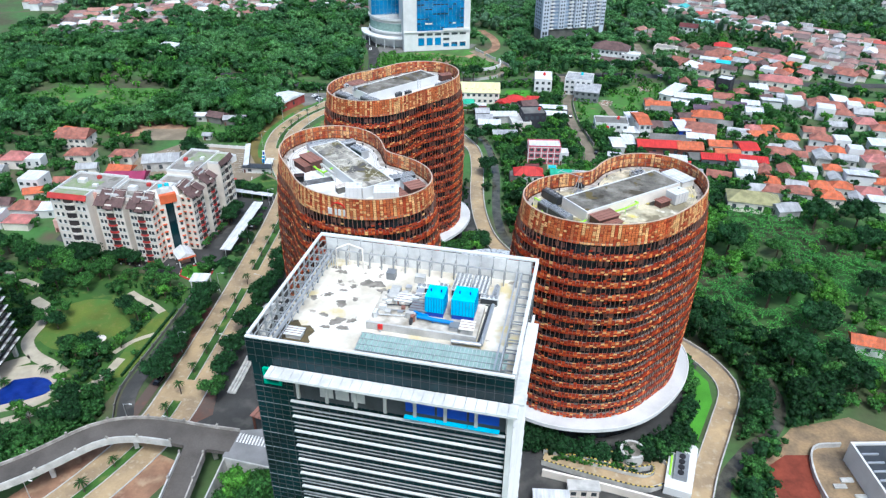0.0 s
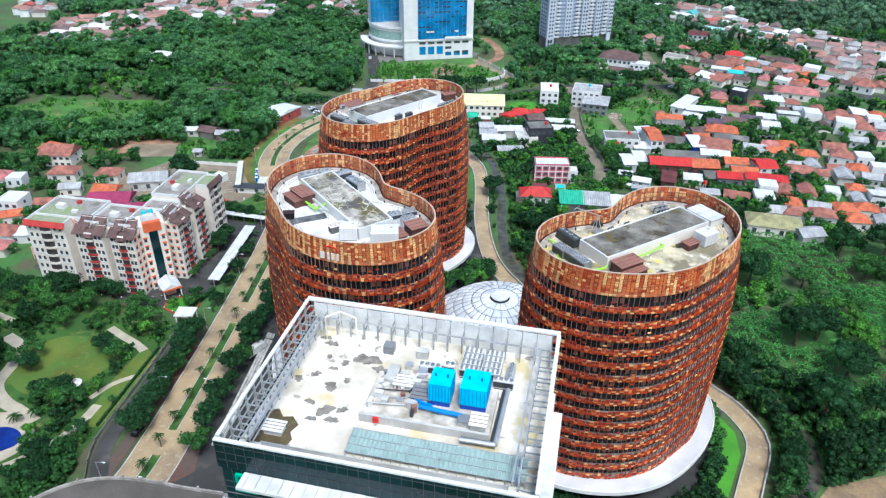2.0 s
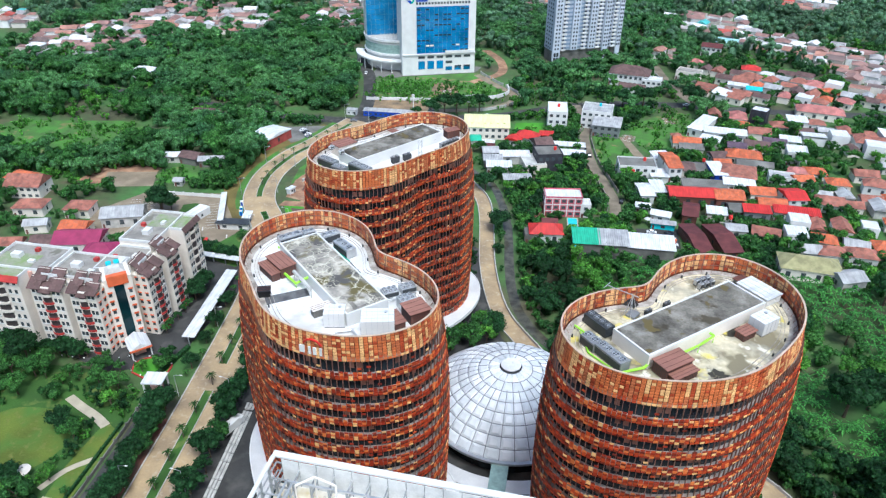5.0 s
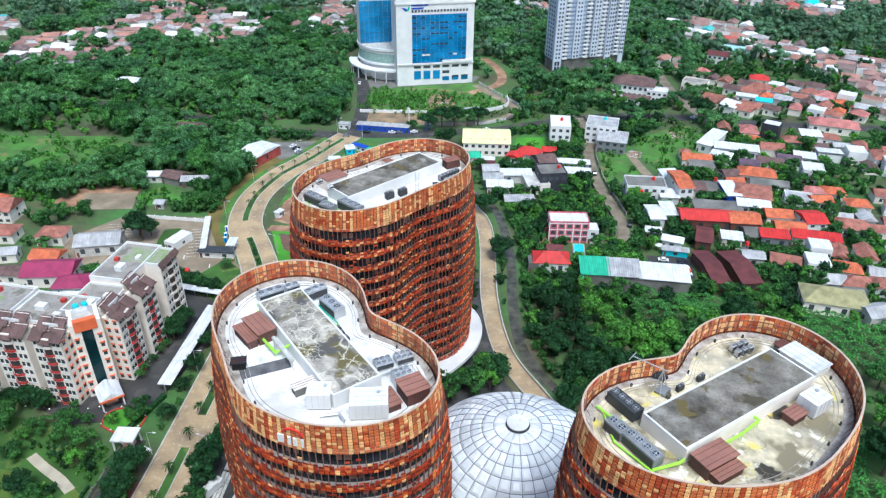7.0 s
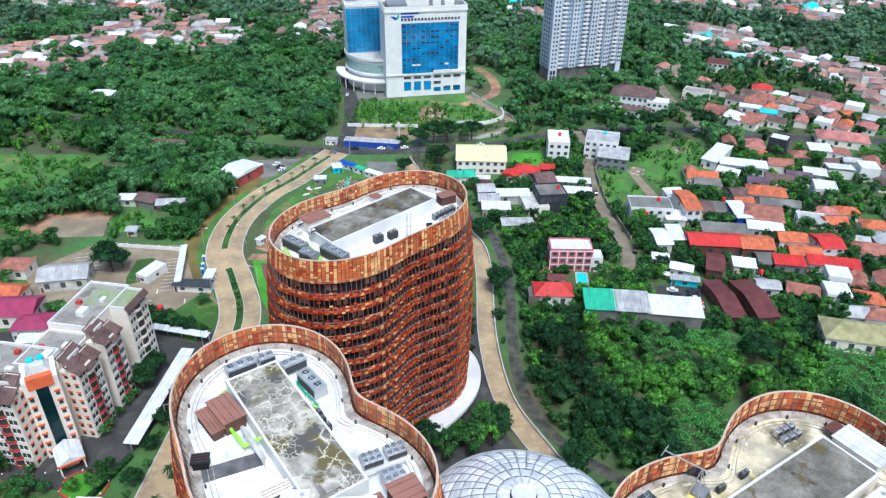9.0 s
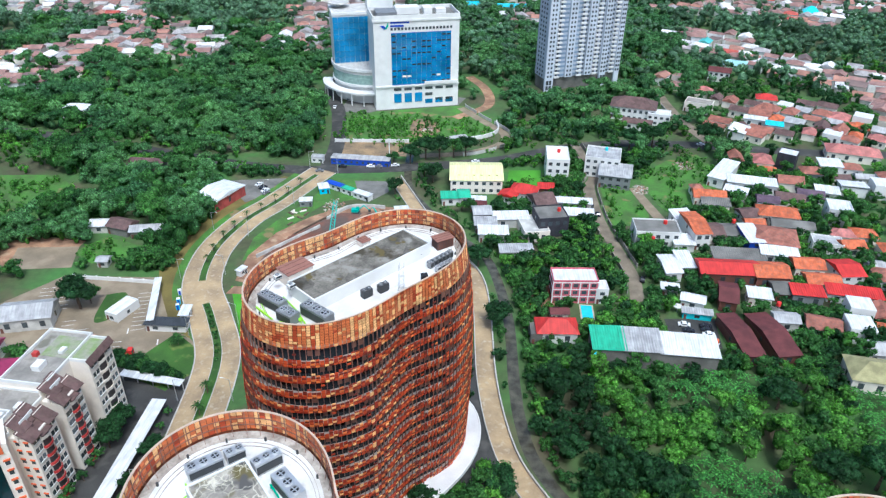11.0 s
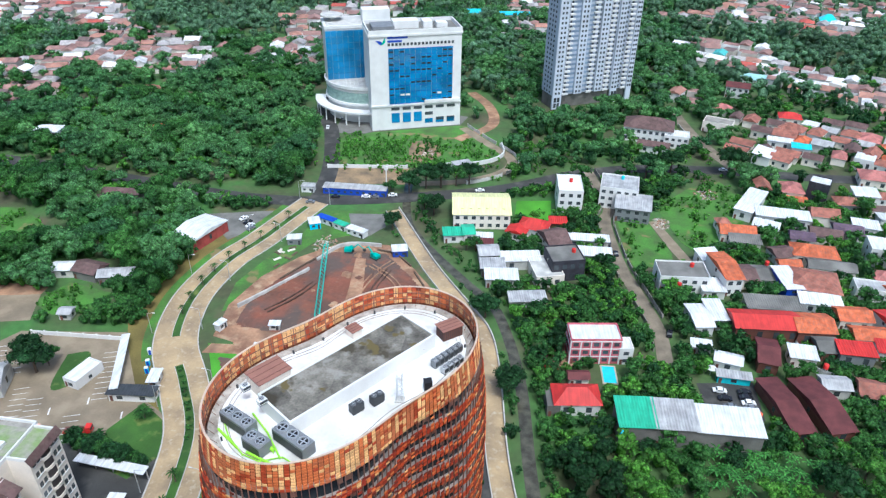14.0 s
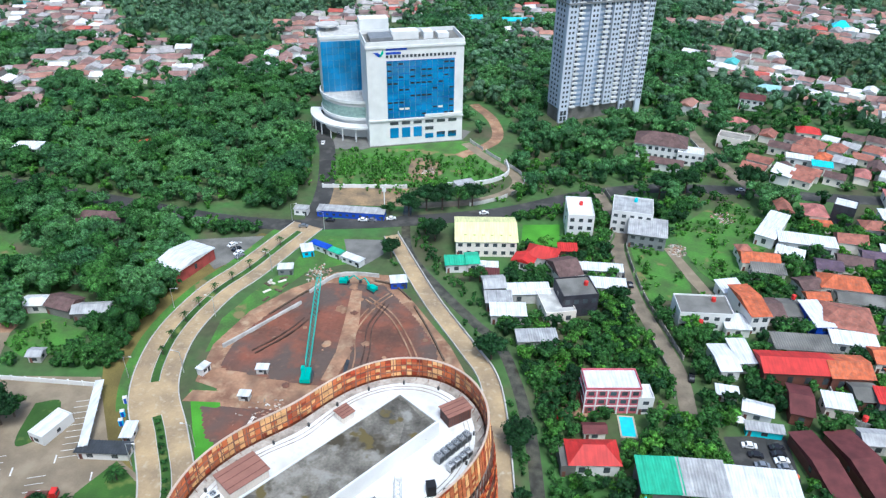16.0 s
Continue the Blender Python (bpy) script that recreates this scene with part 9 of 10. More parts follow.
def village(area, test, rot, along, across, limit):
    """Houses wall to wall in uneven rows, with a lane after every second row."""
    c, q = cos(radians(rot)), sin(radians(rot))
    (x0, x1), (y0, y1) = area
    mx, my = (x0 + x1) / 2, (y0 + y1) / 2
    v, made, k = -(y1 - y0) * 0.6, 0, 0
    while v < (y1 - y0) * 0.6:
        u = -(x1 - x0) * 0.6 + rng.uniform(0, along)
        while u < (x1 - x0) * 0.6:
            x, y = mx + u * c - v * q + rng.gauss(0, 0.7), my + u * q + v * c + rng.gauss(0, 0.9)
            ob, size = rng.choice(KINDS + KINDS[:3] + KINDS[5:7])
            if made < limit and x0 < x < x1 and y0 < y < y1 and test(x, y) and free(x, y, size * 0.36):
                z = rng.uniform(0.8, 1.12)
                copy_thing(ob, pose(x, y, 0, 0, 0, rng.choice((0, 0, 90, 180)) + rot + rng.gauss(0, 4))).scale = (z, z * rng.uniform(0.85, 1.1), z * rng.uniform(0.9, 1.25))
                occupy(x, y, size * 0.36)
                made += 1
            u += along * rng.uniform(0.85, 1.25)
        k += 1
        v += across + (4.0 if k % 2 == 0 else 0.0)
    return made


thick = lambda x, y, s, lim: noise.noise(Vector((x * s, y * s, 3.3))) > lim
village(((58, 200), (318, 500)), lambda x, y: x > 58 + max(0, 350 - y) * 1.3 and x > (y - 450) * 1.2 and thick(x, y, 0.022, -0.22), -3, 10.5, 10.0, 90)
village(((-400, -208), (228, 345)), lambda x, y: x < -208 - abs(y - 290) * 0.1 and thick(x, y, 0.02, -0.2), 12, 11.0, 10.5, 55)
village(((52, 260), (505, 640)), lambda x, y: x > 60 + (y - 505) * 0.15 and thick(x * 0.6 + y * 0.5, y - x * 0.3, 0.016, -0.08), -28, 11.0, 10.0, 40)


def far_village():
    """Roofs and walls of the distant suburb, packed along its lanes."""
    walls_g, roofs_g = Geo(), Geo()
    local = random.Random(21)
    made = 0
    v = 0.0
    while v < 1500 and made < 2600:
        gap = 10.5 + v * 0.004
        u = -1000.0
        while u < 1000:
            a = radians(-24 if u > 0 else 14)
            x, y = u + local.gauss(0, 1.2) - 30, 480 + v + local.gauss(0, 1.2) + (u * 0.18 if u > 0 else -u * 0.08)
            u += gap * local.uniform(0.9, 1.3)
            if abs(x + 40) > 230 + y * 0.62 or x > -340 and x < 40 and y < 590 or -165 < x < 50 and y < 740:
                continue
            if noise.noise(Vector((x * 0.010 + y * 0.004, y * 0.009 - x * 0.003, 1.7))) < (0.06 if x > 20 else 0.0):
                continue
            if not free(x, y, 4.0):
                continue
            occupy(x, y, 4.6)
            w, d, h = local.uniform(8, 13), local.uniform(7, 10), local.uniform(3.4, 6.5)
            made += 1
            rot = local.choice((0, 0, 90)) + math.degrees(a) + local.gauss(0, 6)
            c, s = cos(radians(rot)), sin(radians(rot))
            walls_g.box(x, y, 0, w, d, h, rot)
            r = roof_solid(local.choice(("hip", "gable", "gable", "flat")), w, d, h, d * 0.24)
            roofs_g.add([(x + p * c - q * s, y + p * s + q * c, z) for p, q, z in r.v], r.f)
        v += gap * 1.1
    tagged(walls_g.part("distant_house_walls", "far_wall"), "rendered walls of the distant suburb, paled for haze", "houses", kind="stuff")
    tagged(roofs_g.part("distant_house_roofs", "far_roof"), "clay, grey and white distant roofs, muted for haze", "roofs", kind="stuff")


far_village()

# ---- planting ----
def quad_mesh(name, quads, extra_v, extra_f, material):
    """One mesh of many loose leaves (N x 3 or N x 4 points) and some plain faces."""
    n, k = len(quads), np.shape(quads)[1]
    v = np.asarray(quads, dtype=np.float32).reshape(-1, 3)
    ev = np.asarray(extra_v, dtype=np.float32).reshape(-1, 3)
    ef = np.asarray(extra_f, dtype=np.int32).reshape(-1, 3)
    me = bpy.data.meshes.new(name)
    me.vertices.add(len(v) + len(ev))
    me.vertices.foreach_set("co", np.concatenate([v, ev]).ravel())
    loops = np.concatenate([np.arange(k * n, dtype=np.int32), (ef + k * n).ravel()])
    me.loops.add(len(loops))
    me.loops.foreach_set("vertex_index", loops)
    start = np.concatenate([np.arange(n, dtype=np.int32) * k, k * n + np.arange(len(ef), dtype=np.int32) * 3])
    me.polygons.add(len(start))
    me.polygons.foreach_set("loop_start", start)
    me.materials.append(material)
    me.update(calc_edges=True)
    return me


def ball(level):
    bm = bmesh.new()
    bmesh.ops.create_icosphere(bm, subdivisions=level, radius=1.0)
    v = np.array([q.co[:] for q in bm.verts], dtype=np.float32)
    f = np.array([[q.index for q in t.verts] for t in bm.faces], dtype=np.int32)
    bm.free()
    return v, f


BALL_V, BALL_F = ball(2)
LOW_V, LOW_F = ball(1)
gen = np.random.default_rng(5)


def leaves(centres, radii, per, size, flat=0.75):
    """Leaf tufts spread over the outsides of clumps."""
    out = []
    for c, r in zip(centres, radii):
        n = max(6, int(per * r * r))
        d = gen.normal(size=(n, 3))
        d[:, 2] = np.abs(d[:, 2]) * 1.1 - 0.35
        d /= np.linalg.norm(d, axis=1)[:, None]
        p = c + d * r * gen.uniform(0.82, 1.16, (n, 1)) * np.array([1, 1, flat])
        nrm = d + gen.normal(scale=0.6, size=(n, 3))
        nrm /= np.linalg.norm(nrm, axis=1)[:, None]
        u = np.cross(nrm, gen.normal(size=(n, 3)))
        u /= np.linalg.norm(u, axis=1)[:, None] + 1e-6
        w = np.cross(nrm, u)
        s = size * gen.uniform(0.55, 1.3, (n, 1))
        u, w = u * s * 0.5, w * s * 0.7
        tip = nrm * s * 0.1
        out.append(np.stack([p - u - tip, p + u - tip, p + w + tip], axis=1))
    return np.concatenate(out)


def crown_shape(radius, height, clumps):
    """Clump centres and sizes of one crown, round (0, 0, height)."""
    c, r = [], []
    for k in range(clumps):
        a = gen.uniform(0, 2 * np.pi)
        q = radius * np.sqrt(gen.uniform(0, 1)) * 0.78
        z = height + radius * 0.62 * (1 - (q / radius) ** 2) * gen.uniform(0.35, 1.05) - radius * 0.12
        c.append((q * np.cos(a), q * np.sin(a), z))
        r.append(radius * gen.uniform(0.24, 0.44))
    return np.array(c), np.array(r)


def hearts(c, r):
    """The leafy inner masses of clumps, uneven and lumpy."""
    ev, ef, k = [], [], 0
    for cc, rr in zip(c, r):
        ev.append(LOW_V * rr * 0.90 * gen.uniform(0.72, 1.15, (len(LOW_V), 1)) * np.array([1, 1, 0.78]) + cc)
        ef.append(LOW_F + k)
        k += len(LOW_V)
    return np.concatenate(ev), np.concatenate(ef)


def crown_mesh(name, radius, height, clumps, per, size, material):
    c, r = crown_shape(radius, height, clumps)
    ev, ef = hearts(c, r)
    return quad_mesh(name, leaves(c, r, per, size), ev, ef, material)


def tree_kind(name, radius, height, material, label, clumps=17, per=18, size=0.72):
    ob = thing(name, label, "tree", (0, -300, 0), 0, "broadleaf trees")
    g = Geo().cyl(0, 0, 0, radius * 0.075, height * 0.75, 8, radius * 0.045)
    for k in range(5):
        a = 2 * pi * k / 5 + 0.4
        g.bar((0, 0, height * (0.5 + 0.04 * k)), (cos(a) * radius * 0.5, sin(a) * radius * 0.5, height * 1.0), radius * 0.03, 5)
    g.part("trunk", "bark", ob)
    me = crown_mesh("crown", radius, height, clumps, per, size, M[material])
    crown = new("crown", me)
    crown.parent = ob
    return ob


def palm_mesh(fronds, length, z, droop, width, material):
    q = []
    for k in range(fronds):
        a = 2 * np.pi * k / fronds + gen.uniform(-0.2, 0.2)
        d = np.array([np.cos(a), np.sin(a), 0])
        s = np.array([-np.sin(a), np.cos(a), 0])
        up = gen.uniform(0.25, 0.75)
        prev = None
        for t in np.linspace(0, 1, 5):
            w = width * (0.35 + 1.1 * t) * (1 - t) ** 0.5 + 0.03
            p = np.array([0, 0, z]) + d * length * t + np.array([0, 0, length * (up * t - droop * t * t)])
            cur = (p - s * w, p + s * w)
            if prev:
                q.append([prev[0], cur[0], cur[1], prev[1]])
            prev = cur
    return np.array(q)


def palm_kind(name, label, height, fronds, length, droop, width):
    ob = thing(name, label, "palm", (0, -320, 0), 0, "street palms")
    g = Geo()
    for k in range(6):
        g.cyl(0.05 * k, 0, height * k / 6, 0.2 - 0.012 * k, height / 6 * 1.04, 8)
    g.part("trunk", "bark", ob)
    crown = new("crown", quad_mesh("crown", palm_mesh(fronds, length, height, droop, width, "palm"), [], [], M["palm"]))
    crown.parent = ob
    return ob


TREES = [
    tree_kind("tree", 4.2, 5.2, "leaf_a", "broad green shade tree with a clumpy crown"),
    tree_kind("tree", 3.2, 4.4, "leaf_b", "bright green rounded tree", 14),
    tree_kind("tree", 5.2, 6.4, "leaf_c", "tall dark green spreading tree", 21),
    tree_kind("tree", 3.6, 6.8, "leaf_c", "slender dark green tree", 13),
    tree_kind("tree", 2.5, 3.2, "leaf_a", "small round garden tree", 10, 18, 0.6),
]
PALM = palm_kind("palm", "tall street palm with a feathery crown", 5.4, 13, 2.6, 0.75, 0.32)
FAN_PALM = palm_kind("palm", "bushy garden palm with wide fronds", 3.0, 16, 3.4, 0.7, 0.45)


def plant(kind, x, y, k=1.0):
    ob = copy_thing(kind, pose(x, y, 0, 0, 0, rng.uniform(0, 360)))
    ob.scale = (k, k, k * rng.uniform(0.88, 1.15))
    return ob


def row(line, gap, side, kinds, k0, k1, jitter=0.6, keep=True):
    run = 0.0
    for a, b in zip(line, line[1:]):
        run += math.dist(a, b)
        if run > gap:
            run = 0
            x, y = a[0] + rng.gauss(0, jitter), a[1] + rng.gauss(0, jitter)
            if min(math.dist((x, y), p) for p in CANAL_ROAD) < 4.2:
                continue
            plant(rng.choice(kinds), x, y, rng.uniform(k0, k1))
            occupy(x, y, 2.0)


A, B, C, S, G = TREES
# street rows
row([p for p in offset(BOULEVARD, -10.4) if 142 < p[1] < 262], 3.6, 0, (A, C, C, S), 0.7, 1.0)
row([p for p in offset(BOULEVARD, 9.8) if 146 < p[1] < 198], 2.8, 0, (C, C, A), 0.72, 0.95)
row([p for p in offset(BOULEVARD, 9.2) if 206 < p[1] < 268], 3.2, 0, (C, G, C), 0.45, 0.62, 0.3)
row([p for p in BOULEVARD if 100 < p[1] < 280], 9.0, 0, (PALM,), 0.66, 0.86, 0.2)
row([p for p in BOULEVARD if 335 < p[1] < 425], 8.0, 0, (PALM,), 0.6, 0.8, 0.2)
row([p for p in BOULEVARD if 285 < p[1] < 320], 3.0, 0, (G,), 0.35, 0.5, 0.2)
row([p for p in offset(RIVER, 5.2) if 236 < p[1] < 352], 10.0, 0, (G, A, G), 0.5, 0.7, 0.6)
row([p for p in offset(RIVER, -5.6) if 232 < p[1] < 362], 4.6, 0, (A, C, C, B), 0.75, 1.1, 0.9)
row([p for p in offset(RIVER, -6.4) if 380 < p[1] < 440], 5.5, 0, (A, C), 0.7, 1.0, 0.9)
# hedge belt before the apartments
row(smooth([(-232, 212), (-205, 206), (-180, 203), (-160, 203), (-142, 206)], 2), 4.0, 0, (A, A, G, C), 0.8, 1.05, 1.2)
row(smooth([(-232, 206), (-205, 201), (-180, 198.5), (-160, 198), (-140, 200)], 2), 4.2, 0, (A, B, G), 0.7, 0.9, 1.2)
row(smooth([(-141.0, 226), (-140.6, 240), (-140.8, 262)], 2), 2.6, 0, (G, C, G), 0.55, 0.8, 0.3)
row(smooth([(-194, 210.5), (-160, 210.5), (-152, 211.5)], 2), 3.0, 0, (G, C), 0.55, 0.8, 0.3)
row(smooth([(-138, 206), (-136, 212), (-133, 216), (-131, 213)], 2), 2.6, 0, (B, B, A), 0.55, 0.75, 0.8)
row(smooth([(-134, 208), (-131, 216)], 2), 2.6, 0, (B, A), 0.5, 0.7, 0.6)
row(smooth([(-157, 280), (-146, 278.8), (-135, 276)], 1.5), 2.4, 0, (C, A, C), 0.5, 0.7, 0.5)
# garden
for x, y, kind, k in ((-172, 170, A, 0.8), (-166, 168, C, 0.7), (-169, 174, A, 0.9), (-151, 156, A, 0.9), (-146, 154, B, 0.9), (-142, 155, A, 1.0), (-148, 160, C, 0.7), (-155, 158, C, 0.6), (-139, 163, B, 0.7),
                      (-142, 178, A, 0.8), (-148, 181, C, 0.8), (-139, 192, B, 0.9), (-158, 191, A, 0.8), (-170, 191, A, 0.9), (-181, 189, C, 0.8), (-147, 143, B, 0.7), (-143, 138, A, 0.8),
                      (-138, 135, C, 0.8), (-133, 138, A, 0.8), (-134, 146, A, 0.7), (-150, 128, B, 0.8), (-145, 126, B, 0.9), (-158, 120, A, 0.8), (-139, 128, A, 0.8), (-133, 128, C, 0.8), (-152, 118, B, 0.9),
                      (-142, 118, A, 0.9), (-160, 110, C, 0.9), (-132, 160, G, 0.6), (-150, 150, G, 0.6), (-196, 186, A, 0.9), (-205, 190, C, 0.9), (-188, 172, B, 0.7)):
    plant(kind, x, y, k)
for x, y in ((-155, 147), (-151, 150.5), (-164, 139), (-170, 133)):
    plant(FAN_PALM, x, y, 0.7)
plant(FAN_PALM, -142.5, 294, 0.95)
plant(FAN_PALM, -151, 284, 0.8)
for x, y, kind, k in ((-186.5, 307.5, C, 1.25), (-189.0, 310.0, C, 1.1), (-184.5, 311.0, A, 0.9), (-34.5, 247, A, 1.1), (-31.5, 243.5, B, 1.1), (-30.5, 249, C, 1.0), (-34.5, 254, B, 0.9), (-36, 241, A, 1.1), (-29.5, 253, A, 0.8), (-52, 246, A, 1.0), (-46, 243, B, 1.0), (-43, 238, A, 1.1), (-49, 239, C, 0.9), (-40, 245, B, 0.9), (-47, 249, A, 0.8),
                      (-102, 452, A, 0.8), (-93, 452, C, 1.1), (-86, 458, C, 1.2), (-79, 460, C, 1.3), (-72, 463, A, 1.2), (-66, 466, C, 1.2), (-83, 437, A, 1.0), (-78, 432, C, 1.0), (-63, 424, B, 0.7), (-60, 404, B, 0.9), (-56, 404, A, 0.8),
                      (62, 500, C, 1.4), (20, 488, C, 1.3), (26, 492, A, 1.3), (33, 496, C, 1.2)):
    plant(kind, x, y, k)
# slope below the east tower and by the block
for _ in range(60):
    x, y = rng.uniform(0, 44), rng.uniform(136, 176)
    if free(x, y, 0.5) and 26 < math.hypot(x - 16.2, y - 175) < 45:
        plant(rng.choice((G, G, C)), x, y, rng.uniform(0.45, 0.8))
for _ in range(46):
    x, y = rng.uniform(-75, -50), rng.uniform(86, 114)
    plant(rng.choice((A, B, B)), x, y, rng.uniform(1.1, 1.5))
for _ in range(46):
    a, r = radians(rng.uniform(-95, 15)), rng.uniform(34, 38.5)
    x, y = 16.2 + r * cos(a), 175 + r * sin(a)
    if not (x > 40 and y > 150) and y > 148.5:
        plant(rng.choice((G, G, C, A)), x, y, rng.uniform(0.5, 0.85))


for k in range(24):
    plant(rng.choice((G, G, B)), 6 + k * 0.95 + rng.uniform(-0.3, 0.3), 141.9 + rng.uniform(-0.4, 0.4), rng.uniform(0.28, 0.42))

# ---- woods and scrub ----
# Western and far leaves are paler: haze is put into their colour.
M["leaf_west"] = mat("leaf_west_hazed", (0.125, 0.275, 0.095), 0.6, var=0.35, scale=0.03, fine=0.9, bump=0.0, island=0.45, tint=(0.062, 0.17, 0.070))
leafy(M["leaf_west"])
M["leaf_far"] = mat("leaf_far_hazed", (0.135, 0.25, 0.145), 0.6, var=0.3, scale=0.02, fine=0.6, bump=0.0, island=0.4)
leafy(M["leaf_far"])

def wood(name, label, area, count, size0, size1, material, spacing, tries, test=lambda x, y: True, per=10.0, leaf=1.0, category="woods", clumps=9, anywhere=False):
    """Many crowns as one mass: every crown is a heap of leafy clumps over low undergrowth."""
    quads, ev, ef, k, made = [], [], [], 0, 0
    for _ in range(tries):
        if made >= count:
            break
        x, y = rng.uniform(*area[0]), rng.uniform(*area[1])
        if not test(x, y):
            continue
        r = rng.uniform(size0, size1)
        if not anywhere and not free(x, y, r * spacing):
            continue
        occupy(x, y, r * spacing * 0.7)
        made += 1
        up = r * rng.uniform(0.7, 1.6)
        c, rr = crown_shape(r * 1.1, up, clumps)
        c = c * np.array([rng.uniform(0.8, 1.2), rng.uniform(0.8, 1.2), 1]) + np.array([x, y, 0])
        quads.append(leaves(c, rr, per, leaf))
        stem = LOW_V * np.array([r * 0.5, r * 0.5, up * 0.62]) * gen.uniform(0.6, 1.1, (len(LOW_V), 1)) + np.array([x, y, up * 0.5])
        hv, hf = hearts(c, rr)
        ev += [hv, stem]
        ef += [hf + k, LOW_F + k + len(hv)]
        k += len(hv) + len(stem)
    me = quad_mesh(name, np.concatenate(quads), np.concatenate(ev), np.concatenate(ef), M[material])
    return tagged(new(name, me), label, category, kind="stuff")


east = [(-20, 300), (-28, 282), (-22, 268), (-6, 252), (20, 238), (48, 222), (70, 206), (80, 190), (78, 172), (96, 178), (150, 190), (210, 230), (250, 300), (110, 300), (60, 306), (40, 306), (-4, 304)]
inner = [(-27, 283), (-19, 262), (-5, 247), (20, 233), (46, 220), (64, 203), (70, 186), (66, 172), (60, 190), (46, 206), (14, 224), (-8, 238), (-25, 262), (-31, 290)]
in_east = lambda x, y: inside(x, y, east)
M["banana"] = mat("banana_leaf", (0.078, 0.24, 0.05), 0.42, var=0.45, scale=0.1, bump=0.0, island=0.45, tint=(0.07, 0.23, 0.055))
leafy(M["banana"])


def bananas():
    quads = []
    for _ in range(9000):
        x, y = rng.uniform(20, 240), rng.uniform(196, 312)
        if in_east(x, y) and noise.noise(Vector((x * 0.028, y * 0.028, 8.1))) > 0.02 - 0.18 * (x > 75) and min(math.dist((x, y), p) for p in RIVER[::4]) > 14 and free(x, y, 1.1):
            q = palm_mesh(rng.randint(6, 9), rng.uniform(1.7, 2.7), rng.uniform(2.0, 4.2), rng.uniform(0.55, 0.9), 0.36, "palm")
            quads.append(q + np.array([x, y, 0]))
            occupy(x, y, 0.75)
    me = quad_mesh("banana_plants", np.concatenate(quads), [], [], M["banana"])
    tagged(new("banana_plants", me), "broad-leaved banana plants filling the forest clearing", "banana plants", kind="stuff")


for _ in range(44):
    x, y = rng.uniform(20, 170), rng.uniform(175, 305)
    if in_east(x, y) and free(x, y, 4):
        plant(rng.choice((A, B, C, C)), x, y, rng.uniform(1.0, 1.5))
        occupy(x, y, 4.0)
bananas()
wood("wood_river", "dark dense trees along the river bank", ((-34, 90), (120, 345)), 250, 2.6, 5.6, "leaf_c", 0.68, 9000, lambda x, y: inside(x, y, inner) or (in_east(x, y) and min(math.dist((x, y), p) for p in RIVER[::3]) < 24) or (x > 46 and y < 180))
wood("wood_east", "bright green trees in the forest beside the tower", ((-20, 250), (170, 310)), 230, 2.6, 5.2, "leaf_b", 0.74, 6000, lambda x, y: in_east(x, y) and thick(x, y, 0.03, -0.05))
wood("wood_east_mid", "mid-green trees in the forest beside the tower", ((-20, 250), (170, 310)), 260, 2.4, 5.6, "leaf_a", 0.7, 6000, in_east)


west = lambda x, y: (y > 446 and x < -143 - max(0, y - 450) * 0.24) or x < -170 + (y - 440) * 0.15 or y > 600 or (332 < y < 402 and x < -168 - abs(y - 366) * 0.12)
wood("wood_west", "dense green woodland west of the boulevard", ((-440, -148), (318, 680)), 900, 3.2, 6.6, "leaf_west", 0.5, 20000, lambda x, y: west(x, y) and (y > 330 or x < -290) and thick(x, y, 0.012, -0.35), 6.5, 1.2, "woods", 10)
wood("wood_west_dark", "dark taller trees in the western woodland", ((-440, -148), (318, 680)), 300, 3.4, 7.2, "leaf_a", 0.42, 9000, lambda x, y: west(x, y) and (y > 335 or x < -290) and thick(x, y, 0.02, -0.05), 9.0, 1.1, "woods", 10)
wood("wood_west_bright", "brighter thickets in the western woodland", ((-420, -160), (325, 560)), 420, 1.8, 3.6, "leaf_b", 0.4, 9000, lambda x, y: west(x, y) and thick(x, y, 0.016, -0.2), 9.0, 0.9, "woods", 6)
wood("wood_hospital", "green trees round the hospital and towers", ((-160, 80), (480, 900)), 640, 3.4, 6.8, "leaf_west", 0.5, 9000, lambda x, y: y > 545 or x > -50, 5.0, 1.3, "woods", 9)
wood("wood_gardens_bright", "bright green garden trees along the lane", ((-46, 120), (296, 480)), 150, 1.6, 3.8, "leaf_b", 0.7, 9000, lambda x, y: x > -46 + max(0, 380 - y) * 0.1)
wood("wood_gardens", "lush garden trees along the river and lane", ((-46, 120), (296, 480)), 330, 1.8, 4.6, "leaf_a", 0.66, 12000, lambda x, y: x > -46 + max(0, 380 - y) * 0.1)
wood("wood_gardens_dark", "dark shade trees along the river and lane", ((-46, 100), (296, 480)), 110, 2.4, 5.0, "leaf_c", 0.55, 9000, lambda x, y: x > -46 + max(0, 380 - y) * 0.1)
wood("wood_village", "garden trees between the village houses", ((-64, 330), (300, 690)), 620, 1.8, 4.2, "leaf_a", 0.62, 16000, lambda x, y: x > -50)
wood("wood_village_bright", "bright garden trees between the village houses", ((-64, 330), (300, 690)), 150, 1.8, 4.0, "leaf_b", 0.64, 8000, lambda x, y: x > -50)
wood("wood_village_dark", "dark garden trees between the village houses", ((-64, 330), (300, 690)), 180, 2.0, 4.6, "leaf_c", 0.6, 8000, lambda x, y: x > -50)
wood("wood_left_village", "garden trees in the western village", ((-460, -185), (200, 345)), 330, 2.0, 4.2, "leaf_a", 0.62, 7000)
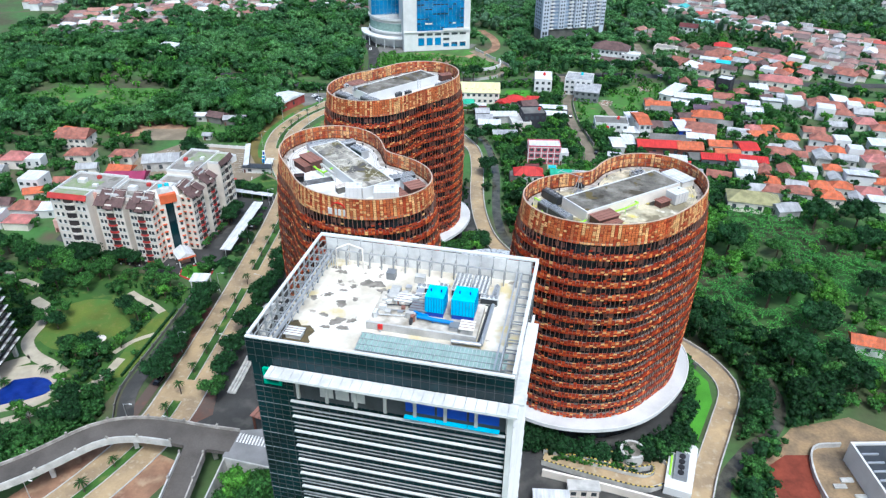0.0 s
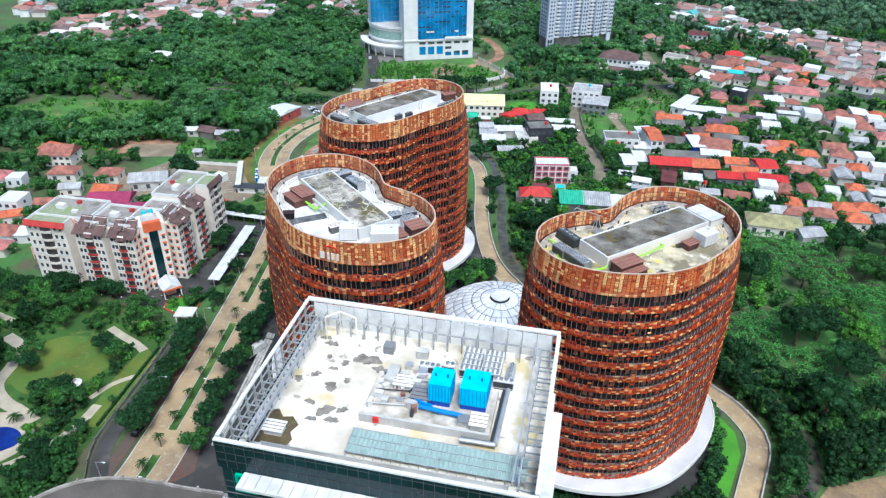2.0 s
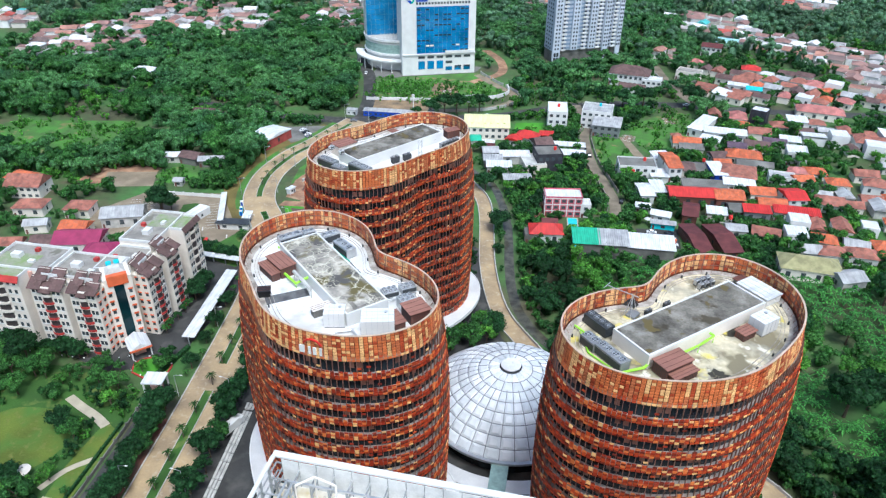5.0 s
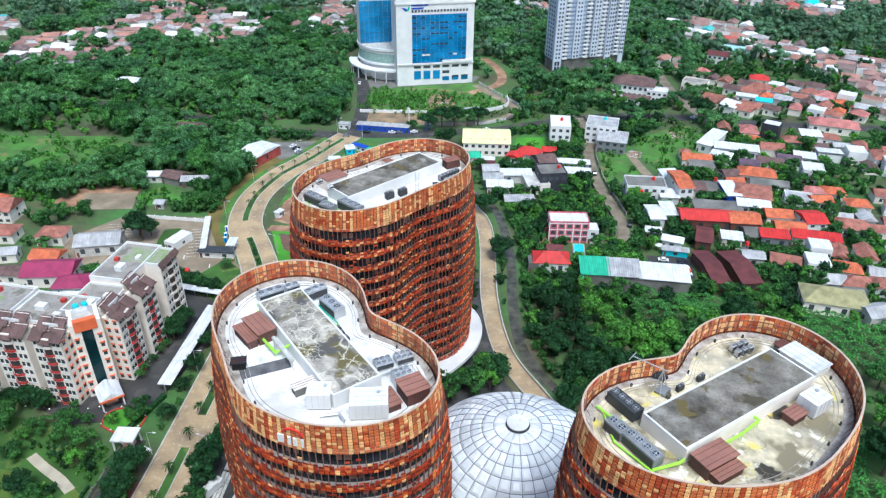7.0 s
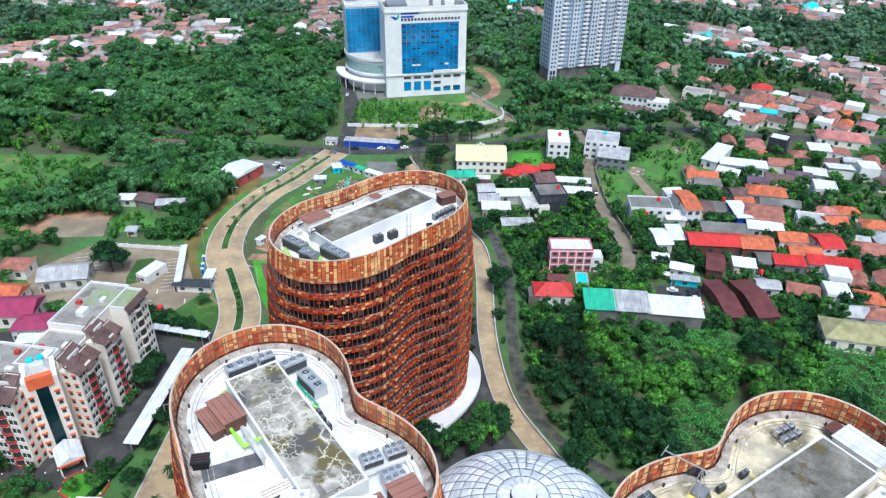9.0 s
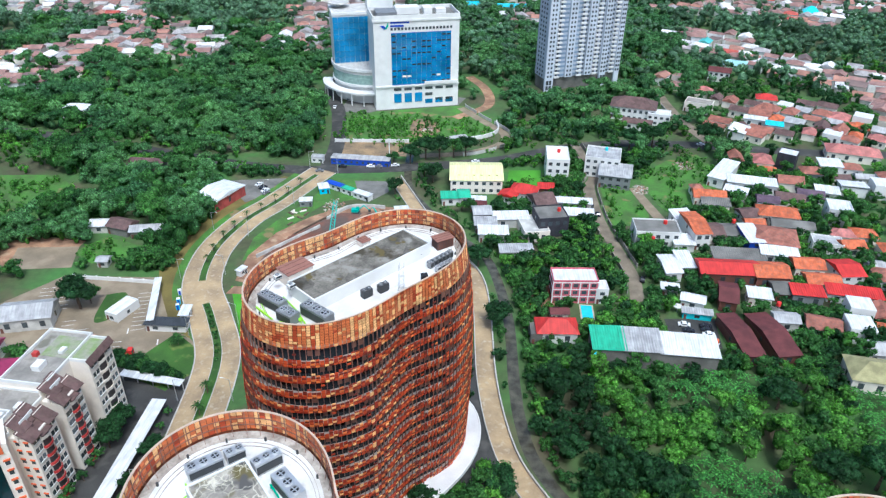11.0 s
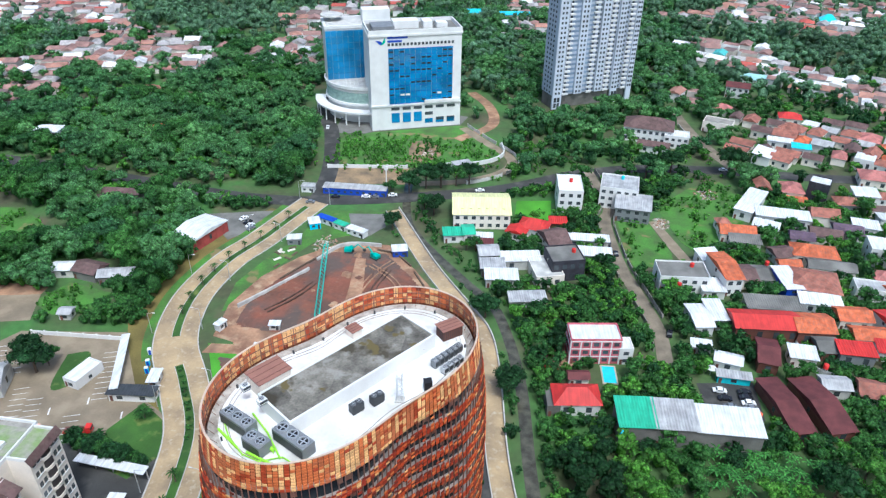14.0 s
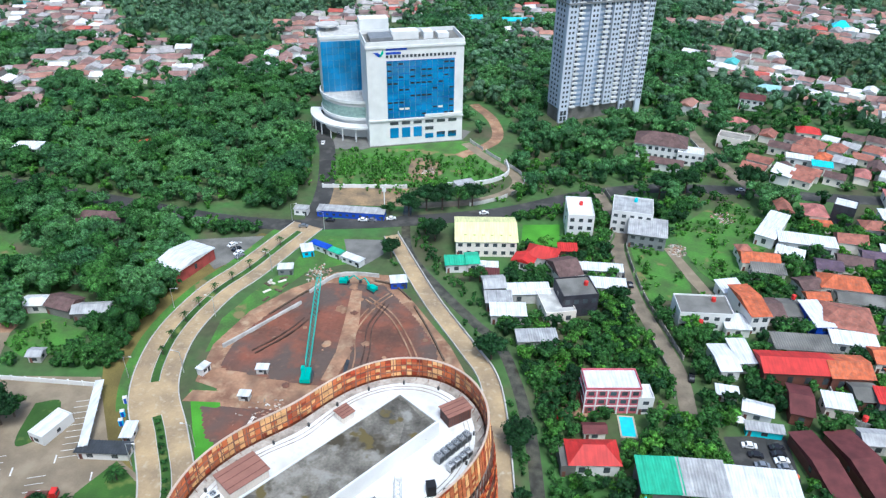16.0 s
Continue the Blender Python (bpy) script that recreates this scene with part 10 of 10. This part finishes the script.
wood("wood_far", "far green tree belts, paled by painted haze", ((-620, 520), (600, 1150)), 2900, 4.0, 8.0, "leaf_far", 0.45, 40000, lambda x, y: abs(x + 80) < 160 + y * 0.45, 0.9, 2.0, "woods", 5)
wood("scrub", "low weeds and bushes on vacant plots", ((-160, 60), (330, 520)), 420, 0.7, 1.7, "leaf_b", 0.7, 7000, lambda x, y: x > -42 or y > 470, 12.0, 0.7, "scrub", 4)


FIELDS = ([(3.4, 440), (17, 440), (24, 416), (24, 406), (8, 402), (5, 412)], [(22, 456), (40, 480), (56, 490), (66, 462), (58, 446), (46, 426), (36, 416), (29, 426)], [(-142, 478), (-96, 474), (-62, 488), (-66, 516), (-142, 510)], [(-330, 395), (-262, 408), (-236, 390), (-244, 365), (-300, 352), (-340, 365)], [(-206, 356), (-186, 352), (-184, 340), (-200, 336), (-212, 342)])
VERGE = [p for p in offset(BOULEVARD, 24) if 318 < p[1] < 428]
wood("wood_verge", "dense green trees at the top of the verge", ((-215, -150), (316, 430)), 190, 2.0, 4.4, "leaf_a", 0.55, 9000, lambda x, y: min(math.dist((x, y), p) for p in VERGE) < 9 and (y > 330), 9.0, 0.95)
wood("field_weeds", "rank bright weeds on the open plots", ((-340, 66), (336, 516)), 700, 0.5, 1.9, "leaf_b", 0.7, 14000, lambda x, y: any(inside(x, y, f) for f in FIELDS) and thick(x, y, 0.09, -0.05), 12.0, 0.6, "scrub", 3, True)
BELT = [(-176, 76), (-148, 101), (-135, 115.5), (-124.5, 131), (-132, 140), (-140, 129), (-152, 118), (-180, 104)]
wood("garden_belt", "dense dark trees between the garden and the flyover", ((-182, -122), (74, 142)), 95, 1.6, 3.0, "leaf_a", 0.5, 4000, lambda x, y: inside(x, y, BELT), 10.0, 0.8, "woods", 6)
wood("podium_beds", "dark planted beds round the towers and dome", ((-98, 52), (150, 312)), 170, 1.0, 2.4, "leaf_c", 0.7, 6000, lambda x, y: inside(x, y, [(-98, 262), (-100, 215), (-92, 180), (-84, 150), (36, 152), (50, 192), (26, 208), (-8, 226), (-27, 248), (-36, 275), (-42, 305), (-56, 312), (-84, 290)]), 10.0, 0.7, "shrubs", 5)
YARD = [(76, 170), (66, 158), (63, 146), (60, 118), (112, 118), (112, 170), (92, 176)]
from_river = lambda x, y: min(math.dist((x, y), p) for p in RIVER)
off_road = lambda x, y, d: min(math.dist((x, y), p) for p in CANAL_ROAD) > d
TURF = [(47.3, 192), (52.4, 184), (52.6, 175), (45.5, 155), (41.6, 157), (46.3, 170), (47.4, 180)]
wood("podium_slope", "dark bushes on the slope below the tower", ((10, 56), (138, 200)), 130, 1.0, 2.2, "leaf_a", 0.5, 9000, lambda x, y: 28.5 < math.hypot(x - 16.2, y - 175) < 37 and y < 195 and y > 147.5 and not inside(x, y, TURF) and off_road(x, y, 5.5), 12.0, 0.7, "shrubs", 5, True)
FOOT = [(-8, 154), (-6, 143.6), (20, 143.6), (36, 147), (44, 156), (46, 170), (42, 176), (30, 156), (14, 152)]
wood("podium_foot", "dense dark trees at the foot of the round tower", ((-8, 48), (142, 178)), 210, 1.2, 2.6, "leaf_c", 0.5, 6000, lambda x, y: inside(x, y, FOOT) and math.hypot(x - 16.2, y - 175) > 27.5 and not inside(x, y, TURF), 12.0, 0.7, "shrubs", 6, True)
wood("river_south", "thick bank trees along the river bend", ((42, 96), (118, 208)), 165, 1.5, 3.2, "leaf_a", 0.5, 9000, lambda x, y: 2.7 < from_river(x, y) < 15 and off_road(x, y, 6.4) and not inside(x, y, YARD), 10.0, 0.8, "woods", 6, True)
wood("river_south_dark", "dark bank trees along the river bend", ((42, 96), (118, 208)), 70, 1.8, 3.6, "leaf_c", 0.5, 9000, lambda x, y: 3.2 < from_river(x, y) < 15 and off_road(x, y, 6.8) and not inside(x, y, YARD), 10.0, 0.8, "woods", 6, True)
wood("bank_strip", "low bushes between the lane parapet and the river", ((-46, 44), (206, 352)), 170, 0.7, 1.4, "leaf_a", 0.5, 9000, lambda x, y: 3.6 < from_river(x, y) < 7 and off_road(x, y, 5.0), 12.0, 0.65, "shrubs", 5, True)
wood("garden_groves", "dark clumps of trees in the landscaped garden", ((-200, -131), (112, 200)), 80, 1.3, 2.8, "leaf_c", 0.6, 6000, lambda x, y: inside(x, y, [(-200, 112), (-131, 134), (-131, 182), (-134, 200), (-200, 200)]) and thick(x, y, 0.05, 0.05), 10.0, 0.8, "shrubs", 6)
wood("garden_shrubs", "mixed shrubs and flower beds in the garden", ((-215, -130), (112, 204)), 330, 0.6, 1.9, "leaf_a", 0.8, 5000, lambda x, y: inside(x, y, [(-215, 130), (-131, 134), (-131, 182), (-134, 200), (-215, 202)]) and thick(x, y, 0.06, -0.2), 12.0, 0.6, "shrubs", 4)
wood("bank_shrubs", "rank weeds and shrubs along the river banks", ((-100, 84), (60, 450)), 420, 0.9, 2.2, "leaf_a", 0.75, 16000, lambda x, y: 4.3 < min(math.dist((x, y), p) for p in RIVER[::2]) < 9.5, 10.0, 0.8, "shrubs", 4)


def hedges():
    for name, pts, w, h in (("hedge", [(-157.3, 282), (-145.7, 280.6), (-133.6, 276.8)], 3.4, 3.0), ("hedge", [(-133, 205.5), (-129.5, 222)], 1.4, 1.6), ("hedge", [(-130.8, 150), (-131.8, 186)], 0.7, 1.2)):
        line = smooth(pts, 1.5)
        x0, y0 = line[0]
        ob = thing(name, "clipped dark green hedge along the path", "hedge", (x0, y0, 0), 0, "hedges")
        c = np.array([(x - x0, y - y0, h * 0.55) for x, y in line])
        q = leaves(c, np.full(len(c), w * 0.62), 30, 0.5, h / w * 0.8)
        g = Geo()
        band(g, [(x - x0, y - y0) for x, y in line], -w / 2, w / 2, 0, h * 0.8)
        g.part("hedge_core", "leaf_c", ob)
        leaf_ob = new("foliage", quad_mesh("foliage", q, [], [], M["leaf_c"]))
        leaf_ob.parent = ob


hedges()
wood("garden_bright", "yellow-green and bright shrubs round the pool and lawns", ((-200, -131), (112, 200)), 150, 0.6, 1.7, "leaf_b", 0.5, 8000, lambda x, y: inside(x, y, [(-200, 112), (-131, 134), (-131, 182), (-134, 200), (-200, 200)]) and thick(x, y, 0.05, -0.05), 12.0, 0.55, "shrubs", 4)
wood("belt_south", "dense trees on the bank below the garden path", ((-150, -118), (92, 140)), 60, 1.2, 2.6, "leaf_a", 0.45, 5000, lambda x, y: inside(x, y, [(-150, 104), (-134, 121), (-126, 134), (-131, 138), (-140, 124), (-150, 116)]), 11.0, 0.7, "woods", 6)


# ---- street furniture and vehicles ----
def street_lamp(x, y, rot):
    ob = thing("street_lamp", "grey single-arm street lamp on the verge", "street lamp", (x, y, 0), rot, "street lamps")
    Geo().cyl(0, 0, 0, 0.14, 8.5, 8, 0.08).part("pole", "metal", ob)
    Geo().bar((0, 0, 8.4), (2.2, 0, 8.9), 0.09).part("arm", "metal", ob)
    Geo().box(2.4, 0, 8.8, 0.9, 0.3, 0.16).part("lamp_head", "white", ob)
    return ob


lamp = street_lamp(*offset(BOULEVARD, 8.4)[28], 0)
for line, sgn in ((offset(BOULEVARD, 8.4), 0), (offset(BOULEVARD, -8.4), 180)):
    for x, y in line[6::11]:
        copy_thing(lamp, pose(x, y, 0, 0, 0, sgn))


def car(x, y, rot, paint, label):
    ob = thing("car", label, "car", (x, y, 0.1), rot, "parked cars")
    prof = [(-2.1, 0.35), (-2.1, 0.85), (-1.3, 0.95), (-0.8, 1.45), (0.7, 1.45), (1.25, 0.95), (2.1, 0.8), (2.1, 0.35)]
    n = len(prof)
    v = [(a, -0.85, b) for a, b in prof] + [(a, 0.85, b) for a, b in prof]
    Geo().add(v, [tuple(range(n)), tuple(range(n, 2 * n))[::-1]] + [(i, n + i, n + (i + 1) % n, (i + 1) % n) for i in range(n)]).part("body", paint, ob)
    for a, b, z0, z1 in ((-1.25, -0.85, 0.98, 1.40), (0.74, 1.2, 0.98, 1.40)):
        lo, hi = (a, b) if a > 0 else (b, a)
        x0, x1 = (1.22, 0.74) if a > 0 else (-1.27, -0.83)
        Geo().add([(x0, -0.72, z0 + 0.04), (x0, 0.72, z0 + 0.04), (x1, 0.66, z1 + 0.06), (x1, -0.66, z1 + 0.06)], [(0, 1, 2, 3)]).part("windscreen", "window", ob)
    for s in (-1, 1):
        Geo().box(-0.05, s * 0.86, 1.0, 1.5, 0.03, 0.36).part("side_window", "window", ob)
        for a in (-1.35, 1.35):
            g = Geo()
            m = 12
            vv = [(a + 0.33 * cos(2 * pi * i / m), s * 0.85 + w, 0.33 + 0.33 * sin(2 * pi * i / m)) for w in (-0.1, 0.1) for i in range(m)]
            g.add(vv, [tuple(range(m))[::-1], tuple(range(m, 2 * m))] + [(i, (i + 1) % m, m + (i + 1) % m, m + i) for i in range(m)])
            g.part("wheel", "tyre", ob)
    return ob


CARS = [car(28.5, 333, 0, "car_white", "small white hatchback parked in a yard"), car(29.5, 329.6, 0, "car_black", "small black hatchback parked in a yard"), car(30.5, 326, 2, "car_silver", "small silver hatchback parked in a yard"), car(-24, 335.5, 10, "car_red", "small red hatchback parked in a yard")]
for x, y, rot, k in ((36, 331, 8, 1), (36.3, 328.6, 8, 0), (36.6, 326.2, 8, 2), (36.8, 323.8, 8, 0), (36.0, 333.4, 8, 1), (-1.5, 418, 85, 1), (-4.5, 418, 85, 0), (1.0, 411, 100, 1), (-6, 407, 85, 2), (-9, 407, 85, 0), (-3.2, 423, 95, 2),
                     (-157, 411, 60, 1), (-155, 408.5, 60, 0), (-153.6, 406, 60, 2), (-160, 414, 60, 0), (-136, 434, 10, 2), (-100, 447, 20, 0), (-126, 441, 8, 1), (3, 330.5, 95, 1), (0.5, 330, 95, 0),
                     (-118, 150, 88, 1), (-95, 118, 80, 2), (78, 441, 60, 0), (82, 446, 60, 1), (-60, 459, 20, 0), (-154, 524, 100, 0), (-150, 540, 110, 2), (60, 503, 5, 0), (16.5, 360, 80, 1), (-108, 444, 4, 2), (-112, 443.6, 4, 0)):
    copy_thing(CARS[k], pose(x, y, 0.1, 0, 0, rot))


def truck():
    ob = thing("flatbed_truck", "red flatbed truck parked in the car park", "truck", (-158.5, 285.5, 0.1), 12)
    Geo().box(-0.6, 0, 0.8, 6.4, 2.2, 0.35).part("bed", "red", ob)
    Geo().box(3.4, 0, 0.6, 1.6, 2.2, 2.0).part("cab", "red", ob)
    Geo().box(4.22, 0, 1.5, 0.05, 1.9, 0.8).part("windscreen", "window", ob)
    for a in (-2.8, -1.8, 3.3):
        for s in (-1, 1):
            Geo().box(a, s * 0.95, 0, 0.8, 0.3, 0.8).part("wheel", "tyre", ob)
    Geo().box(-0.8, 0, 1.15, 5.2, 1.6, 0.6).part("load", "brown", ob)
    ob = thing("box_truck", "white box truck parked beside the office podium", "truck", (-99, 190, 0.1), 72, "parked trucks")
    Geo().box(-0.8, 0, 0.9, 6.0, 2.3, 2.4).part("box", "white", ob)
    Geo().box(3.2, 0, 0.6, 1.7, 2.2, 2.0).part("cab", "white", ob)
    for a in (-2.6, 2.9):
        for s in (-1, 1):
            Geo().box(a, s * 0.95, 0, 0.8, 0.3, 0.8).part("wheel", "tyre", ob)


truck()


def rooftop_tanks():
    for x, y, z, m in ((-18, 454, 11.1, "red"), (6, 463, 10.1, "pool_light"), (-17, 396, 8.7, "red"), (28, 396, 6.7, "red"), (-4, 304.5, 0, "blue_box"), (-8, 352, 0, "orange"), (22, 384, 0, "red"), (58, 405, 0, "red"), (36, 318, 0, "orange"), (62, 344, 0, "red")):
        ob = thing("water_tank", "small coloured cylindrical water tank on a stand", "water tank", (x, y, z), 0, "house water tanks")
        if z == 0:
            for a in (-0.5, 0.5):
                for b in (-0.5, 0.5):
                    Geo().box(a, b, 0, 0.15, 0.15, 5).part("leg", "metal", ob)
            z1 = 5
        else:
            z1 = 0.0
        Geo().cyl(0, 0, z1, 0.8, 1.5, 14).part("tank", m, ob)
        Geo().cyl(0, 0, z1 + 1.5, 0.8, 0.35, 14, 0.25).part("lid", m, ob)
    ob = thing("satellite_dish", "white satellite dish standing in a yard", "satellite dish", (27, 341, 0))
    Geo().cyl(0, 0, 0, 0.12, 2.2, 8).part("mast", "metal", ob)
    Geo().cyl(0, 0, 2.2, 0.3, 0.6, 18, 1.6).part("dish", "white", ob)


rooftop_tanks()
for proto in (*TREES, PALM, FAN_PALM):
    for o in (*proto.children_recursive, proto):
        bpy.data.objects.remove(o)
